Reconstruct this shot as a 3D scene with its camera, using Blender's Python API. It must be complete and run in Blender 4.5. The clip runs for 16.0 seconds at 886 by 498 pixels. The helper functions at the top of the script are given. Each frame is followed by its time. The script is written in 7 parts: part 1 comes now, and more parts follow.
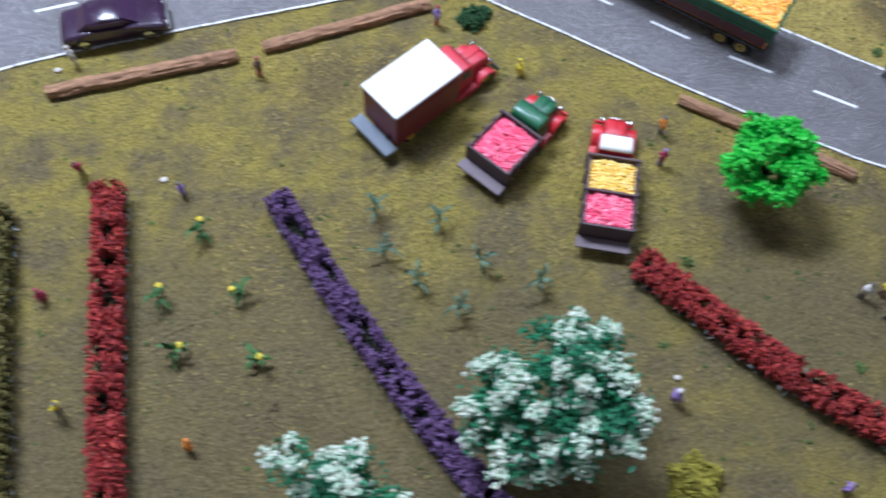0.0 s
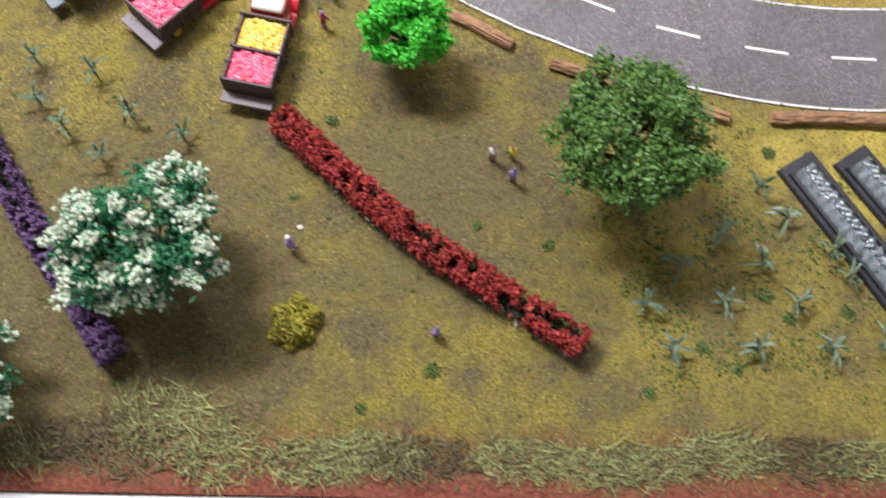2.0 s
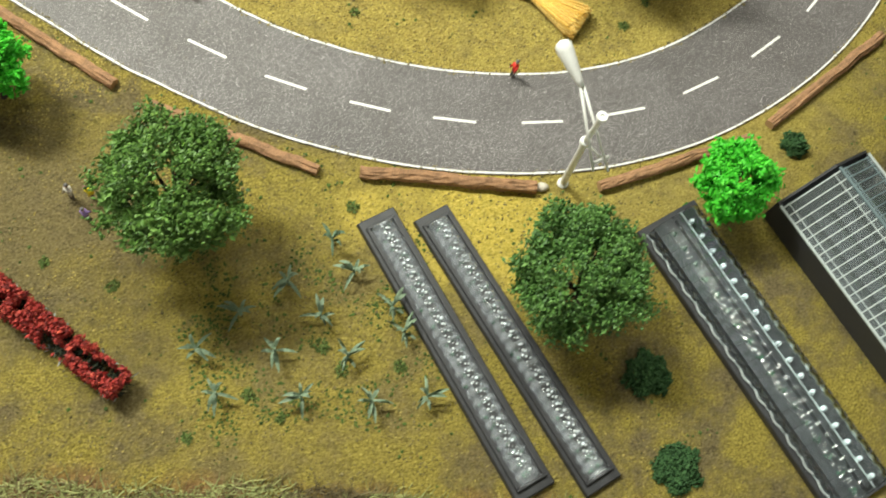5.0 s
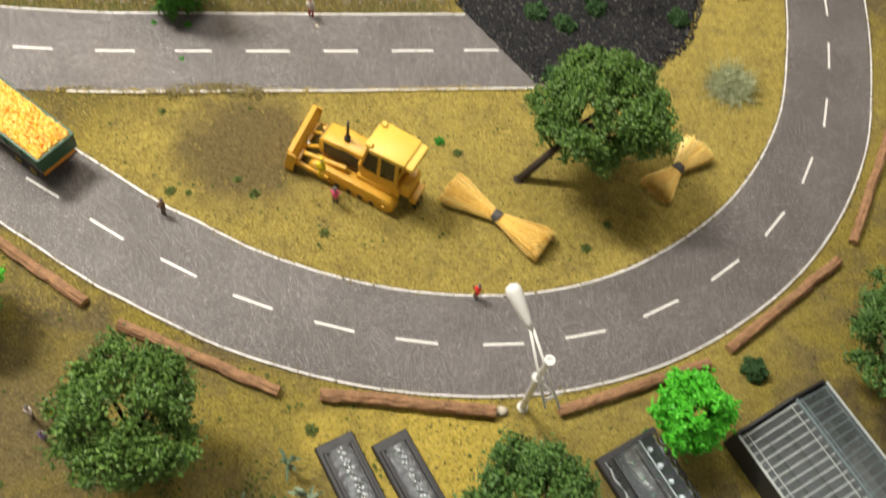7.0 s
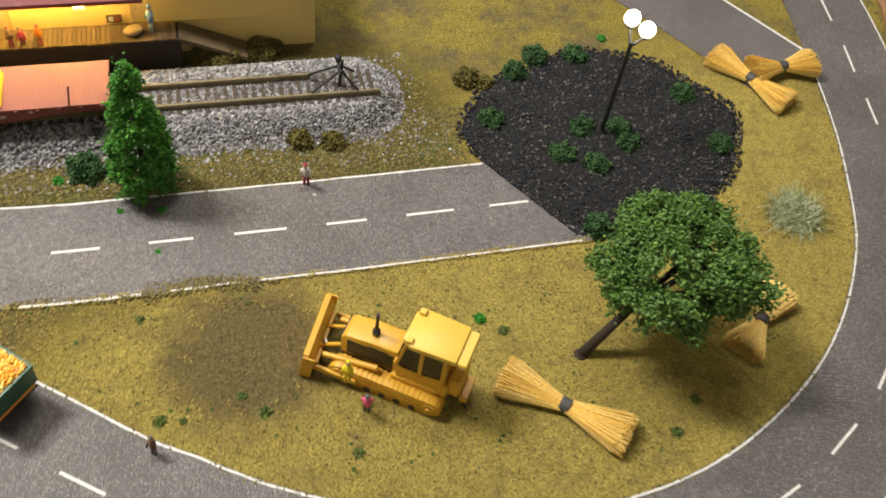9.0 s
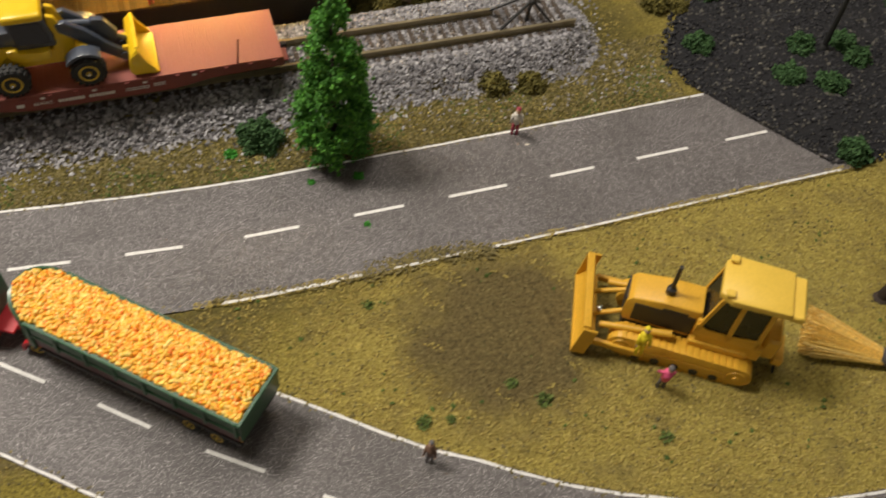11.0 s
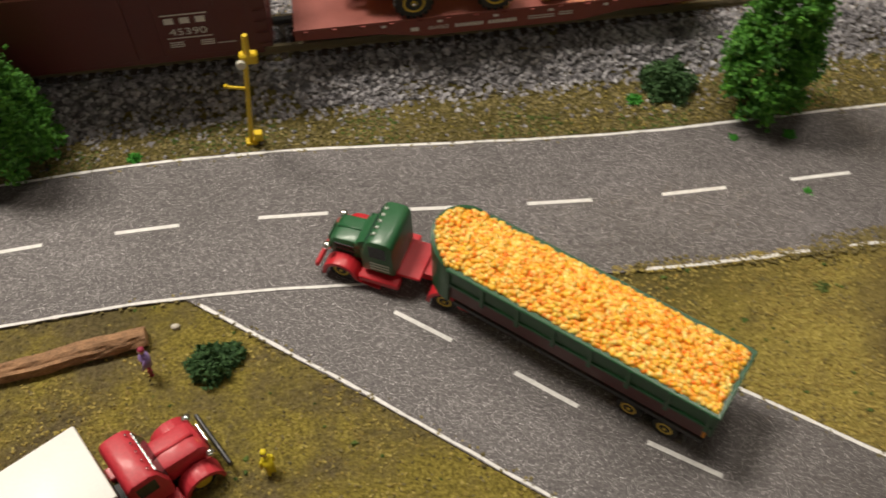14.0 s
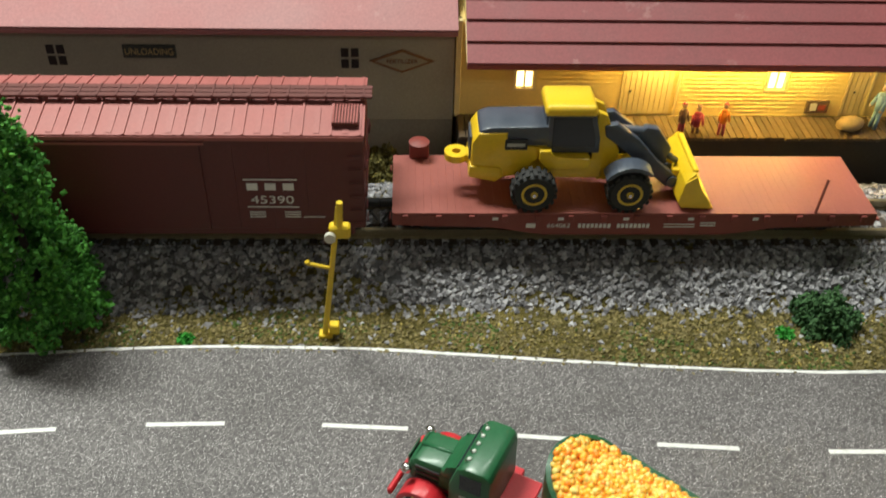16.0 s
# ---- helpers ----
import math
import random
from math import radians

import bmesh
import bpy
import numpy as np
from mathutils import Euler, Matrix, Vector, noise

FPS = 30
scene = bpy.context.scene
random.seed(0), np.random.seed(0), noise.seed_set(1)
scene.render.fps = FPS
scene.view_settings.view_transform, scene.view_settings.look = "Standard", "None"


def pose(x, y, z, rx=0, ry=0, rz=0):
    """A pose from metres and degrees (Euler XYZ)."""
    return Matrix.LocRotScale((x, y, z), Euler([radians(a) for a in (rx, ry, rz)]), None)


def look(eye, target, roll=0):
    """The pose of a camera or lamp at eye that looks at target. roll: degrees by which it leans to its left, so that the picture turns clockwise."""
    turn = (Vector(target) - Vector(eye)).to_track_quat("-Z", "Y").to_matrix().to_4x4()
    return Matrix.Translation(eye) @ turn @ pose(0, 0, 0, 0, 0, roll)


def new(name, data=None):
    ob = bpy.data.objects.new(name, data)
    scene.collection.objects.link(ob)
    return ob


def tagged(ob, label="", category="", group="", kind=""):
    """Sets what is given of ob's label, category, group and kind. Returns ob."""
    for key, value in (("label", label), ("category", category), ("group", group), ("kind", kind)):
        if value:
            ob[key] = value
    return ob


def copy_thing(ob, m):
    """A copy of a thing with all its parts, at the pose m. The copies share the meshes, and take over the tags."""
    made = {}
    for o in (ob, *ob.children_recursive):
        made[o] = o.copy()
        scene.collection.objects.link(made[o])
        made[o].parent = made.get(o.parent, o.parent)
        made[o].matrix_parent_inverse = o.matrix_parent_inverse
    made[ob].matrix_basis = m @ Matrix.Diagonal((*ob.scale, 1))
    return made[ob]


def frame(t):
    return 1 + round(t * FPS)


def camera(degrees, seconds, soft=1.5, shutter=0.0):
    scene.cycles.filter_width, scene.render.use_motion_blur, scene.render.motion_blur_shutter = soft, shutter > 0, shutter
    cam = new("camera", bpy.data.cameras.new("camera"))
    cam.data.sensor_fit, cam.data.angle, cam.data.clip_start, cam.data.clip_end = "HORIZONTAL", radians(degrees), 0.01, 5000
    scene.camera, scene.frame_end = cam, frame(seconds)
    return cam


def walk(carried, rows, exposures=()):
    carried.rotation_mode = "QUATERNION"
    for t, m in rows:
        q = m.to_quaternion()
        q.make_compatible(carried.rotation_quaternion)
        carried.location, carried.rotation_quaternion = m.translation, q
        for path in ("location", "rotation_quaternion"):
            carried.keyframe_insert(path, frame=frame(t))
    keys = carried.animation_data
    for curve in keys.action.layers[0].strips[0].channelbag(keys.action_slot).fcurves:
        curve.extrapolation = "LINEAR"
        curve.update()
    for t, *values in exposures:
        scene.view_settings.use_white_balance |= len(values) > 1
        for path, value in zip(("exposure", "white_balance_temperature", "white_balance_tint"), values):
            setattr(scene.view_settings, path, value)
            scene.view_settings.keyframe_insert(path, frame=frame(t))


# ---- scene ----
# the camera and its way: seconds, place in metres, yaw, pitch and roll in degrees
cam = camera(50.37, 16.0, soft=1.65, shutter=0.45)
ROWS = [
    (0.0, 0.0092, -0.0740, 0.4722, -14.52, -64.83, 4.16),
    (0.5, 0.0904, -0.0884, 0.4705, -13.76, -65.66, 3.84),
    (1.0, 0.1203, -0.1089, 0.4774, -13.07, -66.48, 4.23),
    (1.5, 0.1624, -0.1347, 0.4926, -11.66, -67.82, 3.45),
    (2.0, 0.2063, -0.1455, 0.4936, -14.19, -70.61, 5.98),
    (2.5, 0.2392, -0.1559, 0.4927, -17.06, -71.87, 8.65),
    (3.0, 0.2757, -0.1540, 0.4953, -17.64, -70.62, 9.70),
    (3.5, 0.3119, -0.1589, 0.4980, -20.58, -69.05, 12.97),
    (4.0, 0.3527, -0.1665, 0.5028, -24.35, -68.88, 17.00),
    (4.2, 0.3659, -0.1683, 0.5076, -25.36, -69.18, 18.34),
    (6.5, 0.4606, -0.1258, 0.5495, -20.43, -65.59, 16.41),
    (7.0, 0.4432, -0.1221, 0.5558, -17.61, -60.60, 13.74),
    (7.5, 0.4329, -0.1164, 0.5581, -16.06, -56.99, 12.76),
    (8.0, 0.4287, -0.0954, 0.5467, -16.69, -56.04, 12.70),
    (8.2, 0.4223, -0.0837, 0.5360, -17.56, -55.14, 12.70),
    (10.3, 0.3505, 0.0581, 0.3888, -23.82, -51.87, 6.58),
    (10.5, 0.3294, 0.0553, 0.3868, -22.68, -51.98, 5.71),
    (11.0, 0.2847, 0.0538, 0.3780, -22.60, -53.08, 6.40),
    (11.5, 0.2557, 0.0578, 0.3734, -18.71, -54.22, 2.60),
    (12.0, 0.2337, 0.0723, 0.3584, -17.31, -55.22, 1.45),
    (12.5, 0.2200, 0.0790, 0.3470, -15.74, -55.84, 0.24),
    (13.0, 0.1988, 0.0868, 0.3448, -13.50, -56.30, -0.98),
    (13.5, 0.1842, 0.0982, 0.3321, -10.40, -55.61, -1.40),
    (14.0, 0.1769, 0.1089, 0.3084, -7.09, -53.70, -1.21),
    (14.5, 0.1580, 0.1150, 0.2902, -1.65, -50.93, -1.18),
    (15.0, 0.1494, 0.1318, 0.2609, -2.77, -46.22, 1.56),
    (15.5, 0.1525, 0.1492, 0.2455, -3.04, -41.85, 2.09),
    (16.0, 0.1597, 0.1499, 0.2478, -2.80, -38.96, 1.76),
]


def aim(x, y, z, yaw, pitch, roll):
    a, b = radians(yaw), radians(pitch)
    ahead = Vector((-math.sin(a) * math.cos(b), math.cos(a) * math.cos(b), math.sin(b)))
    return look((x, y, z), Vector((x, y, z)) + ahead, roll)


walk(cam, [(t, aim(*r)) for t, *r in ROWS], exposures=[
    (0.0, -0.12, 4750, 15), (1.5, -0.06, 5550, 14), (2.0, 0.28, 5700, 15), (2.5, -0.08, 5950, 11), (3.0, 0.42, 6250, 3), (3.5, 0.56, 6250, -3), (4.2, 0.50, 6300, -5), (6.5, 0.17, 6650, 8), (7.5, 0.00, 6750, 10), (8.2, -0.14, 6700, 8),
    (10.3, -0.10, 6400, 10), (10.5, -0.14, 6400, 10), (11.0, -0.62, 6800, 11), (11.5, -0.64, 6800, 11), (12.5, -0.66, 6900, 12), (13.5, -0.72, 6900, 12), (14.5, -0.72, 6900, 12), (15.0, -0.71, 6850, 11), (15.5, -0.62, 6350, 3), (16.0, -0.36, 6100, 0)])

# room light: long ceiling tubes above and behind the layout, and an added fill; the room itself is built below
def tube_lamp(name, at, target, watts, sx, sy, colour):
    d = bpy.data.lights.new(name, "AREA")
    d.shape, d.size, d.size_y, d.energy, d.color = "RECTANGLE", sx, sy, watts, colour
    ob = new(name, d)
    ob.matrix_world = look(at, target)
    return ob


tube_lamp("room_and_fill_light", (-0.36, 0.84, 1.50), (-0.36, 0.83, 0), 51, 0.60, 0.22, (1.0, 0.95, 0.86))
tube_lamp("room_and_fill_light", (0.58, 0.84, 1.50), (0.58, 0.83, 0), 12, 0.60, 0.24, (1.0, 0.95, 0.86))
# weak fill added behind the camera to lift the front faces
tube_lamp("room_and_fill_light", (0.70, -1.35, 1.50), (0.70, -1.34, 0), 6.0, 1.2, 0.30, (1.0, 0.95, 0.86))
world = bpy.data.worlds.new("room_air")
scene.world = world
world.use_nodes = True
world.node_tree.nodes["Background"].inputs[0].default_value = (0.9, 0.95, 1.0, 1)
world.node_tree.nodes["Background"].inputs[1].default_value = 0.02

# ---- tools: shapes are given in millimetres ----
MM = 0.001


def place(x, y, z=0, rz=0, rx=0, ry=0):
    return pose(x * MM, y * MM, z * MM, rx, ry, rz)


def finish(bm, smooth=0):
    bmesh.ops.recalc_face_normals(bm, faces=bm.faces)
    for v in bm.verts:
        v.co *= MM
    for f in bm.faces:
        f.smooth = bool(smooth)
    return bm


def part(name, bm, material, parent=None, label="", smooth=0, m=None):
    me = bpy.data.meshes.new(name)
    finish(bm, smooth).to_mesh(me)
    bm.free()
    for mt in (material if isinstance(material, (list, tuple)) else [material]):
        me.materials.append(mt)
    if smooth == 2:
        me.set_sharp_from_angle(angle=radians(40))
    ob = new(name, me)
    if m is not None:
        ob.matrix_basis = m
    if parent is not None:
        ob.parent = parent
    if label:
        ob["label"] = label
    return ob


def thing(name, m, label, category, group="", kind=""):
    ob = new(name)
    ob.empty_display_size = 0.01
    ob.matrix_basis = m
    return tagged(ob, label, category, group, kind)


def solid(name, bm, material, m, label, category, group="", kind="", smooth=0):
    return tagged(part(name, bm, material, None, "", smooth, m), label, category, group, kind)


def box(bm, x0, x1, y0, y1, z0, z1, bevel=0.0, mat=0, taper=(0, 0), seg=1):
    """A block, its top drawn in by taper in x and y."""
    tx, ty = taper
    co = [(x0, y0, z0), (x1, y0, z0), (x1, y1, z0), (x0, y1, z0),
          (x0 + tx, y0 + ty, z1), (x1 - tx, y0 + ty, z1), (x1 - tx, y1 - ty, z1), (x0 + tx, y1 - ty, z1)]
    v = [bm.verts.new(c) for c in co]
    fs = [bm.faces.new([v[i] for i in q]) for q in ((3, 2, 1, 0), (4, 5, 6, 7), (0, 1, 5, 4), (1, 2, 6, 5), (2, 3, 7, 6), (3, 0, 4, 7))]
    for f in fs:
        f.material_index = mat
    if bevel:
        es = list({e for f in fs for e in f.edges})
        r = bmesh.ops.bevel(bm, geom=es, offset=bevel, segments=seg, affect="EDGES", profile=0.5)
        for f in r["faces"]:
            f.material_index = mat
    return bm


def B(*a, **k):
    return box(bmesh.new(), *a, **k)


def prism(bm, poly, y0, y1, bevel=0.0, axis="y", mat=0):
    """A side outline (a, z) drawn out from y0 to y1 (axis y), or (a, b) upright (axis z)."""
    def co(a, b, h):
        return {"y": (a, h, b), "x": (h, a, b), "z": (a, b, h)}[axis]
    n = len(poly)
    lo = [bm.verts.new(co(a, b, y0)) for a, b in poly]
    hi = [bm.verts.new(co(a, b, y1)) for a, b in poly]
    fs = [bm.faces.new(lo[::-1]), bm.faces.new(hi)]
    fs += [bm.faces.new((lo[i], lo[(i + 1) % n], hi[(i + 1) % n], hi[i])) for i in range(n)]
    for f in fs:
        f.material_index = mat
    if bevel:
        es = list({e for f in fs for e in f.edges})
        r = bmesh.ops.bevel(bm, geom=es, offset=bevel, segments=2, affect="EDGES", profile=0.5)
        for f in r["faces"]:
            f.material_index = mat
    return bm


def P(*a, **k):
    return prism(bmesh.new(), *a, **k)


def rod(bm, p, q, r0, r1=None, n=8, mat=0):
    """A round bar from p to q."""
    r1 = r0 if r1 is None else r1
    p, q = Vector(p), Vector(q)
    m = Matrix.Translation((p + q) / 2) @ (q - p).to_track_quat("Z", "Y").to_matrix().to_4x4()
    r = bmesh.ops.create_cone(bm, cap_ends=True, segments=n, radius1=max(r0, 1e-4), radius2=max(r1, 1e-4), depth=(q - p).length, matrix=m)
    for v in r["verts"]:
        for f in v.link_faces:
            f.material_index = mat
    return bm


def R(*a, **k):
    return rod(bmesh.new(), *a, **k)


def lathe(bm, prof, n=16, m=None):
    """Turned round z: (radius, z) from the bottom up."""
    m = m or Matrix()
    rings = []
    for r, z in prof:
        rings.append([bm.verts.new(m @ Vector((r * math.cos(2 * math.pi * i / n), r * math.sin(2 * math.pi * i / n), z))) for i in range(n)])
    for a, b in zip(rings, rings[1:]):
        for i in range(n):
            bm.faces.new((a[i], a[(i + 1) % n], b[(i + 1) % n], b[i]))
    bm.faces.new(rings[0][::-1]), bm.faces.new(rings[-1])
    return bm


def annulus(r0, r1, h, n=20):
    """A flat ring with an open hole."""
    bm = bmesh.new()
    rows = []
    for i in range(n):
        c, s = math.cos(2 * math.pi * i / n), math.sin(2 * math.pi * i / n)
        rows.append([bm.verts.new((r * c, r * s, z)) for r, z in ((r0, 0), (r1, 0), (r1, h), (r0, h))])
    for a, b in zip(rows, rows[1:] + rows[:1]):
        for i in range(4):
            bm.faces.new((a[i], a[(i + 1) % 4], b[(i + 1) % 4], b[i]))
    return bm


def ball(bm, c, r, sub=1, squash=(1, 1, 1), jitter=0.0, rng=random, mat=0):
    m = Matrix.Translation(c) @ Matrix.Diagonal((*squash, 1))
    res = bmesh.ops.create_icosphere(bm, subdivisions=sub, radius=r, matrix=m)
    for v in res["verts"]:
        if jitter:
            v.co += Vector((rng.uniform(-1, 1), rng.uniform(-1, 1), rng.uniform(-1, 1))) * r * jitter
        for f in v.link_faces:
            f.material_index = mat
    return bm


def curve_pts(pts, step=6.0):
    """A smooth line through the points, in even steps."""
    p = [np.array(a, float) for a in pts]
    p = [2 * p[0] - p[1]] + p + [2 * p[-1] - p[-2]]
    out = []
    for a, b, c, d in zip(p, p[1:], p[2:], p[3:]):
        n = max(2, int(np.linalg.norm(c - b) / step))
        for i in range(n):
            t = i / n
            out.append(0.5 * (2 * b + (c - a) * t + (2 * a - 5 * b + 4 * c - d) * t * t + (3 * b - a - 3 * c + d) * t ** 3))
    out.append(p[-2])
    return np.array(out)


def strip(bm, left, right, z0, z1, mat=0):
    """A flat band between two lines of equal count, with thickness."""
    rows = []
    for a, b in zip(left, right):
        rows.append([bm.verts.new((a[0], a[1], z1)), bm.verts.new((b[0], b[1], z1)), bm.verts.new((b[0], b[1], z0)), bm.verts.new((a[0], a[1], z0))])
    for r, s in zip(rows, rows[1:]):
        for i in range(4):
            bm.faces.new((r[i], r[(i + 1) % 4], s[(i + 1) % 4], s[i])).material_index = mat
    bm.faces.new(rows[0]), bm.faces.new(rows[-1][::-1])
    return bm


def offset_line(line, d):
    line = np.asarray(line, float)
    t = np.gradient(line, axis=0)
    t /= np.linalg.norm(t, axis=1)[:, None]
    return line + np.c_[-t[:, 1], t[:, 0]] * d


def resample(line, n):
    line = np.asarray(line, float)
    s = np.r_[0, np.cumsum(np.linalg.norm(np.diff(line, axis=0), axis=1))]
    u = np.linspace(0, s[-1], n)
    return np.c_[np.interp(u, s, line[:, 0]), np.interp(u, s, line[:, 1])]


def soup(verts, faces, name, material, parent=None, label="", m=None, mats=None):
    """One mesh from plain lists in millimetres."""
    me = bpy.data.meshes.new(name)
    me.from_pydata((np.asarray(verts, float) * MM).tolist(), [], faces)
    for mt in (material if isinstance(material, (list, tuple)) else [material]):
        me.materials.append(mt)
    if mats is not None:
        me.polygons.foreach_set("material_index", np.asarray(mats, np.int32))
    me.update()
    ob = new(name, me)
    if m is not None:
        ob.matrix_basis = m
    if parent is not None:
        ob.parent = parent
    if label:
        ob["label"] = label
    return ob

# ---- materials ----
def nodes(name):
    m = bpy.data.materials.new(name)
    m.use_nodes = True
    nt = m.node_tree
    return m, nt, nt.nodes["Principled BSDF"]


def add(nt, kind, **vals):
    n = nt.nodes.new(kind)
    for k, v in vals.items():
        n.inputs[k].default_value = v
    return n


def grain(nt, scale, detail=3.0, rough=0.6):
    g = add(nt, "ShaderNodeNewGeometry")
    n = add(nt, "ShaderNodeTexNoise", Scale=scale, Detail=detail, Roughness=rough)
    nt.links.new(g.outputs["Position"], n.inputs["Vector"])
    return n.outputs["Fac"]


def ramp(nt, fac, stops):
    r = nt.nodes.new("ShaderNodeValToRGB")
    el = r.color_ramp.elements
    while len(el) < len(stops):
        el.new(0.5)
    for e, (p, c) in zip(el, stops):
        e.position, e.color = p, (*c, 1) if len(c) == 3 else c
    nt.links.new(fac, r.inputs["Fac"])
    return r.outputs["Color"]


def mixc(nt, fac, a, b, blend="MIX"):
    n = nt.nodes.new("ShaderNodeMix")
    n.data_type, n.blend_type = "RGBA", blend
    for sock, v in ((n.inputs[0], fac), (n.inputs[6], a), (n.inputs[7], b)):
        if isinstance(v, (int, float)):
            sock.default_value = v
        elif isinstance(v, (tuple, list)):
            sock.default_value = (*v, 1)
        else:
            nt.links.new(v, sock)
    return n.outputs[2]


def bumped(nt, bsdf, fac, strength, dist):
    b = add(nt, "ShaderNodeBump", Strength=strength, Distance=dist)
    nt.links.new(fac, b.inputs["Height"])
    nt.links.new(b.outputs["Normal"], bsdf.inputs["Normal"])


def tone(c, k):
    return tuple(max(0.0, min(1.0, v * k)) for v in c)


def paint(name, col, rough=0.4, metal=0.0, var=0.18, scale=90, fine=900, bump=0.06, coat=0.0, wear=None, rand=0.0):
    """A painted, moulded or natural surface with broad and fine variation and slight relief."""
    m, nt, b = nodes(name)
    broad, small = grain(nt, scale), grain(nt, fine, 2.0)
    c = ramp(nt, broad, [(0.3, tone(col, 1 - var)), (0.7, tone(col, 1 + var))])
    c = mixc(nt, 0.5, c, ramp(nt, small, [(0.3, tone(col, 1 - var)), (0.7, tone(col, 1 + var))]))
    if wear:
        c = mixc(nt, ramp(nt, grain(nt, scale * 2.3, 6.0, 0.7), [(0.62, (0, 0, 0)), (0.72, (0.7, 0.7, 0.7))]), c, wear)
    if rand:
        info = nt.nodes.new("ShaderNodeObjectInfo")
        geo = nt.nodes.new("ShaderNodeNewGeometry")
        r = nt.nodes.new("ShaderNodeMath")
        r.operation = "FRACT"
        s = nt.nodes.new("ShaderNodeMath")
        nt.links.new(info.outputs["Random"], s.inputs[0])
        nt.links.new(geo.outputs["Random Per Island"], s.inputs[1])
        nt.links.new(s.outputs[0], r.inputs[0])
        c = mixc(nt, 1.0, c, ramp(nt, r.outputs[0], [(0.0, (1 - rand,) * 3), (1.0, (1 + rand,) * 3)]), "MULTIPLY")
    nt.links.new(c, b.inputs["Base Color"])
    rr = ramp(nt, broad, [(0.25, (max(0.02, rough - 0.08),) * 3), (0.75, (min(1, rough + 0.1),) * 3)])
    nt.links.new(rr, b.inputs["Roughness"])
    b.inputs["Metallic"].default_value = metal
    b.inputs["Coat Weight"].default_value = coat
    b.inputs["Coat Roughness"].default_value = 0.15
    if bump:
        bumped(nt, b, small, min(1.0, bump * 4), 0.0003)
    return m


def spread(name, cols, rough=0.9, fine=700, bump=0.4, sheen=0.0, by="island"):
    """A surface whose pieces each take one of several colours."""
    m, nt, b = nodes(name)
    geo = nt.nodes.new("ShaderNodeNewGeometry")
    c = ramp(nt, geo.outputs["Random Per Island"], [(i / max(1, len(cols) - 1), k) for i, k in enumerate(cols)])
    small = grain(nt, fine, 2.0)
    c = mixc(nt, 1.0, c, ramp(nt, small, [(0.25, (0.75,) * 3), (0.75, (1.2,) * 3)]), "MULTIPLY")
    nt.links.new(c, b.inputs["Base Color"])
    b.inputs["Roughness"].default_value = rough
    if bump:
        bumped(nt, b, small, bump, 0.0004)
    return m


def soft_spot(nt, x, y, r0, r1, wobble=0.012):
    """1 inside r0 mm of (x, y), 0 beyond r1 mm, with a ragged edge."""
    g = nt.nodes.new("ShaderNodeNewGeometry")
    n = add(nt, "ShaderNodeTexNoise", Scale=45.0, Detail=7.0)
    nt.links.new(g.outputs["Position"], n.inputs["Vector"])
    flat = add(nt, "ShaderNodeVectorMath")
    flat.operation = "MULTIPLY"
    flat.inputs[1].default_value = (1, 1, 0)
    nt.links.new(g.outputs["Position"], flat.inputs[0])
    d = nt.nodes.new("ShaderNodeVectorMath")
    d.operation = "DISTANCE"
    nt.links.new(flat.outputs[0], d.inputs[0])
    d.inputs[1].default_value = (x * MM, y * MM, 0)
    w = nt.nodes.new("ShaderNodeMath")
    w.operation = "MULTIPLY_ADD"
    nt.links.new(n.outputs["Fac"], w.inputs[0])
    w.inputs[1].default_value = wobble * 4
    nt.links.new(d.outputs["Value"], w.inputs[2])
    s = nt.nodes.new("ShaderNodeMapRange")
    s.interpolation_type = "SMOOTHSTEP"
    nt.links.new(w.outputs[0], s.inputs[0])
    off = wobble * 2
    s.inputs[1].default_value, s.inputs[2].default_value = r0 * MM + off, r1 * MM + off
    s.inputs[3].default_value, s.inputs[4].default_value = 1.0, 0.0
    return s.outputs[0]


def maxi(nt, a, b):
    n = nt.nodes.new("ShaderNodeMath")
    n.operation = "MAXIMUM"
    nt.links.new(a, n.inputs[0]), nt.links.new(b, n.inputs[1])
    return n.outputs[0]


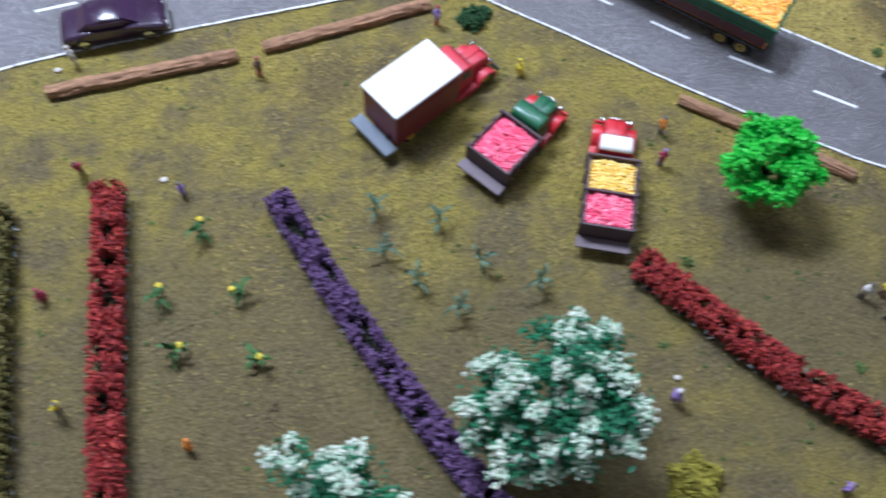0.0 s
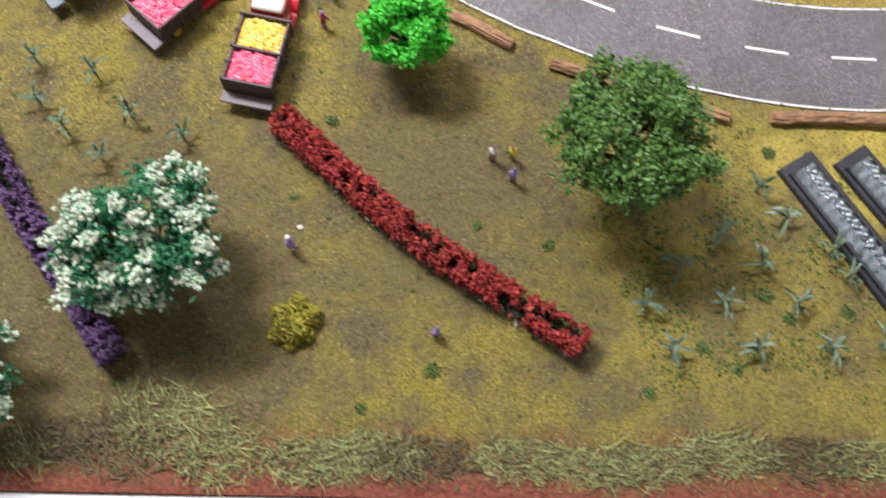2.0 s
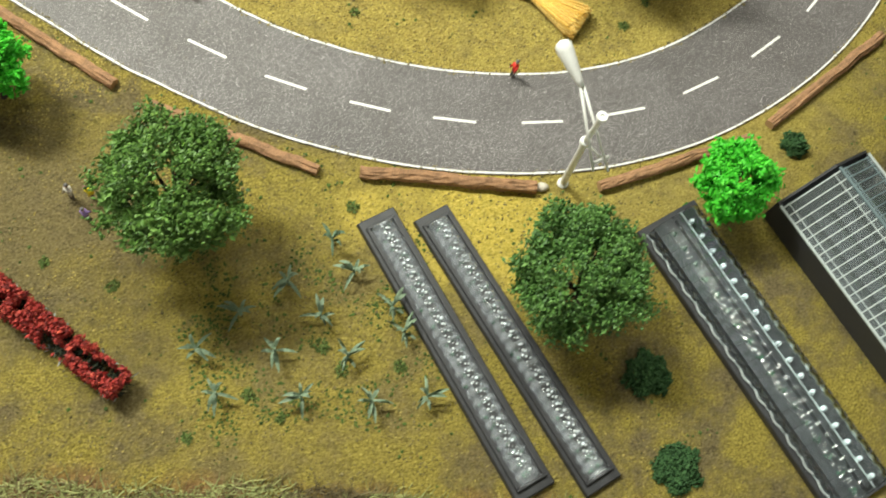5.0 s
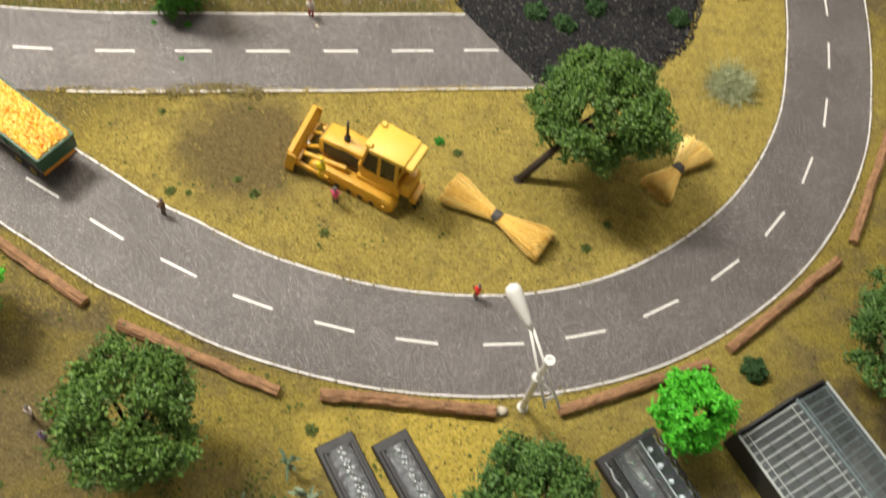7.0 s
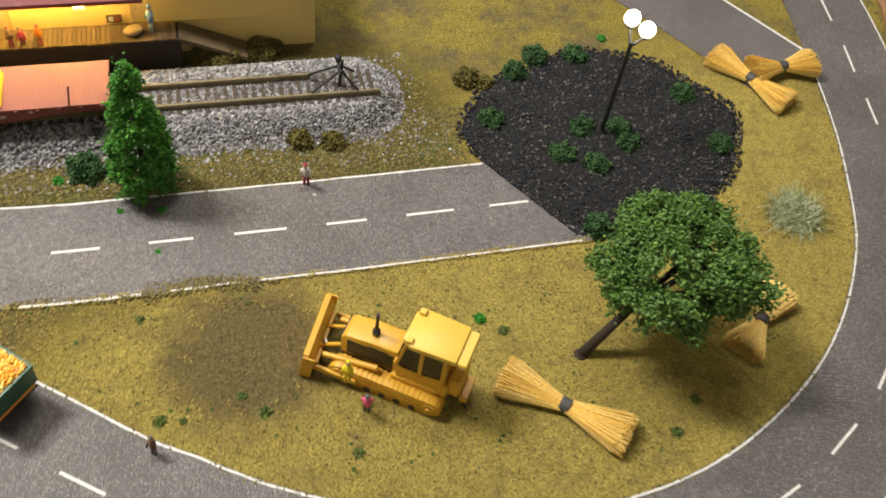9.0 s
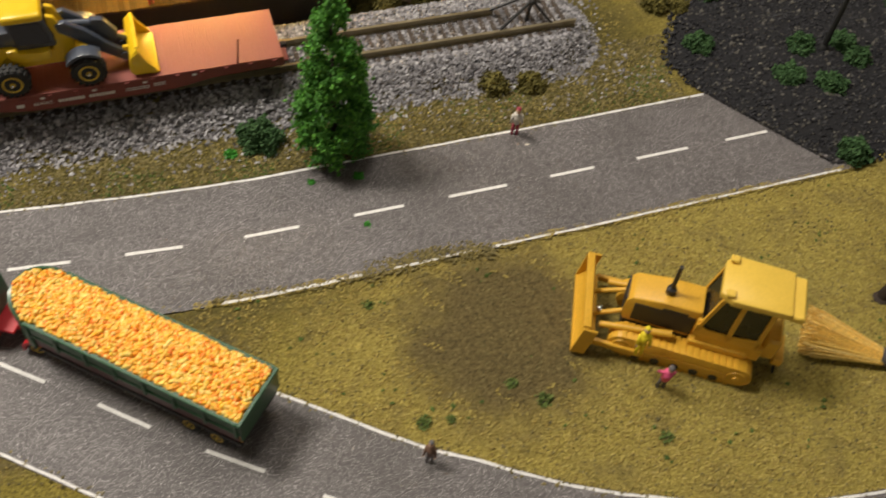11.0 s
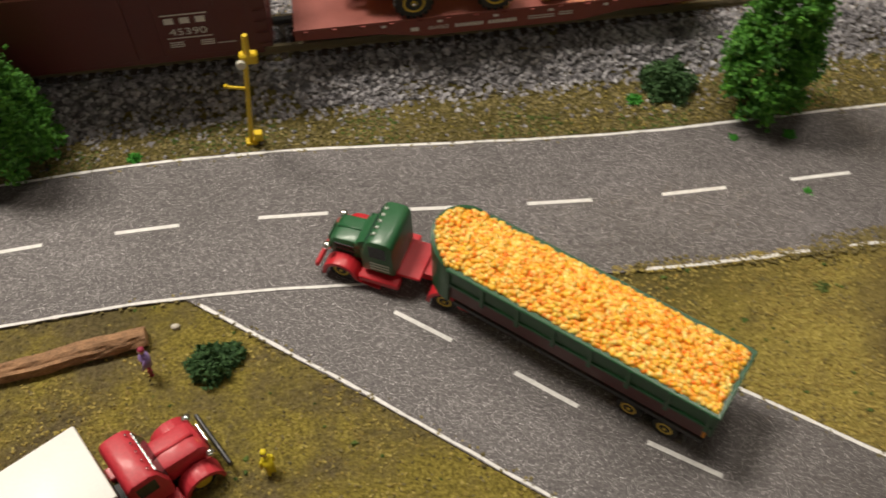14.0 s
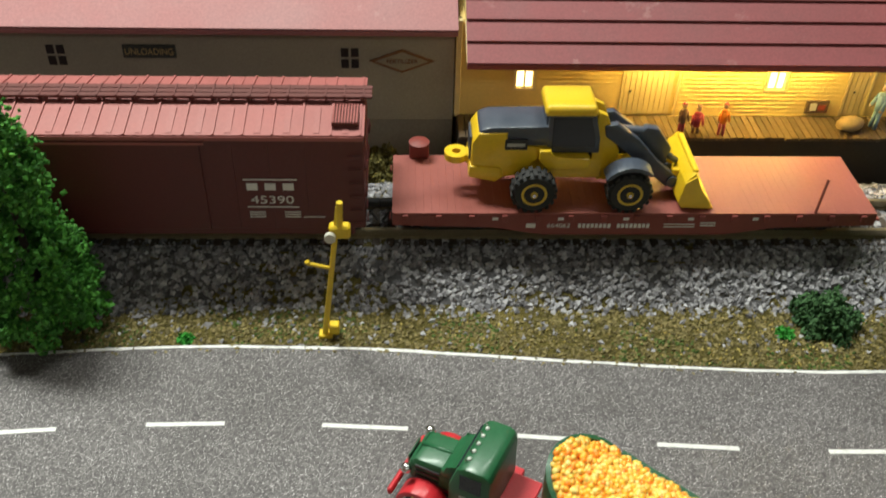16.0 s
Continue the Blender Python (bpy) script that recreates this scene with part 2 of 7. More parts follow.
def ground_mat():
    m, nt, b = nodes("scenic_turf")
    soil = ramp(nt, grain(nt, 640, 4.0, 0.7), [(0.3, (0.090, 0.068, 0.034)), (0.5, (0.180, 0.143, 0.070)), (0.72, (0.32, 0.26, 0.13))])
    turf = ramp(nt, grain(nt, 700, 4.0, 0.75), [(0.28, (0.19, 0.140, 0.036)), (0.44, (0.40, 0.315, 0.078)), (0.58, (0.54, 0.435, 0.118)), (0.72, (0.75, 0.63, 0.23))])
    lawn = ramp(nt, grain(nt, 700, 4.0, 0.75), [(0.30, (0.115, 0.090, 0.022)), (0.46, (0.275, 0.220, 0.048)), (0.60, (0.45, 0.365, 0.082)), (0.74, (0.64, 0.53, 0.16))])
    olive = ramp(nt, grain(nt, 600, 4.0, 0.7), [(0.3, (0.060, 0.052, 0.017)), (0.55, (0.15, 0.125, 0.038)), (0.72, (0.28, 0.225, 0.08))])
    # golden inside the loop of road, browner field in front of it
    loop = maxi(nt, soft_spot(nt, 600, 235, 150, 260, 0.02), soft_spot(nt, 400, 255, 60, 130))
    loop = maxi(nt, loop, soft_spot(nt, 760, 330, 90, 190))
    base = mixc(nt, ramp(nt, grain(nt, 24, 9.0, 0.68), [(0.40, (0.0, 0.0, 0.0)), (0.56, (1, 1, 1))]), soil, lawn)
    gold = mixc(nt, ramp(nt, grain(nt, 40, 9.0, 0.75), [(0.30, (0.25, 0.25, 0.25)), (0.50, (1, 1, 1))]), soil, turf)
    c = mixc(nt, loop, base, gold)
    field = maxi(nt, soft_spot(nt, -60, 50, 80, 165, 0.02), soft_spot(nt, 250, 60, 30, 110, 0.02))
    field = maxi(nt, field, soft_spot(nt, 80, 20, 60, 150))
    n = nt.nodes.new("ShaderNodeMath")
    n.operation = "MULTIPLY"
    n.inputs[1].default_value = 0.85
    nt.links.new(field, n.inputs[0])
    c = mixc(nt, n.outputs[0], c, soil)
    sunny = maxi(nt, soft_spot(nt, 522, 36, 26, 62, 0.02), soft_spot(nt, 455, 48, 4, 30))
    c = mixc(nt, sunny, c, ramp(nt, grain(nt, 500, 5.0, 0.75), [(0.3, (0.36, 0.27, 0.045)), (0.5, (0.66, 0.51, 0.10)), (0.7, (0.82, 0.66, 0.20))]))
    plot = nt.nodes.new("ShaderNodeMath")
    plot.operation = "MULTIPLY"
    plot.inputs[1].default_value = 0.30
    nt.links.new(soft_spot(nt, 420, -25, 60, 140, 0.02), plot.inputs[0])
    c = mixc(nt, plot.outputs[0], c, ramp(nt, grain(nt, 450, 5.0, 0.75), [(0.3, (0.13, 0.105, 0.025)), (0.5, (0.36, 0.29, 0.075)), (0.7, (0.58, 0.47, 0.16))]))
    verge = maxi(nt, soft_spot(nt, 100, 425, 60, 130), soft_spot(nt, 300, 410, 70, 150))
    verge = maxi(nt, verge, soft_spot(nt, 480, 420, 60, 130))
    c = mixc(nt, verge, c, olive)
    dirt = maxi(nt, soft_spot(nt, 408, 262, 30, 66), soft_spot(nt, 20, 262, 8, 32))
    c = mixc(nt, dirt, c, ramp(nt, grain(nt, 500, 5.0, 0.75), [(0.3, (0.085, 0.064, 0.028)), (0.5, (0.185, 0.142, 0.060)), (0.7, (0.31, 0.245, 0.105))]))
    clay = ramp(nt, grain(nt, 400, 4.0), [(0.3, (0.20, 0.050, 0.034)), (0.7, (0.42, 0.15, 0.095))])
    sep = nt.nodes.new("ShaderNodeSeparateXYZ")
    g = nt.nodes.new("ShaderNodeNewGeometry")
    nt.links.new(g.outputs["Position"], sep.inputs[0])
    e = nt.nodes.new("ShaderNodeMath")
    e.operation = "MULTIPLY_ADD"
    nt.links.new(grain(nt, 30, 4.0), e.inputs[0])
    e.inputs[1].default_value = 0.04
    along = nt.nodes.new("ShaderNodeMath")
    along.operation = "MULTIPLY_ADD"
    nt.links.new(sep.outputs[0], along.inputs[0])
    along.inputs[1].default_value = 0.167
    nt.links.new(sep.outputs[1], along.inputs[2])
    nt.links.new(along.outputs[0], e.inputs[2])
    s = nt.nodes.new("ShaderNodeMapRange")
    nt.links.new(e.outputs[0], s.inputs[0])
    s.inputs[1].default_value, s.inputs[2].default_value, s.inputs[3].default_value, s.inputs[4].default_value = -0.048, -0.012, 1.0, 0.0
    c = mixc(nt, s.outputs[0], c, clay)
    c = mixc(nt, 1.0, c, ramp(nt, grain(nt, 170, 5.0, 0.75), [(0.30, (0.60, 0.60, 0.60)), (0.44, (0.96, 0.96, 0.96)), (0.6, (1.08, 1.07, 1.05)), (0.74, (1.24, 1.21, 1.13))]), "MULTIPLY")
    nt.links.new(c, b.inputs["Base Color"])
    b.inputs["Roughness"].default_value = 0.95
    b.inputs["Specular IOR Level"].default_value = 0.15
    bumped(nt, b, grain(nt, 330, 6.0, 0.75), 1.0, 0.0035)
    return m


def asphalt_mat():
    m, nt, b = nodes("asphalt_sheet")
    fine = grain(nt, 1150, 3.0, 0.85)
    c = ramp(nt, fine, [(0.34, (0.040, 0.036, 0.037)), (0.50, (0.112, 0.102, 0.103)), (0.60, (0.170, 0.157, 0.157)), (0.70, (0.34, 0.32, 0.32))])
    # bright flecks: sparkle off the grit painted into the base colour
    c = mixc(nt, ramp(nt, grain(nt, 2300, 1.0, 0.5), [(0.66, (0, 0, 0)), (0.72, (1, 1, 1))]), c, (0.80, 0.78, 0.78))
    c = mixc(nt, 1.0, c, ramp(nt, grain(nt, 16, 7.0, 0.65), [(0.3, (0.76, 0.74, 0.72)), (0.7, (1.16, 1.15, 1.15))]), "MULTIPLY")
    nt.links.new(c, b.inputs["Base Color"])
    b.inputs["Roughness"].default_value = 0.62
    bumped(nt, b, fine, 0.35, 0.0004)
    return m


def glow(name, col, strength):
    m, nt, b = nodes(name)
    b.inputs["Base Color"].default_value = (*col, 1)
    b.inputs["Emission Color"].default_value = (*col, 1)
    b.inputs["Emission Strength"].default_value = strength
    return m


def clear(name, tint=(0.9, 0.95, 0.96), rough=0.08, trans=1.0):
    m, nt, b = nodes(name)
    b.inputs["Base Color"].default_value = (*tint, 1)
    b.inputs["Transmission Weight"].default_value = trans
    nt.links.new(ramp(nt, grain(nt, 120), [(0.3, (rough * 0.6,) * 3), (0.7, (rough * 1.8,) * 3)]), b.inputs["Roughness"])
    b.inputs["IOR"].default_value = 1.42
    return m


TURF = ground_mat()
ASPHALT = asphalt_mat()
LINE = paint("road_line_paint", (0.72, 0.71, 0.69), 0.6, var=0.2, scale=380, fine=900, wear=(0.30, 0.28, 0.25))
BARK = paint("brown_bark", (0.30, 0.165, 0.085), 0.85, var=0.6, scale=220, fine=1500, bump=0.3)

# ---- the setting: baseboard, roads ----
def bed(x, y):
    """Height of the raised track bed over the plain."""
    k = min(1.0, max(0.0, (y - 413) / 24)) * min(1.0, max(0.0, (500 - y) / 22))
    end = 538 - 0.012 * (y - 456) ** 2
    k *= min(1.0, max(0.0, (end - x) / 26))
    return 15.0 * k * k * (3 - 2 * k)


def edge(x):
    """The board's slanting front edge."""
    return -72 - 0.167 * x


def slant(bm, d=0.0, back=None):
    """Lays the front side of a box along the board's edge, and its far side too if asked."""
    mid = sum(v.co.y for v in bm.verts) / len(bm.verts)
    for v in bm.verts:
        if v.co.y < mid:
            v.co.y = edge(v.co.x) + d
        elif back is not None:
            v.co.y = edge(v.co.x) + back
    return bm


def build_ground():
    x0, x1, y0, y1, st = -560, 1160, -152, 760, 6.0
    nx, ny = int((x1 - x0) / st), int((y1 - y0) / st)
    v, f = [], []
    for j in range(ny + 1):
        for i in range(nx + 1):
            x = x0 + i * st
            y = edge(x) + (y1 - edge(x)) * j / ny
            p = Vector((x, y, 0))
            z = 0.15 + 0.35 * noise.noise(p * 0.02) + 0.3 * noise.noise(p * 0.11) + bed(x, y)
            v.append((x, y, z))
    for j in range(ny):
        for i in range(nx):
            a = j * (nx + 1) + i
            f.append((a, a + 1, a + nx + 2, a + nx + 1))
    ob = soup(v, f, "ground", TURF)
    for p in ob.data.polygons:
        p.use_smooth = True
    tagged(ob, "mottled golden and brown scenic turf over the baseboard", "ground", kind="structure")
    base = bmesh.new()
    box(base, x0, x1, y0, y1, -60, -1.2)
    slant(base, 0.0)
    solid("baseboard", base, paint("clay_edge", (0.30, 0.12, 0.07), 0.9, var=0.3, scale=50, bump=0.2), Matrix(), "earth-coloured edge of the layout board", "board", kind="structure")


def build_room():
    wall = paint("room_wall_paint", (0.62, 0.60, 0.57), 0.9, var=0.05, scale=3, bump=0.02)
    dark = paint("room_floor_vinyl", (0.22, 0.20, 0.18), 0.6, var=0.2, scale=6)
    a, b, c, d, lo, hi = -2200, 2900, -2300, 2300, -900, 1640
    for name, q in (("floor", (a, b, c, d, lo - 60, lo)), ("ceiling", (a, b, c, d, hi, hi + 60)),
                    ("wall_south", (a, b, c - 80, c, lo, hi)), ("wall_north", (a, b, d, d + 80, lo, hi)),
                    ("wall_west", (a - 80, a, c, d, lo, hi)), ("wall_east", (b, b + 80, c, d, lo, hi))):
        solid(name, B(*q), dark if name == "floor" else wall, Matrix(), "plain pale painted surface of the train room", "room", kind="structure")
    enamel = paint("enamel", (0.8, 0.8, 0.8), 0.4)
    # unseen housings; the last one only goes with the added fill
    for x, y, half in ((-360, 840, 330), (580, 840, 330), (700, -1350, 640)):
        fix = thing("ceiling_lamp", place(x, y, 1510), "unseen white metal housing for the room and fill lights", "lamp")
        part("housing", B(-half, half, -120, 120, 14, 130, bevel=4), enamel, fix)
    # the trestle that carries the board
    table = thing("trestle", place(0, 0, 0), "plain wooden trestle under the layout board", "table")
    wood = paint("trestle_wood", (0.35, 0.24, 0.14), 0.7)
    for x in (-500, 1080):
        for y in (-100, 700):
            part("leg", B(x - 25, x + 25, (y if y > 0 else edge(x) + 50) - 25, (y if y > 0 else edge(x) + 50) + 25, -900, -100), wood, table)
    part("rail", slant(B(-540, 1140, -130, 740, -100, -60), 20), wood, table)
    # white ledge along the front of the board
    solid("ledge", slant(B(-560, 1160, -330, -153, -40, -2.4), -190, -0.6), paint("white_ledge", (0.90, 0.89, 0.89), 0.22, var=0.05), Matrix(), "glossy white ledge in front of the layout", "ledge", kind="structure")


build_ground()
build_room()
MAIN = curve_pts([(-420, 276), (-330, 300), (-240, 323), (-170, 340), (-70, 350.5), (15, 357.3), (43, 359.2), (85, 361.2), (131, 360.2), (160, 358.3), (243, 350.8), (300, 347.2), (356, 347), (464, 347), (571, 348), (660, 349)])
LOOP = curve_pts([(124, 352), (182, 306), (202, 290), (243, 256), (286, 223), (329, 190), (353, 175), (399, 147.5), (450, 126), (501, 112), (557, 105), (612, 107), (668, 120), (722, 145), (771, 179), (812, 222), (845, 273), (867, 330), (883, 386), (894, 442), (904, 500), (910, 560), (912, 660)])


def road(name, line, half, label, z=1.2):
    bm = strip(bmesh.new(), offset_line(line, half), offset_line(line, -half), -1.5, z)
    return solid(name, bm, ASPHALT, Matrix(), label, "road", kind="structure")


MAIN_ROAD = road("road", MAIN[MAIN[:, 0] < 640], 37.5, "grey speckled model road with white lines")
LOOP_ROAD = road("road_loop", LOOP, 36.0, "curving grey speckled model road with white lines", 1.0)
side_line = curve_pts([(862, 470), (830, 520), (790, 580), (740, 640)])
road("road_branch", offset_line(side_line, 36), 36.0, "grey speckled side road leaving the curve", 0.8)


def stripe(name, line, d, w, parent, lo=None, hi=None, z=1.0, gap=0.0):
    side = resample(offset_line(line, d), 420)
    keep = np.ones(len(side), bool)
    if lo is not None:
        keep &= side[:, 0] > lo
    if hi is not None:
        keep &= side[:, 0] < hi
    side = side[keep]
    wob = np.array([noise.noise(Vector((a[0] * 0.06, a[1] * 0.06, d))) * 0.35 for a in side])[:, None]
    wid = np.array([1 + 0.5 * noise.noise(Vector((a[0] * 0.25, a[1] * 0.25, d + 9))) for a in side])[:, None]
    bm = bmesh.new()
    lft, rgt = offset_line(side, w / 2), offset_line(side, -w / 2)
    mid = (lft + rgt) / 2 + wob
    lft, rgt = mid + (lft - rgt) / 2 * wid, mid - (lft - rgt) / 2 * wid
    strip(bm, lft, rgt, z - 0.6, z + 0.12)
    return part(name, bm, LINE, parent)


def dash(parent, p, q, z, w=1.75):
    p, q = np.array(p, float), np.array(q, float)
    bm = strip(bmesh.new(), offset_line(np.array([p, q]), w / 2), offset_line(np.array([p, q]), -w / 2), z - 0.5, z + 0.15)
    return part("centre_dash", bm, LINE, parent)


stripe("edge_line", MAIN, 36.5, 1.25, MAIN_ROAD, None, 578, 1.2)
stripe("edge_line", MAIN, -36.8, 1.25, MAIN_ROAD, None, 178, 1.2)
stripe("edge_line", MAIN, -36.8, 1.5, MAIN_ROAD, 280, 352, 1.2)
stripe("edge_line", MAIN, -36.8, 1.25, MAIN_ROAD, 366, 412, 1.2)
stripe("edge_line", MAIN, -36.8, 1.25, MAIN_ROAD, 418, 626, 1.2)
for x in (-326, -269, -212, -155, -98, -41, 16, 73, 130, 187, 243.5, 300, 355.5, 410, 464, 518, 571):
    i = int(np.argmin(abs(MAIN[:, 0] - x)))
    j = int(np.argmin(abs(MAIN[:, 0] - x - 27.3)))
    dash(MAIN_ROAD, MAIN[i], MAIN[j], 1.2)
inner = offset_line(LOOP, 35.0)
inner = inner[(inner[:, 0] > 284) & (inner[:, 1] < 460)]
stripe("edge_line", inner, 0.0, 1.3, LOOP_ROAD)
outer = offset_line(LOOP, -35.0)
outer = outer[outer[:, 0] > 103]
stripe("edge_line", outer, 0.0, 1.25, LOOP_ROAD)
bm = strip(bmesh.new(), offset_line(side_line, 1.0), offset_line(side_line, -1.0), 0.4, 1.16)
part("edge_line", bm, LINE, LOOP_ROAD)
LOOP_DASHES = ((182, 306, 202, 290), (223, 273, 243, 256), (264, 239, 286, 223), (307, 206, 329, 190), (353, 175, 376, 161), (399, 147, 424, 136),
               (450, 126, 475, 118), (501, 112, 528, 107), (557, 105, 584, 104.5), (612, 107, 640, 111), (668, 120, 695, 131), (722, 145, 746, 160),
               (771, 179, 791, 198), (812, 222, 827, 245), (845, 273, 856, 300), (867, 330, 875, 357), (883, 386, 888, 413), (893, 442, 899, 472),
               (903, 502, 907, 530), (909, 560, 911, 588))
for x, y, u, w in LOOP_DASHES:
    dash(LOOP_ROAD, (x, y), (u, w), 1.0)


# logs along the verge
def log(a, b, r, seed):
    a, b = Vector((*a, r * 0.85)), Vector((*b, r * 0.85))
    n, k = 22, 60
    d = b - a
    up, side = Vector((0, 0, 1)), d.normalized().cross(Vector((0, 0, 1)))
    v, f = [], []
    for i in range(k + 1):
        c = a.lerp(b, i / k) + side * noise.noise(Vector((i * 0.12, seed, 0))) * 1.0
        for j in range(n):
            w = 2 * math.pi * j / n
            rr = r * 0.94 * (1 + 0.26 * noise.noise(Vector((j * 2.3, i * 0.05, seed * 3.1))) + 0.20 * noise.noise(Vector((j * 5.1, i * 0.35, seed * 1.7))))
            v.append(c + (side * math.cos(w) + up * math.sin(w)) * rr)
    for i in range(k):
        for j in range(n):
            f.append((i * n + j, i * n + (j + 1) % n, (i + 1) * n + (j + 1) % n, (i + 1) * n + j))
    f.append(tuple(range(n))[::-1])
    f.append(tuple(range(k * n, k * n + n)))
    mats = [0] * (k * n) + [1, 1]
    ob = soup(v, f, "log", [BARK, CUT], mats=mats)
    return tagged(ob, "brown rough-barked log lying on the roadside grass", "log", "logs along the road")


CUT = paint("sawn_wood", (0.42, 0.26, 0.13), 0.85, var=0.25)
for i, (a, b) in enumerate((((-146, 279), (-34, 288)), ((-18, 291), (88, 307.5)), ((223, 213), (309, 144.5)), ((330, 129.5), (427, 79.5)), ((452, 77), (559, 59)),
                            ((599, 57), (705, 84)), ((721, 93), (819, 156)), ((835, 170), (898, 268)), ((941, 453), (962, 528)))):
    log(a, b, (4.2, 3.9, 3.6, 3.5, 4.1, 3.6, 3.6, 3.5, 3.6)[i], i + 1)

# ---- track, ballast, mulch ----
def nuggets(cen, size, rng, jit=0.35, flat=1.0):
    """Small rough lumps, one at each centre: vertices and faces."""
    cen, size = np.asarray(cen, float), np.asarray(size, float)
    n = len(cen)
    base = np.array([(1, 0, 0), (-1, 0, 0), (0, 1, 0), (0, -1, 0), (0, 0, 1), (0, 0, -1)], float)
    v = base[None] * (1 + rng.uniform(-jit, jit, (n, 6, 1))) + rng.uniform(-jit, jit, (n, 6, 3)) * 0.6
    q = rng.normal(size=(n, 4))
    q /= np.linalg.norm(q, axis=1)[:, None]
    w, x, y, z = q.T
    rot = np.stack([1 - 2 * (y * y + z * z), 2 * (x * y - z * w), 2 * (x * z + y * w), 2 * (x * y + z * w), 1 - 2 * (x * x + z * z), 2 * (y * z - x * w),
                    2 * (x * z - y * w), 2 * (y * z + x * w), 1 - 2 * (x * x + y * y)], 1).reshape(n, 3, 3)
    v = np.einsum("nij,nkj->nki", rot, v) * size[:, None, None]
    v[:, :, 2] *= flat
    v += cen[:, None]
    tri = np.array([(0, 2, 4), (2, 1, 4), (1, 3, 4), (3, 0, 4), (2, 0, 5), (1, 2, 5), (3, 1, 5), (0, 3, 5)])
    f = (tri[None] + 6 * np.arange(n)[:, None, None]).reshape(-1, 3)
    return v.reshape(-1, 3), f.tolist()


RNG = np.random.default_rng(7)
STONE = spread("grey_ballast", [(0.045, 0.043, 0.048), (0.30, 0.29, 0.31), (0.13, 0.125, 0.13), (0.52, 0.51, 0.53), (0.20, 0.19, 0.195), (0.40, 0.39, 0.41)], 0.85)
TIE = paint("dark_tie", (0.055, 0.04, 0.03), 0.8, var=0.3)
RAIL = paint("brass_toned_rail", (0.32, 0.27, 0.17), 0.35, metal=0.7, var=0.2)


def build_track():
    x = np.concatenate([RNG.uniform(-150, 545, 40000), RNG.uniform(335, 545, 12000)])
    y = RNG.uniform(409, 499, len(x))
    h = np.array([bed(a, b) for a, b in zip(x, y)])
    edge = h + RNG.normal(0, 0.29, len(x))
    keep = (edge > 0.5) & ((np.abs(y - 454) > 9.5) | (RNG.random(len(x)) < 0.9))
    x, y, h = x[keep], y[keep], h[keep]
    s = RNG.uniform(0.75, 1.75, len(x))
    low = np.where(np.abs(y - 454) < 16, 0.25, 0.7)
    v, f = nuggets(np.c_[x, y, h - 1.0 + low * 1.0 + 0.3 * s], s, RNG)
    tagged(soup(v, f, "ballast", STONE), "loose grey crushed stone along the railway track", "gravel", kind="stuff")
    nx, ny = 117, 31
    gv = [(-152 + 6 * i, 409 + 3 * j, bed(-152 + 6 * i, 409 + 3 * j) + 0.25) for j in range(ny) for i in range(nx)]
    gf = [(a, a + 1, a + nx + 1, a + nx) for j in range(ny - 1) for i in range(nx - 1) for a in (j * nx + i,) if min(gv[a][2], gv[a + 1][2], gv[a + nx][2], gv[a + nx + 1][2]) > 1.2]
    tagged(soup(gv, gf, "track_bed", paint("ballast_bed_stone", (0.085, 0.082, 0.085), 0.9, var=0.6, scale=500, bump=0.3)), "grey crushed stone bank under the railway", "gravel", kind="structure")
    track = thing("railway_track", place(0, 0, 0), "brass-toned rails on dark wooden ties in grey stone", "track", kind="structure")
    tie = None
    for k in range(108):
        cx = -148 + k * 6.15
        if tie is None:
            tie = part("tie", B(-1.5, 1.5, -15, 15, 0, 1.8, bevel=0.2), TIE, track, m=place(cx, 454, 14.2))
        else:
            o = tie.copy()
            scene.collection.objects.link(o)
            o.matrix_basis = place(cx, 454, 14.2 + random.uniform(-0.15, 0.15), random.uniform(-1, 1))
    for y, end in ((444.0, 515), (464.0, 470)):
        prof = [(-1.3, 15.6), (1.3, 15.6), (1.1, 16.2), (0.4, 16.4), (0.4, 18.6), (0.9, 18.9), (0.9, 20.0), (-0.9, 20.0), (-0.9, 18.9), (-0.4, 18.6), (-0.4, 16.4), (-1.1, 16.2)]
        part("rail", P([(y + a, b) for a, b in prof], -150, end, axis="x"), RAIL, track)
    black = paint("black_bumper_plastic", (0.02, 0.02, 0.022), 0.45, var=0.2)
    bump = thing("track_bumper", place(488, 454, 19), "black plastic bumping post at the end of the track", "bumper")
    part("post", R((0, 0, -4), (2, 0, 20), 1.3, 1.0), black, bump)
    for y in (-9, 9):
        part("strut", R((-20, y, 1), (0, y * 0.3, 13), 0.9), black, bump)
        part("strut", R((12, y * 1.1, 0), (1, y * 0.3, 13), 0.9), black, bump)
    part("crossbar", R((0, -5, 13), (0, 5, 13), 1.3), black, bump)
    part("head", ball(bmesh.new(), (-1, 0, 22), 3.2, 2, (0.7, 1, 1)), black, bump, smooth=1)


build_track()
MULCH = spread("dark_mulch", [(0.006, 0.006, 0.008), (0.018, 0.018, 0.023), (0.011, 0.011, 0.014), (0.050, 0.050, 0.055), (0.009, 0.009, 0.012), (0.15, 0.14, 0.12)], 0.9)


def mulch_r(a):
    return 1 + 0.05 * math.sin(2 * a + 0.6) + 0.035 * math.sin(5 * a + 1.2) + 0.025 * math.sin(9 * a)


def mulch_at(a, r):
    """A place in the bed, held back along the end of the road."""
    x, y = 103 * r * math.cos(a), 92 * r * math.sin(a)
    d = (-98 * x - 65 * y) / 117.6
    k = 83 / d if d > 83 else 1.0
    return 668 + x * k, 399 + y * k


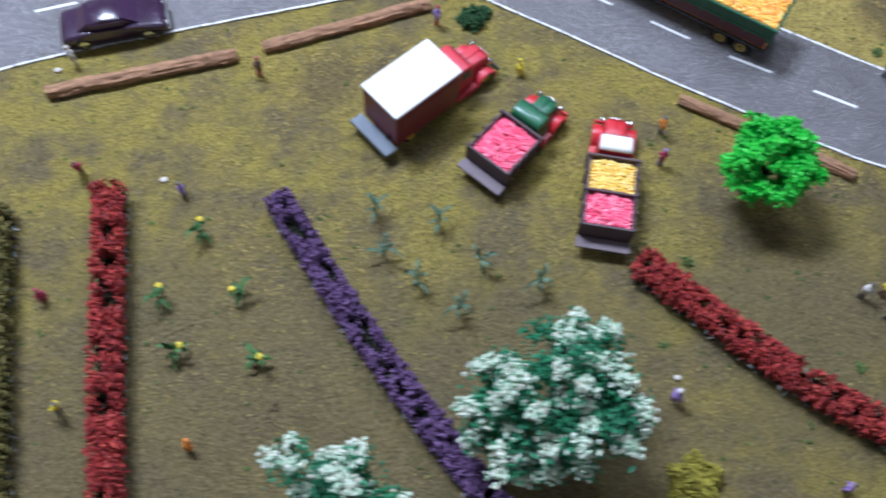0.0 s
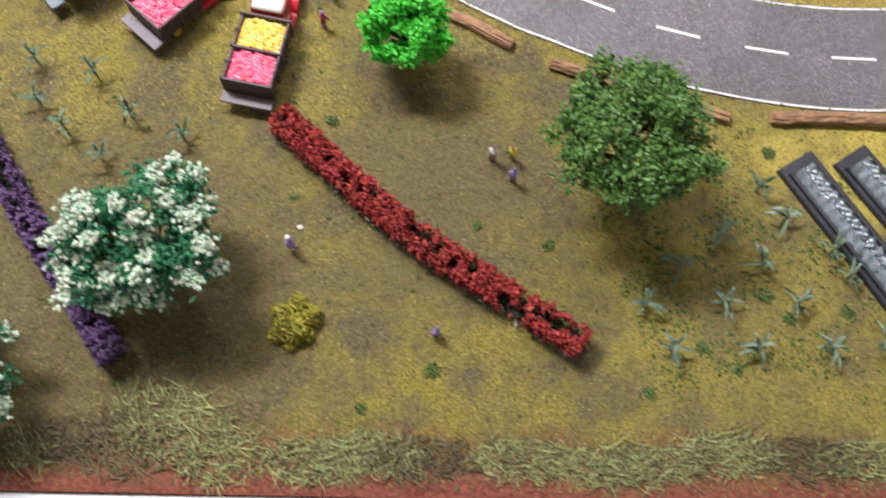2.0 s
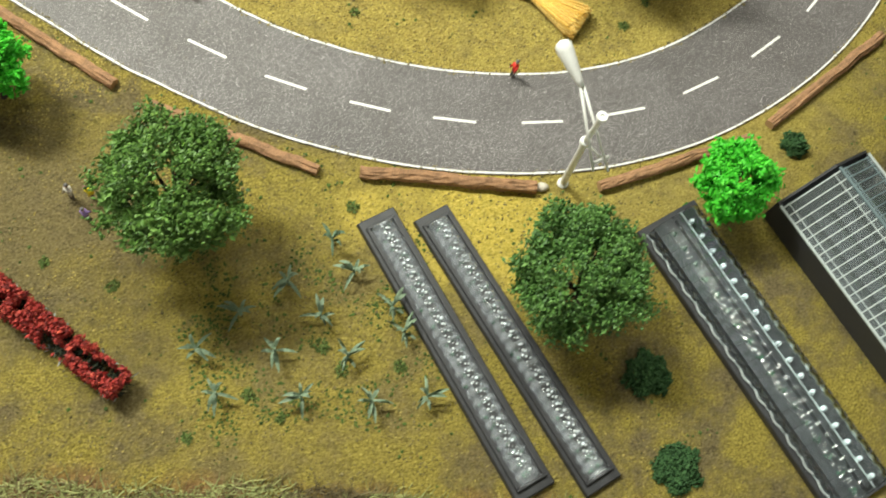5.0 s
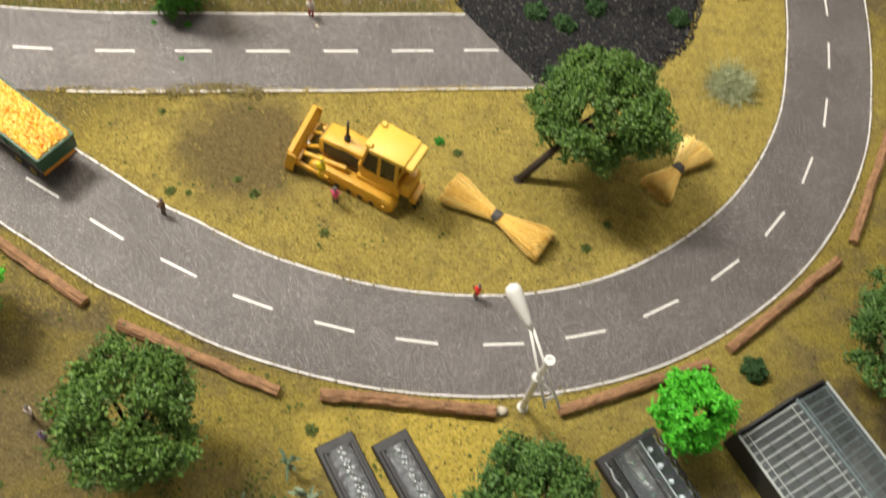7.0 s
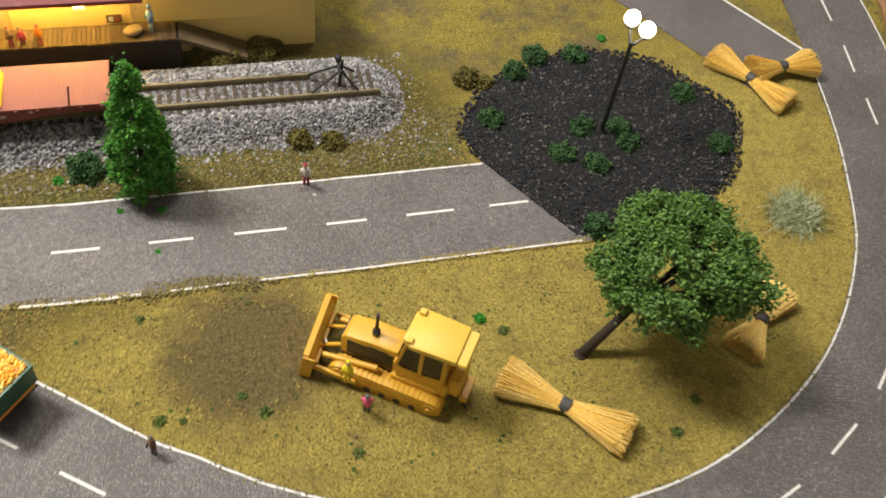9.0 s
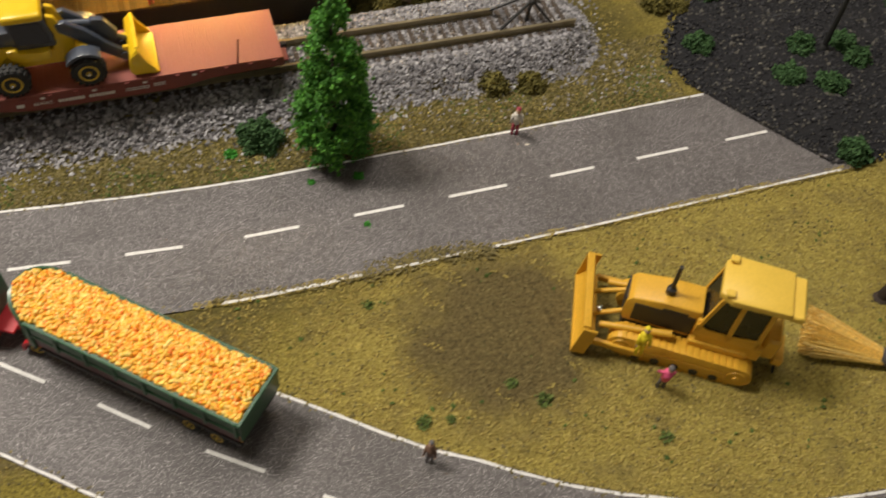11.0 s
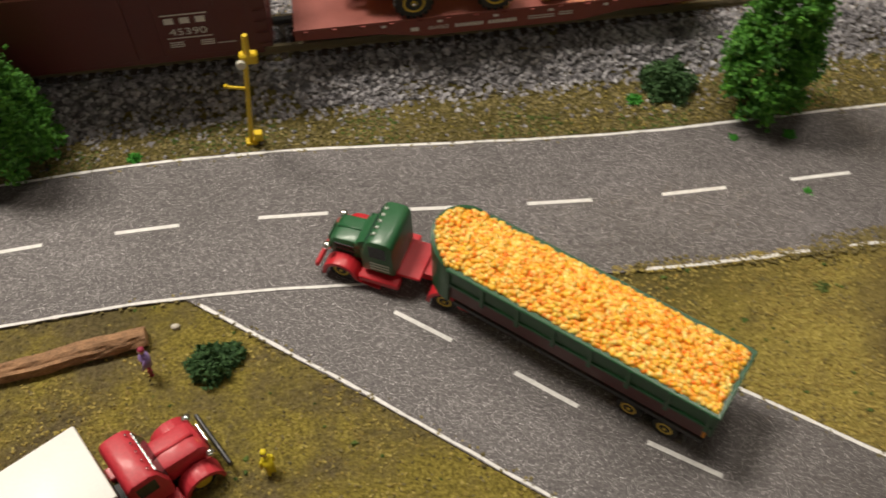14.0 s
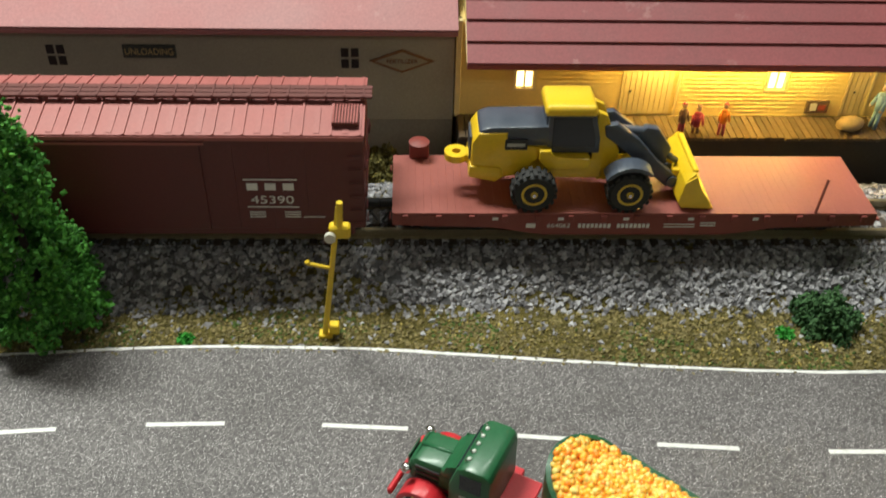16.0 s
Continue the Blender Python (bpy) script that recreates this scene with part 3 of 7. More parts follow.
def build_mulch():
    bm = bmesh.new()
    n, m, rows = 72, 10, []
    for j in range(m + 1):
        k = j / m
        row = []
        for i in range(n):
            a = 2 * math.pi * i / n
            r = k * mulch_r(a)
            z = 1.0 + 3.0 * (1 - k ** 4) + noise.noise(Vector((r * math.cos(a) * 6, r * math.sin(a) * 6, 1))) * 0.7 if k < 1 else -1.5
            row.append(bm.verts.new((*mulch_at(a, r), z)))
        rows.append(row)
    for a, b in zip(rows[1:], rows[2:]):
        for i in range(n):
            bm.faces.new((a[i], a[(i + 1) % n], b[(i + 1) % n], b[i]))
    c = bm.verts.new((668, 399, 4))
    for v in rows[0]:
        bm.verts.remove(v)
    for i in range(n):
        bm.faces.new((c, rows[1][i], rows[1][(i + 1) % n]))
    solid("mulch_bed", bm, paint("mulch_base", (0.008, 0.008, 0.010), 0.9, var=0.5, scale=300, bump=0.4), Matrix(), "round bed of coarse black mulch at the road end", "mulch bed", kind="structure")
    a, r = RNG.uniform(0, 2 * np.pi, 9000), np.sqrt(RNG.uniform(0, 1.0, 9000))
    rr = r * np.array([mulch_r(x) for x in a])
    k = np.minimum(1, r)
    v, f = nuggets(np.c_[np.array([mulch_at(p, q) for p, q in zip(a, rr)]), 1.0 + 3.0 * (1 - k ** 4) + 0.1], RNG.uniform(0.5, 1.5, 9000), RNG, flat=0.9)
    tagged(soup(v, f, "mulch", MULCH), "coarse black mulch chips strewn over the round bed", "mulch", kind="stuff")


build_mulch()

# ---- station and freight house ----
YELLOW_WALL = paint("yellow_clapboard", (0.76, 0.57, 0.20), 0.6, var=0.08, scale=40)
TRIM_Y = paint("pale_yellow_trim", (0.78, 0.62, 0.30), 0.55, var=0.06)
GREY_WALL = paint("grey_clapboard", (0.36, 0.32, 0.25), 0.75, var=0.16, scale=25)
ROOF_RED = paint("maroon_roof", (0.23, 0.055, 0.06), 0.55, var=0.22, scale=30, wear=(0.36, 0.18, 0.17))
ROOF_PINK = paint("weathered_maroon_roof", (0.36, 0.14, 0.14), 0.6, var=0.22, scale=22, wear=(0.48, 0.27, 0.26))
DARKWOOD = paint("platform_planks", (0.11, 0.075, 0.040), 0.8, var=0.3, rand=0.3)
# near-black: shade below the platform edge put into the skirt's colour
SHADE = paint("skirt_in_shade", (0.05, 0.04, 0.03), 0.9)
WIN_LIT = glow("lit_window", (1.0, 0.80, 0.38), 4.0)
WIN_DARK = paint("dark_pane", (0.03, 0.03, 0.03), 0.15)
BLACK = paint("black_paint", (0.02, 0.02, 0.02), 0.5)
WHITE = paint("white_print", (0.72, 0.70, 0.68), 0.6, var=0.08)
TAN = paint("tan_print", (0.42, 0.30, 0.13), 0.6)


def words(text, size, material, parent, m, name="lettering", squash=1.0, depth=0.12):
    cu = bpy.data.curves.new(name, "FONT")
    cu.body, cu.size, cu.align_x, cu.align_y, cu.extrude = text, size * MM, "CENTER", "CENTER", depth * MM
    ob = bpy.data.objects.new(name, cu)
    scene.collection.objects.link(ob)
    me = bpy.data.meshes.new_from_object(ob.evaluated_get(bpy.context.evaluated_depsgraph_get()))
    bpy.data.objects.remove(ob)
    for v in me.vertices:
        v.co.x *= squash
    me.materials.clear()
    me.materials.append(material)
    o = new(name, me)
    o.parent, o.matrix_basis = parent, m
    return o


def boards(parent, x0, x1, y, z0, z1, pitch, material, holes=()):
    """Overlapping clapboards, cut at the openings (x0, x1, z0, z1)."""
    cache = {}
    k = 0
    z = z0
    while z < z1 - 0.05:
        top = min(z + pitch, z1)
        spans = [(x0, x1)]
        for hx0, hx1, hz0, hz1 in holes:
            if hz0 < top - 0.2 and hz1 > z + 0.2:
                spans = [s for a, b in spans for s in ((a, min(b, hx0)), (max(a, hx1), b)) if s[1] - s[0] > 0.1]
        for a, b in spans:
            key = (round(b - a, 2), round(top - z, 2))
            if key in cache:
                o = cache[key].copy()
                scene.collection.objects.link(o)
                o.matrix_basis = place(a, y, z)
            else:
                cache[key] = part("clapboard", P([(-0.95, 0), (1.0, 0), (1.0, top - z), (-0.1, top - z)], 0, b - a, axis="x"), material, parent, m=place(a, y, z))
        z += pitch


def window(parent, x0, x1, z0, z1, y, frame_mat, pane_mat, cols=2, rows=1):
    w = part("window", B(x0 - 1.3, x1 + 1.3, y - 1.1, y - 0.2, z0 - 1.3, z0 + 0.0), frame_mat, parent)
    part("frame", B(x0 - 1.3, x1 + 1.3, y - 1.1, y - 0.2, z1, z1 + 1.3), frame_mat, w)
    for a in (x0 - 1.3, x1):
        part("frame", B(a, a + 1.3, y - 1.0, y - 0.2, z0, z1), frame_mat, w)
    for i in range(cols):
        for j in range(rows):
            a, b = x0 + (x1 - x0) * i / cols, x0 + (x1 - x0) * (i + 1) / cols
            c, d = z0 + (z1 - z0) * j / rows, z0 + (z1 - z0) * (j + 1) / rows
            part("pane", B(a + 0.3, b - 0.3, y + 0.1, y + 0.5, c + 0.3, d - 0.3), pane_mat, w)
    for i in range(1, cols):
        a = x0 + (x1 - x0) * i / cols
        part("mullion", B(a - 0.35, a + 0.35, y - 0.6, y + 0.05, z0, z1), frame_mat, w)


def gable_roof(parent, x0, x1, ye, ze, yr, zr, courses, material, thick=1.6):
    """The front slope in overlapping courses from eave to ridge, and a plain back slope."""
    L = math.hypot(yr - ye, zr - ze)
    dy, dz = (yr - ye) / L, (zr - ze) / L
    step = L / courses
    ang = math.degrees(math.atan2(zr - ze, yr - ye))
    first = None
    for k in range(courses):
        m = pose((x0) * MM, (ye + dy * step * k) * MM, (ze + dz * step * k) * MM, ang, 0, 0)
        if first is None:
            first = part("roof_course", P([(-0.2, 0), (step + 2.0, -0.9), (step + 2.0, -0.1), (-0.2, thick * 0.75)], 0, x1 - x0, axis="x"), material, parent, m=m)
        else:
            o = first.copy()
            scene.collection.objects.link(o)
            o.matrix_basis = m
    part("roof_back", P([(yr, zr), (yr + (yr - ye), ze), (yr + (yr - ye), ze - 2), (yr, zr - 2)], x0, x1, axis="x"), material, parent)
    part("fascia", B(x0, x1, ye - 0.2, ye + 1.2, ze - 2.6, ze - 0.3, bevel=0.2), material, parent)


def build_station():
    st = thing("station_building", place(0, 0, 0), "yellow clapboard station with maroon shingle roof and lit windows", "station")
    y, zb, zt = 516, 30, 75
    holes = [(206, 216, 42, 53), (254, 280, 30, 54), (318, 328, 42, 53), (355, 367, 30, 54)]
    part("wall", B(182, 480, y + 1, y + 90, 0, zt), YELLOW_WALL, st)
    boards(st, 183, 470, y, zb, zt, 2.0, YELLOW_WALL, holes)
    part("corner_post", B(180.5, 183, y - 1.2, y + 3, zb - 1, zt, bevel=0.2), TRIM_Y, st)
    window(st, 207.3, 214.7, 43.3, 51.7, y, TRIM_Y, WIN_LIT)
    window(st, 319.3, 326.7, 43.3, 51.7, y, TRIM_Y, WIN_LIT)
    for a, b in ((254, 280), (355, 367)):
        d = part("door", B(a + 1.2, b - 1.2, y - 0.3, y + 0.8, zb, 53), YELLOW_WALL, st)
        for k in range(int((b - a) / 2.4) - 1):
            part("door_board", B(a + 1.6 + 2.4 * k, a + 3.7 + 2.4 * k, y - 0.7, y - 0.3, zb + 0.5, 52.5), TRIM_Y, d)
        part("handle", ball(bmesh.new(), (a + 4.2, y - 0.9, zb + 12), 0.6, 1), BLACK, d)
        for c in (a, b - 1.2):
            part("door_frame", B(c, c + 1.2, y - 1.0, y + 0.6, zb, 54), TRIM_Y, st)
    gable_roof(st, 184, 366, 493, 66.5, 548, 108, 7, ROOF_RED)
    part("soffit", P([(494, 64.6), (516, 75), (516, 74), (494, 64)], 184, 366, axis="x"), TRIM_Y, st)
    part("end_wall", P([(516, 75), (548, 104), (580, 75)], 184, 187, axis="x"), YELLOW_WALL, st)
    sign = thing("notice_board", place(344, 514.6, 35), "small dark notice board on the yellow station wall", "sign")
    part("board", B(-5, 5, -0.5, 0.6, -3.2, 3.2), paint("notice_brown", (0.14, 0.09, 0.06), 0.6), sign)
    part("patch", B(-3.4, -0.4, -0.7, -0.5, -1.8, 1.8), WHITE, sign)
    part("patch", B(0.4, 3.6, -0.7, -0.5, -1.6, 1.0), paint("notice_red", (0.35, 0.06, 0.04), 0.6), sign)
    lamp = thing("eave_lamp", place(300, 503, 66.5), "small warm lamp glowing under the station eave", "lamp")
    part("bulb", ball(bmesh.new(), (0, 0, 0), 1.3, 2), glow("warm_bulb", (1.0, 0.72, 0.28), 30.0), lamp, smooth=1)
    part("socket", R((0, 0, 1), (0, 0, 2.6), 1.0), BLACK, lamp)
    for x in (268, 291, 312, 334):
        d = bpy.data.lights.new("eave_lamp_light", "POINT")
        d.energy, d.color, d.shadow_soft_size = 0.050, (1.0, 0.73, 0.22), 0.002
        new("eave_lamp_light", d).location = (x * MM, 508.5 * MM, 65 * MM)
    plat = thing("station_platform", place(0, 0, 0), "brown planked wooden platform before the station", "platform", kind="structure")
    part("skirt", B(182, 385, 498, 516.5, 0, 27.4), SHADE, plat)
    plank = None
    for k in range(66):
        cx = 183.5 + 3.05 * k
        if plank is None:
            plank = part("plank", B(-1.4, 1.4, 0, 19, 0, 1.6, bevel=0.15), DARKWOOD, plat, m=place(cx, 496.5, 28))
        else:
            o = plank.copy()
            scene.collection.objects.link(o)
            o.matrix_basis = place(cx, 496.5 + random.uniform(-0.3, 0.3), 28 + random.uniform(-0.1, 0.1))
    part("ramp", P([(385, 29.5), (430, 8), (430, 5), (385, 26)], 497, 515, axis="y"), DARKWOOD, plat)
    fh = thing("freight_house", place(0, 0, 0), "weathered grey clapboard freight house with faded maroon roof", "warehouse")
    part("wall", B(-150, 180, 517, 590, 0, 72), GREY_WALL, fh)
    boards(fh, -150, 180, 516, 27, 72, 1.9, GREY_WALL)
    gable_roof(fh, -152, 181, 510, 72.5, 556, 100, 3, ROOF_PINK, 1.2)
    for x0, z0 in ((8, 53), (131.5, 52.5)):
        for i in (0, 1):
            for j in (0, 1):
                part("pane", B(x0 + 4.3 * i, x0 + 4.3 * i + 3.2, 514.9, 515.3, z0 + 5.2 * j, z0 + 5.2 * j + 4.0), WIN_DARK, fh)
    u = part("sign_board", B(40, 62, 514.3, 515.4, 57, 62.5), paint("sign_dark", (0.035, 0.04, 0.035), 0.6), fh)
    words("UNLOADING", 4.2, TAN, fh, pose(51 * MM, 514.2 * MM, 59.7 * MM, 90, 0, 0), squash=0.82)
    di = bmesh.new()
    prism(di, [(143.5, 56), (157.5, 50.5), (171.5, 56), (157.5, 61.5)], 514.6, 515.3)
    part("diamond_sign", di, paint("rust_sign", (0.20, 0.085, 0.03), 0.7), fh)
    di = bmesh.new()
    prism(di, [(146, 56), (157.5, 51.6), (169, 56), (157.5, 60.4)], 514.4, 514.6)
    part("diamond_face", di, paint("drab_sign", (0.30, 0.26, 0.18), 0.7), fh)
    words("FERTILIZER", 2.9, paint("rust_letters", (0.18, 0.07, 0.03), 0.7), fh, pose(157.5 * MM, 514.3 * MM, 56 * MM, 90, 0, 0), squash=0.95)


build_station()

# ---- road vehicles ----
TYRE = paint("black_rubber", (0.018, 0.018, 0.018), 0.7, var=0.3)
RIM = paint("yellow_rim", (0.62, 0.42, 0.04), 0.45, var=0.1)
RED = paint("red_enamel", (0.52, 0.020, 0.030), 0.36, var=0.12, coat=0.25)
DULLRED = paint("red_body_paint", (0.50, 0.030, 0.045), 0.5, var=0.18, coat=0.1)
GREEN = paint("green_enamel", (0.022, 0.115, 0.045), 0.42, var=0.14, coat=0.2)
DKGREEN = paint("green_stake_side", (0.014, 0.085, 0.032), 0.4, var=0.15, coat=0.2)
CHASSIS = paint("black_chassis", (0.02, 0.02, 0.022), 0.5, var=0.2)
CHROME = paint("chrome_trim", (0.75, 0.75, 0.75), 0.15, metal=1.0, var=0.05)
GLASS = paint("dark_cab_glass", (0.02, 0.025, 0.03), 0.08, var=0.1)
MAROON = paint("maroon_box_side", (0.17, 0.02, 0.03), 0.4, var=0.15)
ROOFWHITE = paint("white_roof", (0.82, 0.80, 0.77), 0.45, var=0.04)
GREYPLATE = paint("blue_grey_plate", (0.13, 0.15, 0.18), 0.5, var=0.15)
WOODBED = paint("dark_purple_brown_bed", (0.075, 0.045, 0.05), 0.6, var=0.2)


def wheel(parent, x, y, r, w, side, rim=RIM):
    """side +1: its outer face looks to +y."""
    t = part("wheel", lathe(bmesh.new(), [(r * 0.62, -w / 2), (r * 0.92, -w / 2), (r, -w * 0.3), (r, w * 0.3), (r * 0.92, w / 2), (r * 0.62, w / 2)], 20, Matrix.Rotation(radians(90), 4, "X")),
             TYRE, parent, smooth=2, m=place(x, y, r))
    a = side * w / 2
    part("rim", lathe(bmesh.new(), [(r * 0.6, a - 0.25), (r * 0.6, a + 0.1 * side), (r * 0.45, a + 0.15 * side), (r * 0.4, a - 0.2 * side), (r * 0.15, a - 0.2 * side), (r * 0.12, a + 0.4 * side)], 14,
                      Matrix.Rotation(radians(-90), 4, "X")), rim, t, smooth=2)
    return t


def arch(r, x, z, n=8):
    return [(x + r * math.cos(math.pi * i / n), z + r * math.sin(math.pi * i / n)) for i in range(n + 1)]


def fender(parent, x, y, r, w, material):
    """A swept mudguard over a wheel."""
    o = arch(r, x, 3.5, 10)
    i = arch(r - 1.3, x, 3.5, 10)[::-1]
    part("fender", P([(o[0][0] + 0.0, 2.0)] + o + [(o[-1][0] - 9, 3.0), (o[-1][0] - 9, 1.6)] + [(p[0], p[1]) for p in i] + [(i[-1][0], 2.0)], y - w / 2, y + w / 2, bevel=0.35), material, parent, smooth=2)


def old_cab(t, x0, hoodlen, cab_mat, hood_mat, fend_mat, roof_mat=None, width=21.0, z0=6.0, top=27.0, cl=14.0):
    """A rounded forties truck cab: back wall at x0, bonnet ahead of it."""
    w = width / 2
    side = [(x0, z0 + 2), (x0 + cl, z0 + 2), (x0 + cl, z0 + 11.0), (x0 + cl - 2.6, top - 2.2), (x0 + cl - 5.0, top - 0.6), (x0 + 2.5, top - 0.4), (x0 + 0.4, top - 2.5)]
    part("cab", P(side, -w, w, bevel=1.5), cab_mat, t, smooth=2)
    if roof_mat:
        part("roof", B(x0 + 0.0, x0 + cl - 3.0, -w + 0.3, w - 0.3, top - 2.6, top + 0.7, bevel=1.4, taper=(1.2, 1.2), seg=3), roof_mat, t, smooth=2)
    part("windscreen", P([(x0 + cl + 0.15, z0 + 11.4), (x0 + cl - 2.2, top - 2.6), (x0 + cl - 2.9, top - 2.6), (x0 + cl - 0.6, z0 + 11.4)], -w + 2.2, w - 2.2), GLASS, t)
    for s in (-1, 1):
        part("side_window", B(x0 + 3.2, x0 + cl - 4.0, s * w - 0.25 if s > 0 else -w - 0.15, s * w + 0.15 if s > 0 else -w + 0.25, z0 + 12, top - 3.4), GLASS, t)
    h = w * 0.62
    hood = [(x0 + cl - 1, z0 + 1), (x0 + cl + hoodlen, z0 + 1), (x0 + cl + hoodlen + 0.8, z0 + 4), (x0 + cl + hoodlen - 0.4, z0 + 9.4), (x0 + cl + hoodlen - 2.5, z0 + 11.2), (x0 + cl - 1, z0 + 12.4)]
    part("bonnet", P(hood, -h, h, bevel=2.2), hood_mat, t, smooth=2)
    part("bonnet_ridge", R((x0 + cl, 0, z0 + 12.2), (x0 + cl + hoodlen - 2, 0, z0 + 11.1), 0.7), hood_mat, t, smooth=1)
    fx = x0 + cl + hoodlen * 0.55
    for s in (-1, 1):
        fender(t, fx, s * (w - 0.6), 7.6, 6.4, fend_mat)
        part("running_board", B(x0 - 2, fx - 8, s * w - 2.6, s * w + 2.6, z0 - 2.2, z0 + 0.6, bevel=0.4), fend_mat, t)
        part("headlamp", ball(bmesh.new(), (x0 + cl + hoodlen - 0.5, s * (h + 1.6), z0 + 7.4), 1.7, 2, (1.1, 1, 1)), CHROME, t, smooth=1)
        wheel(t, fx, s * (w - 0.9), 5.2, 3.6, s)
    part("bumper", B(x0 + cl + hoodlen + 2.6, x0 + cl + hoodlen + 4.2, -w - 1.5, w + 1.5, 3.5, 6.2, bevel=0.5), CHASSIS if fend_mat is DULLRED else fend_mat, t, smooth=2)
    part("grille", B(x0 + cl + hoodlen + 0.6, x0 + cl + hoodlen + 1.4, -h * 0.6, h * 0.6, z0 + 1.5, z0 + 8.2, bevel=0.3), CHROME, t)
    for k in range(5):
        part("marker_light", ball(bmesh.new(), (x0 + cl - 4.2, -w * 0.7 + k * w * 0.35, top + 0.1 + (0.6 if roof_mat else -0.4)), 0.45, 1), CHROME, t)


def heap(parent, name, x0, x1, w, z, r, material, n, rng, shape="bead", mound=2.0, label=""):
    """A filled load of small beads or rods between x0 and x1."""
    v, f = [], []
    bm = bmesh.new()
    if shape == "bead":
        bmesh.ops.create_icosphere(bm, subdivisions=1, radius=1)
    else:
        box(bm, -1.9, 1.9, -0.5, 0.5, -0.5, 0.5, bevel=0.22)
    bm.verts.index_update()
    bv = np.array([a.co for a in bm.verts])
    bf = [[a.index for a in q.verts] for q in bm.faces]
    bm.free()
    for k in range(n):
        x, y = rng.uniform(x0, x1), rng.uniform(-w, w)
        if shape == "bead" and x > 47 and ((x - 47) / 13.1) ** 2 + (y / 13.3) ** 2 > 1:
            continue
        u, q = 2 * (x - x0) / (x1 - x0) - 1, y / w
        top = z + mound * (1 - max(0.0, -u) ** 6) * (1 - q * q) + (2.6 * max(0.0, u) ** 8 if shape == 'bead' else 0.0) + rng.uniform(-0.7, 0.35) * r
        a, b = rng.uniform(-0.5, 0.5) if shape == "rod" else 0, rng.uniform(0, 3.14)
        m = np.array(Euler((0, a * 0.8, b if shape == "rod" and rng.random() < 0.3 else (1.57 + a if shape == "rod" else b))).to_matrix())
        base = len(v) * len(bv)
        v.append(bv @ m.T * r + (x, y, top))
        f += [[i + base for i in q] for q in bf]
    ob = soup(np.concatenate(v), f, name, material, parent, label)
    for p in ob.data.polygons:
        p.use_smooth = shape == "bead"
    ob["kind"] = "stuff"
    return ob


BEADS = spread("orange_beads", [(1.0, 0.27, 0.014), (1.0, 0.60, 0.07), (1.0, 0.45, 0.03), (1.0, 0.76, 0.24), (1.0, 0.54, 0.05), (1.0, 0.22, 0.012), (1.0, 0.68, 0.14), (1.0, 0.40, 0.022)], 0.30, bump=0)
BEADS.node_tree.nodes["Principled BSDF"].inputs["Subsurface Weight"].default_value = 0.15
BEADS.node_tree.nodes["Principled BSDF"].inputs["Subsurface Scale"].default_value = 0.0012
PINK = spread("pink_sprinkles", [(0.75, 0.03, 0.10), (0.88, 0.12, 0.22), (0.80, 0.05, 0.14), (0.95, 0.34, 0.42)], 0.4, bump=0)
GOLD = spread("yellow_sprinkles", [(0.85, 0.48, 0.03), (0.92, 0.62, 0.08), (0.88, 0.55, 0.04), (0.95, 0.75, 0.25)], 0.4, bump=0)


def box_truck():
    t = thing("box_truck", place(63, 230, 0.2, 31), "red old delivery truck with white box roof on the grass", "truck")
    part("chassis", B(-26, 52, -5, 5, 4.5, 7.5), CHASSIS, t)
    part("box_body", B(-24, 24, -14.5, 14.5, 8, 36, bevel=0.5), MAROON, t)
    part("roof", B(-24.6, 24.6, -15.0, 15.0, 35.6, 37.6, bevel=0.7, seg=2), ROOFWHITE, t, smooth=2)
    for s in (-1, 1):
        part("side_panel", B(-21, 21, s * 14.4, s * 14.9 if s > 0 else -14.9, 13, 32, bevel=0.1) if s > 0 else B(-21, 21, -14.9, -14.4, 13, 32, bevel=0.1), MAROON, t)
        wheel(t, -12, s * 10.5, 5.2, 5.0, s)
    part("tail_lift", B(-33, -25, -16, 16, 7.4, 9.0, bevel=0.3), GREYPLATE, t)
    part("lift_lip", B(-33.6, -32.8, -16, 16, 7.4, 10.0), GREYPLATE, t)
    part("lift_strut", R((-25.5, -8, 8), (-24, -8, 14), 0.6), CHASSIS, t)
    old_cab(t, 26, 15.5, DULLRED, DULLRED, DULLRED, top=28.0)
    return t


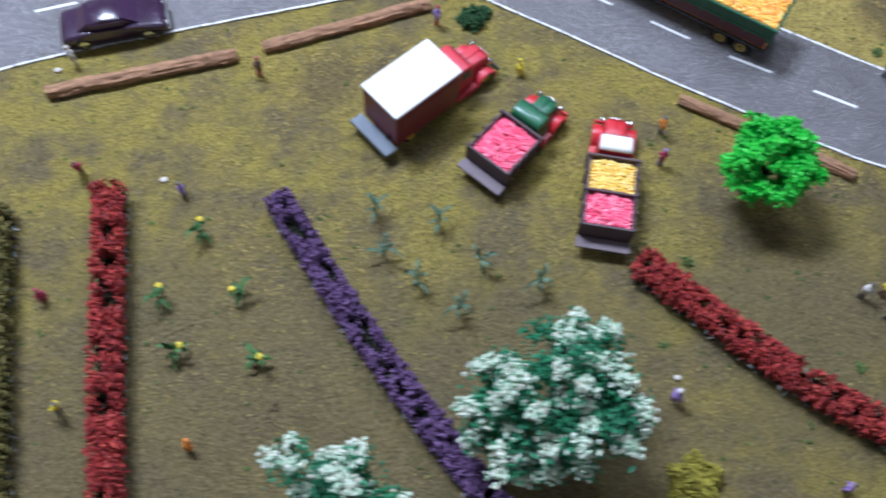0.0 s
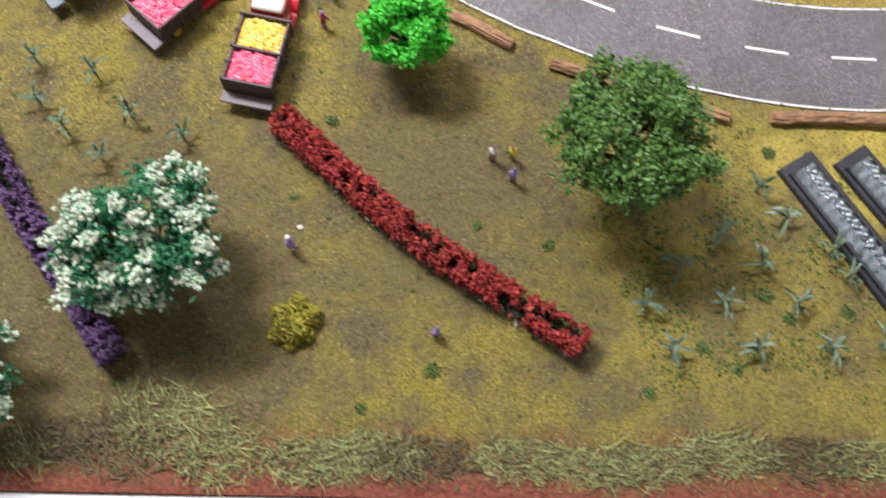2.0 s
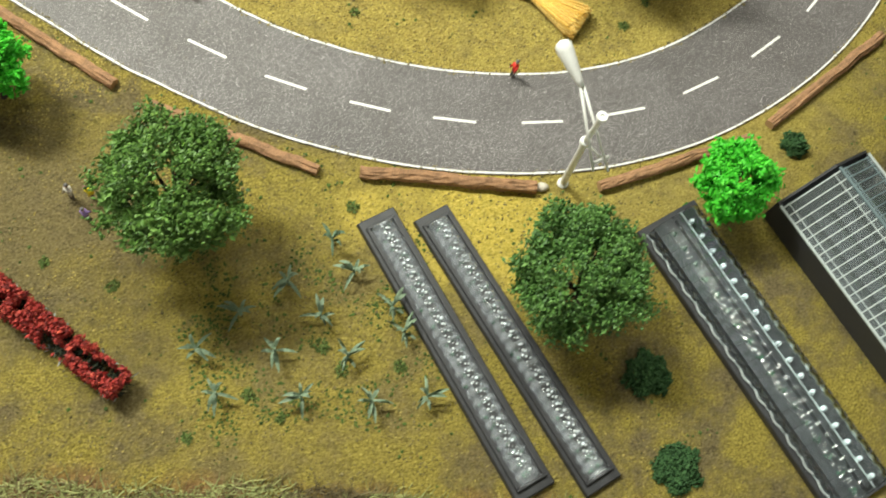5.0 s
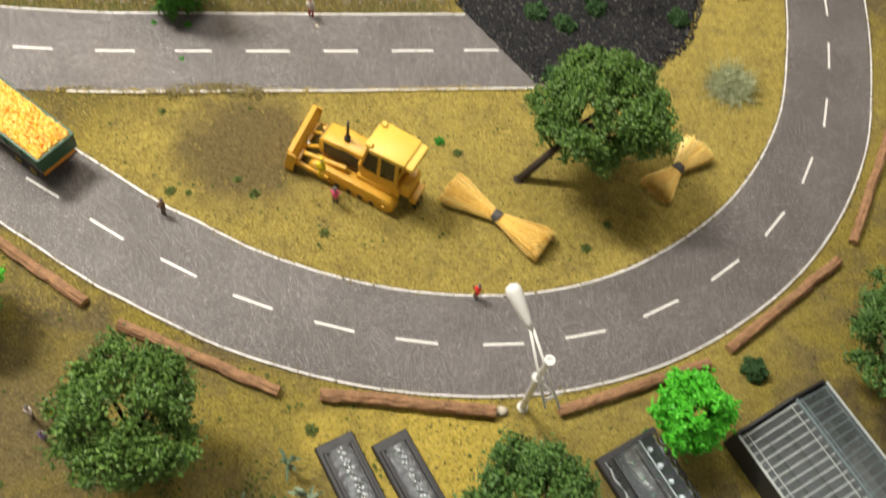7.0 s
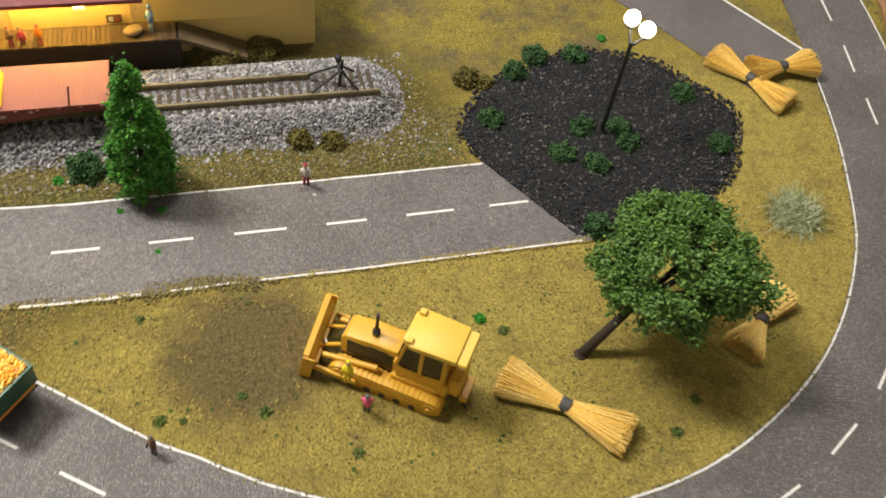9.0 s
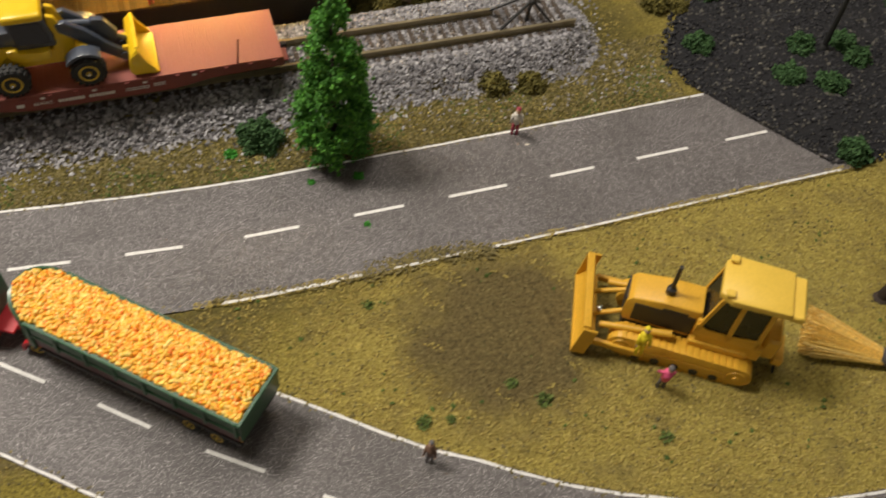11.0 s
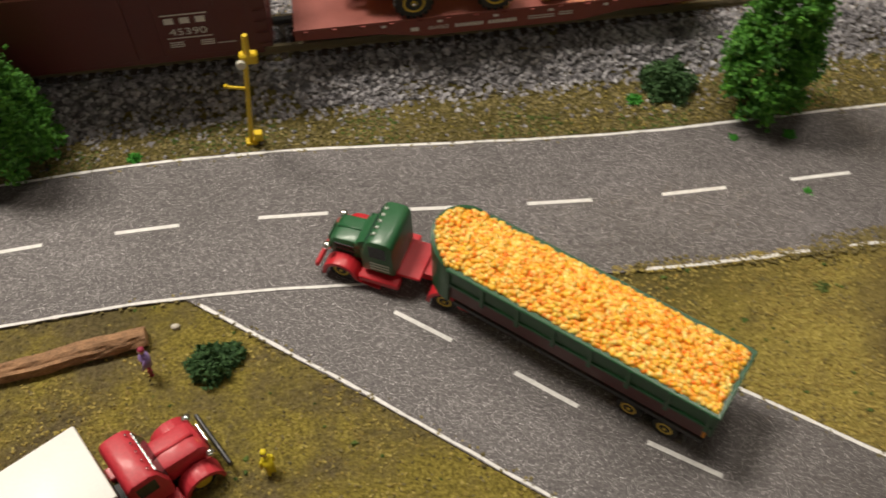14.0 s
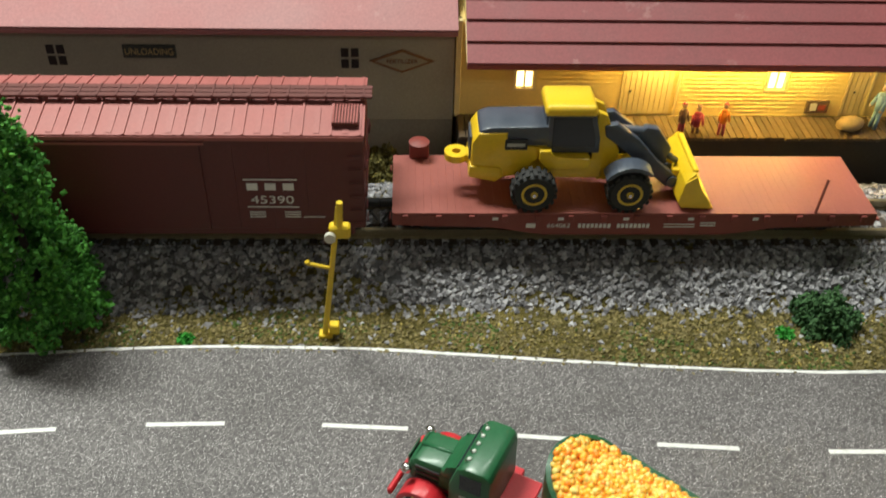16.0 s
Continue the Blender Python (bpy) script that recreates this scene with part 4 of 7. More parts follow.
def stake_truck(name, m, label, x0, x1, cab_mat, fend_mat, roof_mat, hoodlen, loads, seed):
    t = thing(name, m, label, "truck")
    rng = random.Random(seed)
    part("chassis", B(x0, x1 + 30, -5, 5, 4.5, 8), CHASSIS, t)
    part("bed_floor", B(x0, x1, -14, 14, 8, 10), WOODBED, t)
    for s in (-1, 1):
        y0, y1 = (13.0, 14.2) if s > 0 else (-14.2, -13.0)
        for k in range(3):
            part("side_slat", B(x0, x1, y0, y1, 10.4 + 4.0 * k, 13.7 + 4.0 * k, bevel=0.15), WOODBED, t)
        n = 5
        for k in range(n):
            cx = x0 + 0.8 + (x1 - x0 - 1.6) * k / (n - 1)
            part("stake", B(cx - 0.8, cx + 0.8, y1 - 0.1 if s > 0 else y0 - 0.8, y1 + 0.8 if s > 0 else y0 + 0.1, 9, 23.2, bevel=0.1), WOODBED, t)
        wheel(t, x0 + 11, s * 10.2, 5.0, 5.0, s)
    part("headboard", B(x1 - 1.0, x1 + 0.2, -14.2, 14.2, 10, 23), WOODBED, t)
    part("tailboard", B(x0 - 0.2, x0 + 1.0, -14.2, 14.2, 10, 22.4), WOODBED, t)
    part("tail_lift", B(x0 - 7.5, x0 - 0.6, -15, 15, 8.0, 9.5, bevel=0.3), paint("mauve_grey_plate", (0.17, 0.13, 0.14), 0.55), t)
    for a, b, mt, nm in loads:
        part("load_base", B(a, b, -12.8, 12.8, 10, 18.5), mt, t)
        heap(t, nm, a + 1.2, b - 1.2, 12.0, 18.8, 0.95, mt, int((b - a) * 16), rng, "rod", 1.6)
    if len(loads) > 1:
        c = loads[0][1]
        part("divider", B(c - 0.1, c + 1.1, -14, 14, 10, 22.6), WOODBED, t)
    old_cab(t, x1 + 1.4, hoodlen, cab_mat, cab_mat if cab_mat is GREEN else fend_mat, fend_mat, roof_mat, width=20.0, top=26.5)
    return t


LETTER = paint("pale_lettering", (0.62, 0.66, 0.60), 0.5, var=0.1)


def semi_truck():
    tr = thing("grain_trailer", place(247.5, 279, 1.2, 137.7), "green trailer heaped with small orange beads on the road", "trailer")
    rng = random.Random(4)
    part("chassis", B(-54, 44, -5, 5, 7, 10), CHASSIS, tr)
    part("floor", B(-55, 46, -14, 14, 10, 12), CHASSIS, tr)
    # red skirt, its colour darkened for the shade below the green sides
    red = paint("shaded_red_under_side", (0.085, 0.014, 0.014), 0.4, var=0.15)
    for s in (-1, 1):
        y0, y1 = (13.2, 14.6) if s > 0 else (-14.6, -13.2)
        part("side_wall", B(-56, 48, y0, y1, 23.5, 31.5, bevel=0.3), DKGREEN, tr)
        part("skirt", B(-54, 48, y0 - 0.8 * s + 0.3, y1 - 0.8 * s - 0.3, 13, 22), red, tr)
        part("top_rail", B(-56, 48, y0 - 0.3, y1 + 0.7, 30.6, 32.4, bevel=0.3) if s > 0 else B(-56, 48, y0 - 0.7, y1 + 0.3, 30.6, 32.4, bevel=0.3), DKGREEN, tr)
        part("low_rail", B(-56, 48, y0 - (0.6 if s < 0 else 0), y1 + (0.6 if s > 0 else 0), 22.6, 24.0, bevel=0.2), DKGREEN, tr)
        for k in range(8):
            cx = -54.5 + 102 * k / 7
            part("side_post", B(cx - 0.8, cx + 0.8, y0 - (0.9 if s < 0 else 0), y1 + (0.9 if s > 0 else 0), 20.5, 32.0, bevel=0.15), DKGREEN, tr)
    part("tailgate", B(-57, -55.6, -14.6, 14.6, 17.5, 31.8, bevel=0.3), DKGREEN, tr)
    part("tail_lip", B(-57.4, -55.4, -15.2, 15.2, 30.6, 32.2, bevel=0.3), DKGREEN, tr)
    # rounded raised nose
    bm = bmesh.new()
    n, rows = 18, []
    for i in range(n + 1):
        a = -math.pi / 2 + math.pi * i / n
        c, s = math.cos(a), math.sin(a)
        rise = 6.0 * c ** 0.8
        px, py = 48 + 14.0 * c, 14.6 * s
        qx, qy = 48 + 12.5 * c, 13.1 * s
        rows.append([bm.verts.new(p) for p in ((px, py, 11), (px, py, 31.5 + rise), (qx, qy, 31.5 + rise), (qx, qy, 11))])
    for a, b in zip(rows, rows[1:]):
        for i in range(4):
            bm.faces.new((a[i], b[i], b[(i + 1) % 4], a[(i + 1) % 4]))
    bm.faces.new(rows[0]), bm.faces.new(rows[-1][::-1])
    part("nose_board", bm, DKGREEN, tr, smooth=2)
    part("bead_bed", B(-55, 52, -12.9, 12.9, 12, 30.4), paint("orange_bed", (0.95, 0.36, 0.03), 0.5), tr)
    heap(tr, "bead_underlay", -55.2, 59.6, 13.2, 31.2, 1.25, BEADS, 3000, rng, "bead", 3.2)
    heap(tr, "bead_load", -55.2, 60.0, 13.2, 32.4, 1.15, BEADS, 3400, rng, "bead", 3.4, "bright orange and yellow beads")
    for x in (-42, -28):
        for s in (-1, 1):
            wheel(tr, x, s * 11.2, 5.0, 4.4, s)
    for s in (-1, 1):
        part("mudflap", B(-50, -49.4, s * 11 - 2.4, s * 11 + 2.4, 2, 10), CHASSIS, tr)
    cab = thing("truck_tractor", place(179.5, 329.5, 1.2, 152), "green and red vintage truck tractor pulling the bead trailer", "truck")
    part("chassis", B(-40, 14, -4.5, 4.5, 5, 8.5), RED, cab)
    for s in (-1, 1):
        wheel(cab, -31, s * 9.5, 5.0, 5.0, s)
        fender(cab, -31, s * 9.5, 7.2, 6.0, RED)
    part("deck", B(-20, -9, -9, 9, 8.5, 10, bevel=0.3), RED, cab)
    old_cab(cab, -10.5, 15.5, GREEN, GREEN, RED, width=21.5, top=28.8, z0=7.0, cl=14.0)
    part("cowl", P([(1.5, 16), (7.5, 16), (7.5, 19.2), (4.8, 20.4), (1.5, 24.6)], -7.6, 7.6, bevel=1.2), GREEN, cab, smooth=2)
    for s in (-1, 1):
        for k in range(3):
            part("louvre", B(8, 16, s * 6.85 - 0.2, s * 6.85 + 0.2, 10.5 + k * 2.2, 11.6 + k * 2.2), CHASSIS, cab)
        for k in range(3):
            part("door_lettering", B(-8.5, -0.5, s * 10.85 - 0.1, s * 10.85 + 0.1, 11.5 + k * 1.7, 12.2 + k * 1.7), LETTER, cab)
    for k in range(5):
        part("roof_lamp", ball(bmesh.new(), (-1.4, -6.4 + 3.2 * k, 28.0), 0.8, 1), LETTER, cab, smooth=1)
    return tr


def parked_car():
    t = thing("saloon_car", place(-104, 320, 1.2, 3), "dark purple-black saloon car standing on the road", "car")
    body = paint("purple_black_body", (0.035, 0.016, 0.04), 0.2, var=0.2, coat=0.6)
    low = [(-31, 5), (-31.5, 9), (-29, 12.5), (-12, 14), (14, 13.5), (29, 11.5), (31.5, 8), (31, 4.5), (-10, 3.5)]
    part("body", P(low, -11.5, 11.5, bevel=2.2), body, t, smooth=2)
    top = [(-20, 12.5), (-13, 19.5), (-4, 21.2), (5, 20.6), (14, 13.2)]
    part("cabin", P(top, -9.6, 9.6, bevel=2.4), body, t, smooth=2)
    gl = paint("purple_glass", (0.05, 0.025, 0.06), 0.08, var=0.1)
    part("windscreen", P([(6.2, 20.3), (15.4, 13.4), (14.6, 13.0), (5.2, 19.6)], -8.2, 8.2), gl, t)
    part("rear_window", P([(-14, 19.3), (-21, 12.9), (-20, 12.4), (-13, 18.4)], -8.2, 8.2), gl, t)
    for s in (-1, 1):
        part("side_window", B(-13, 7, s * 9.6 - 0.3, s * 9.6 + 0.3, 14.2, 18.6, bevel=0.2), gl, t)
        part("sill", B(-28, 28, s * 11.4 - 0.6, s * 11.4 + 0.6, 3.4, 5.0, bevel=0.3), CHASSIS, t)
        part("headlamp", ball(bmesh.new(), (30.4, s * 7.6, 9.3), 1.5, 2, (0.7, 1.2, 0.8)), CHROME, t, smooth=1)
        for x in (-19, 19):
            wheel(t, x, s * 9.8, 5.0, 3.4, s, CHROME)
    part("bumper", B(30.5, 32.6, -10.5, 10.5, 4.6, 6.6, bevel=0.6), CHROME, t, smooth=2)
    part("bumper", B(-32.8, -30.7, -10.5, 10.5, 4.6, 6.6, bevel=0.6), CHROME, t, smooth=2)


box_truck()
stake_truck("stake_truck", place(109, 190, 0.2, 39), "green and red stake truck loaded with pink sprinkles", -16, 15, GREEN, RED, None, 13.5, [(-15, 14, PINK, "sprinkle_load")], 2)
stake_truck("stake_truck", place(159.5, 149, 0.2, 70), "red truck with white cab roof carrying pink and yellow sprinkles", -22.5, 22, RED, RED, ROOFWHITE, 14.5,
            [(-21.4, -1, PINK, "sprinkle_load"), (0, 21, GOLD, "sprinkle_load")], 3)
semi_truck()
parked_car()

# ---- bulldozer ----
CAT = paint("yellow_plant_paint", (0.70, 0.385, 0.035), 0.42, var=0.14, coat=0.1, wear=(0.52, 0.30, 0.06))
CATLIGHT = paint("pale_yellow_roof", (0.78, 0.52, 0.08), 0.4, var=0.08)


def bulldozer():
    t = thing("bulldozer", place(486, 236.5, 0, 146.3) @ Matrix.Scale(0.955, 4), "yellow crawler bulldozer with raised blade on golden grass", "bulldozer")
    for s in (-1, 1):
        y0, y1 = (9.0, 18.0) if s > 0 else (-18.0, -9.0)
        prof = [(34.5 - 7.6 + 7.6 * math.cos(a), 8.1 + 7.6 * math.sin(a)) for a in np.linspace(-math.pi / 2, math.pi / 2, 8)]
        prof += [(-29 + 7.2 * math.cos(a), 7.7 + 7.2 * math.sin(a)) for a in np.linspace(math.pi / 2, 3 * math.pi / 2, 8)]
        tr = part("track", P(prof, y0, y1, bevel=0.3), CAT, t, smooth=2)
        c = (y0 + y1) / 2
        pts = [(x, 15.5 - 0.026 * (30 - x) * 0.5) for x in np.arange(-27, 29, 3.2)] + [(x, 0.4) for x in np.arange(-26, 28, 3.2)]
        for x, z in pts:
            part("shoe", B(x - 1.1, x + 1.1, y0 - 0.4, y1 + 0.4, z - 0.5, z + 0.6, bevel=0.15), CAT, tr)
        part("roller_frame", B(-24, 24, y0 - 0.5 if s < 0 else y1 - 0.2, y0 + 0.2 if s < 0 else y1 + 0.5, 4.4, 9.0, bevel=0.5), CAT, t)
        o = y1 if s > 0 else y0
        for cx, cz, cr in ((27, 8.1, 5.4), (-29, 7.7, 5.2)):
            hub = part("sprocket", R((cx, o - 0.3 * s, cz), (cx, o + 0.7 * s, cz), cr, cr * 0.92, 18), CAT, t, smooth=2)
            part("hub", R((cx, o, cz), (cx, o + 1.5 * s, cz), 1.8, 1.5, 12), CAT, hub, smooth=2)
        for k in range(5):
            part("road_wheel", R((-19 + 9.5 * k, o, 3.6), (-19 + 9.5 * k, o + 0.9 * s, 3.6), 2.2, n=12), CHASSIS, t)
        part("push_arm", B(16, 46, s * 19.2 - 1.2, s * 19.2 + 1.2, 5.5, 9.5, bevel=0.5), CAT, t, smooth=2)
        part("tilt_ram", R((6, s * 12, 20), (40, s * 13, 14), 1.9, 1.6, 10), CAT, t, smooth=2)
        part("lift_ram", R((26, s * 6, 24), (45, s * 7, 12), 1.2), CAT, t)
    part("belly", B(-32, 30, -8.2, 8.2, 5, 17), CHASSIS, t)
    part("engine_hood", P([(-4, 15), (30, 15), (31.5, 19), (31.5, 31), (28.5, 35.0), (14, 36.6), (-4, 37.5)], -8, 8, bevel=1.2), CAT, t, smooth=2)
    part("side_door", B(2, 26, -8.4, -7.9, 18, 31, bevel=0.2), CAT, t)
    part("side_door", B(2, 26, 7.9, 8.4, 18, 31, bevel=0.2), CAT, t)
    # black plates on the hood sides paint in the dark of the gaps
    part("engine_gap_shade", B(-2, 27, 8.3, 8.8, 19, 32, bevel=0.2), CHASSIS, t)
    part("engine_gap_shade", B(-2, 27, -8.8, -8.3, 19, 32, bevel=0.2), CHASSIS, t)
    part("grille", B(30.8, 31.6, -7, 7, 18, 32), CHASSIS, t)
    part("exhaust", lathe(bmesh.new(), [(2.4, 35), (2.4, 40), (1.2, 41), (0.9, 56), (1.1, 57)], 12, Matrix.Translation((12.6, 0.6, 0))), CHASSIS, t, smooth=2)
    part("cab_base", B(-36, -4, -11, 11, 15, 25, bevel=0.8), CAT, t, smooth=2)
    part("fender_deck", B(-30, -2, -12.2, 12.2, 15.5, 19.5, bevel=0.6), CAT, t, smooth=2)
    part("cab_glass", P([(-32, 25), (-3.5, 25), (-3.5, 30), (-9, 54.6), (-32, 54.6)], -10.4, 10.4), paint("dark_cab_glazing", (0.006, 0.007, 0.008), 0.25, var=0.1), t)
    for s in (-1, 1):
        for x in (-32, -18.5):
            part("cab_pillar", B(x - 1.2, x + 1.2, s * 10.4 - 0.9, s * 10.4 + 0.9, 25, 55, bevel=0.3), CAT, t)
        part("cab_pillar", P([(-4.4, 27), (-2.6, 27), (-8.0, 55), (-10.0, 55)], s * 10.4 - 0.9, s * 10.4 + 0.9, bevel=0.3), CAT, t)
        part("cab_sill", P([(-33, 24), (-2.5, 24), (-2.5, 33), (-8, 29.5), (-18, 29.0), (-33, 31)], s * 10.6 - 0.7, s * 10.6 + 0.7, bevel=0.3), CAT, t, smooth=2)
    part("dash_panel", B(-5.2, -2.6, -10, 10, 25, 34, bevel=0.5), CAT, t, smooth=2)
    part("cab_back", B(-33.4, -31.8, -10.4, 10.4, 25, 38, bevel=0.4), CAT, t)
    part("roof", P([(-38, -12.6), (-12, -13.4), (-6.5, -9.5), (-6.0, 9.5), (-12, 13.4), (-38, 12.6)], 54.5, 58.6, bevel=0.9, axis="z"), CATLIGHT, t, smooth=2)
    part("roof_visor", B(-44, -37.5, -12, 12, 53.0, 57, bevel=0.8), CATLIGHT, t, smooth=2)
    for s in (-1, 1):
        part("roof_lug", B(-12, -8, s * 10 - 2, s * 10 + 2, 58.6, 60.6, bevel=0.5), CATLIGHT, t)
    part("fuel_tank", B(-43, -35, -9, 9, 16, 31, bevel=1.5), CAT, t, smooth=2)
    part("ripper_beam", B(-48, -43, -8, 8, 12, 17, bevel=0.5), CAT, t)
    for y in (-5, 0, 5):
        part("ripper_tooth", P([(-46, 13), (-44, 13), (-47, 1.5), (-48, 2.5)], y - 0.8, y + 0.8), CHASSIS, t)
    # curved blade, leaning back
    bm = bmesh.new()
    n, rows = 8, []
    for i in range(n + 1):
        z = 1 + 20 * i / n
        cx = 4.0 * ((z - 11) / 10) ** 2
        rows.append([bm.verts.new((cx + 1.2, -23, z)), bm.verts.new((cx + 1.2, 23, z)), bm.verts.new((cx - 1.2, 23, z)), bm.verts.new((cx - 1.2, -23, z))])
    for a, b in zip(rows, rows[1:]):
        for i in range(4):
            bm.faces.new((a[i], a[(i + 1) % 4], b[(i + 1) % 4], b[i]))
    bm.faces.new(rows[0][::-1]), bm.faces.new(rows[-1])
    b = part("blade", bm, CAT, t, smooth=2, m=place(48.0, 1.5, 1.5, 8, 0, -9))
    part("cutting_edge", B(3.0, 5.4, -23.4, 23.4, -0.6, 1.6, bevel=0.2), CAT, b)
    part("top_lip", B(2.2, 6.0, -22, 22, 20.4, 22.2, bevel=0.4), CAT, b)
    for s in (-1, 1):
        part("end_plate", B(-1.5, 5.5, s * 23 - 0.6, s * 23 + 0.6, 0.5, 21, bevel=0.2), CAT, b)
    part("back_rib", B(-3.4, -0.6, -18, 18, 8, 10.5, bevel=0.3), CAT, b)
    part("ram_pin", ball(bmesh.new(), (-3.6, 5, 15), 2.0, 2), CHROME, b, smooth=1)
    part("decal", B(2, 14, 8.5, 8.72, 31.5, 33.8), BLACK, t)


bulldozer()

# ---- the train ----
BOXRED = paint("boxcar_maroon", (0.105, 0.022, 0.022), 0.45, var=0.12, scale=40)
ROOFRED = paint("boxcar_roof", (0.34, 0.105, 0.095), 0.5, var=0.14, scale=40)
DECK = paint("oxide_red_deck", (0.26, 0.075, 0.060), 0.5, var=0.12, scale=40)
SIDE = paint("oxide_red_sill", (0.20, 0.04, 0.032), 0.5, var=0.12, scale=40)


def truck_set(parent, x, yc=454):
    for y in (yc - 10.8, yc + 10.8):
        part("side_frame", B(x - 13, x + 13, y - 0.8, y + 0.8, 21.5, 25, bevel=0.4), CHASSIS, parent)
    for dx in (-9, 9):
        for s in (-1, 1):
            part("rail_wheel", R((x + dx, yc + s * 9.0, 25), (x + dx, yc + s * 10.6, 25), 5.0, n=18), CHASSIS, parent)
        part("axle", R((x + dx, yc - 9, 25), (x + dx, yc + 9, 25), 0.9), CHASSIS, parent)


def coupler(parent, x, s):
    part("coupler", B(min(x, x + 5 * s), max(x, x + 5 * s), 452.6, 455.4, 24, 27, bevel=0.4), CHASSIS, parent)
    part("air_hose", R((x + 1 * s, 448, 26), (x + 4 * s, 447, 22), 0.5), CHASSIS, parent)


def boxcar():
    t = thing("boxcar", place(0, 0, 0), "dark maroon freight boxcar with ribbed roof on the track", "boxcar")
    x0, x1, y0, y1 = -36, 144, 434, 474
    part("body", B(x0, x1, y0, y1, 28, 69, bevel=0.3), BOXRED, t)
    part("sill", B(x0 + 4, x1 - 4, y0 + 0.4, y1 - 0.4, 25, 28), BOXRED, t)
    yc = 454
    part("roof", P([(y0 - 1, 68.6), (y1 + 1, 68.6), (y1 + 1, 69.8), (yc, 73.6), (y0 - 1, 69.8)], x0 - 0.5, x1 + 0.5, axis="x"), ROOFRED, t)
    for k in range(18):
        x = x0 + 4 + k * 10.3
        for s in (-1, 1):
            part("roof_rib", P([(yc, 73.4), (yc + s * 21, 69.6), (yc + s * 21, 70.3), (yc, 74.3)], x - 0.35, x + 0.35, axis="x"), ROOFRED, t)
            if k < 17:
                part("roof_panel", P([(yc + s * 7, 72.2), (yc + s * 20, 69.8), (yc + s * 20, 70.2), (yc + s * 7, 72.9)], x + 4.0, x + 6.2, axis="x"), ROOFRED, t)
    walk_mat = paint("running_board_brown", (0.12, 0.035, 0.03), 0.7)
    for k in range(3):
        part("running_board", B(x0 - 3, x1 + 3, yc - 4.3 + 3 * k, yc - 1.8 + 3 * k, 74.8, 75.8, bevel=0.1), walk_mat, t)
    for k in range(27):
        x = x0 + 3 + k * 6.8
        part("board_cleat", B(x - 0.3, x + 0.3, yc - 4.2, yc + 4.2, 73.6, 76.1), walk_mat, t)
    hatch = part("roof_platform", B(x1 - 11, x1 - 1.5, 436.5, 449, 71.5, 72.8), walk_mat, t)
    for k in range(9):
        part("platform_slat", B(x1 - 10.8 + k * 1.05, x1 - 10.3 + k * 1.05, 436.2, 449.3, 72.8, 73.4), ROOFRED, hatch)
    part("eave_rail", B(x0, x1, y0 - 1.4, y0 - 0.8, 67.6, 69.2), ROOFRED, t)
    part("door_track", B(x0 + 30, 88, y0 - 1.5, y0 - 0.3, 65.8, 66.8), ROOFRED, t)
    part("door", B(x0 + 44, 86, y0 - 0.9, y0 + 0.2, 28, 66, bevel=0.2), BOXRED, t)
    for k in range(14):
        x = x0 + 4 + k * 12.9
        part("panel_seam", B(x - 0.25, x + 0.25, y0 - 0.25, y0 + 0.1, 28, 68), BOXRED, t)
    for k in range(6):
        part("rung", R((x1 - 5.4, y0 - 0.8, 31 + 6 * k), (x1 - 1, y0 - 0.8, 31 + 6 * k), 0.28), BOXRED, t)
        part("rung", R((x1 + 0.8, y0 + 1, 31 + 6 * k), (x1 + 0.8, y0 + 6, 31 + 6 * k), 0.28), BOXRED, t)
    part("brake_wheel", lathe(bmesh.new(), [(2.8, 0), (2.8, 0.6), (2.2, 0.6), (0.4, 0.9)], 16, Matrix.Translation((x1 + 1.4, 449, 64)) @ Matrix.Rotation(radians(90), 4, "Y")), BOXRED, t)
    part("end_rib", B(x1 - 0.2, x1 + 0.6, y0 + 3, y1 - 3, 40, 42, bevel=0.2), BOXRED, t)
    part("end_rib", B(x1 - 0.2, x1 + 0.6, y0 + 3, y1 - 3, 52, 54, bevel=0.2), BOXRED, t)
    # white stencils: owner's mark as plain blocks, then its number
    part("stencil_line", B(100, 119.5, y0 - 0.42, y0 - 0.3, 50.2, 50.8), WHITE, t)
    part("stencil_line", B(100.5, 119.5, y0 - 0.42, y0 - 0.3, 38.0, 38.5), WHITE, t)
    for k in range(3):
        part("mark_block", B(101 + 6.6 * k, 105 + 6.6 * k, y0 - 0.42, y0 - 0.3, 45.8, 48.9), WHITE, t)
    words("45390", 5.0, WHITE, t, pose(110 * MM, (y0 - 0.35) * MM, 41.3 * MM, 90, 0, 0), squash=1.28, depth=0.06)
    for k in range(3):
        part("stencil_row", B(101, 107, y0 - 0.42, y0 - 0.3, 35.6 - 1.1 * k, 36.1 - 1.1 * k), WHITE, t)
        part("stencil_row", B(114, 120, y0 - 0.42, y0 - 0.3, 35.6 - 1.1 * k, 36.1 - 1.1 * k), WHITE, t)
    part("stencil_row", B(121, 129, y0 - 0.42, y0 - 0.3, 33.4, 33.8), WHITE, t)
    truck_set(t, 118), truck_set(t, -10)
    coupler(t, x1, 1)


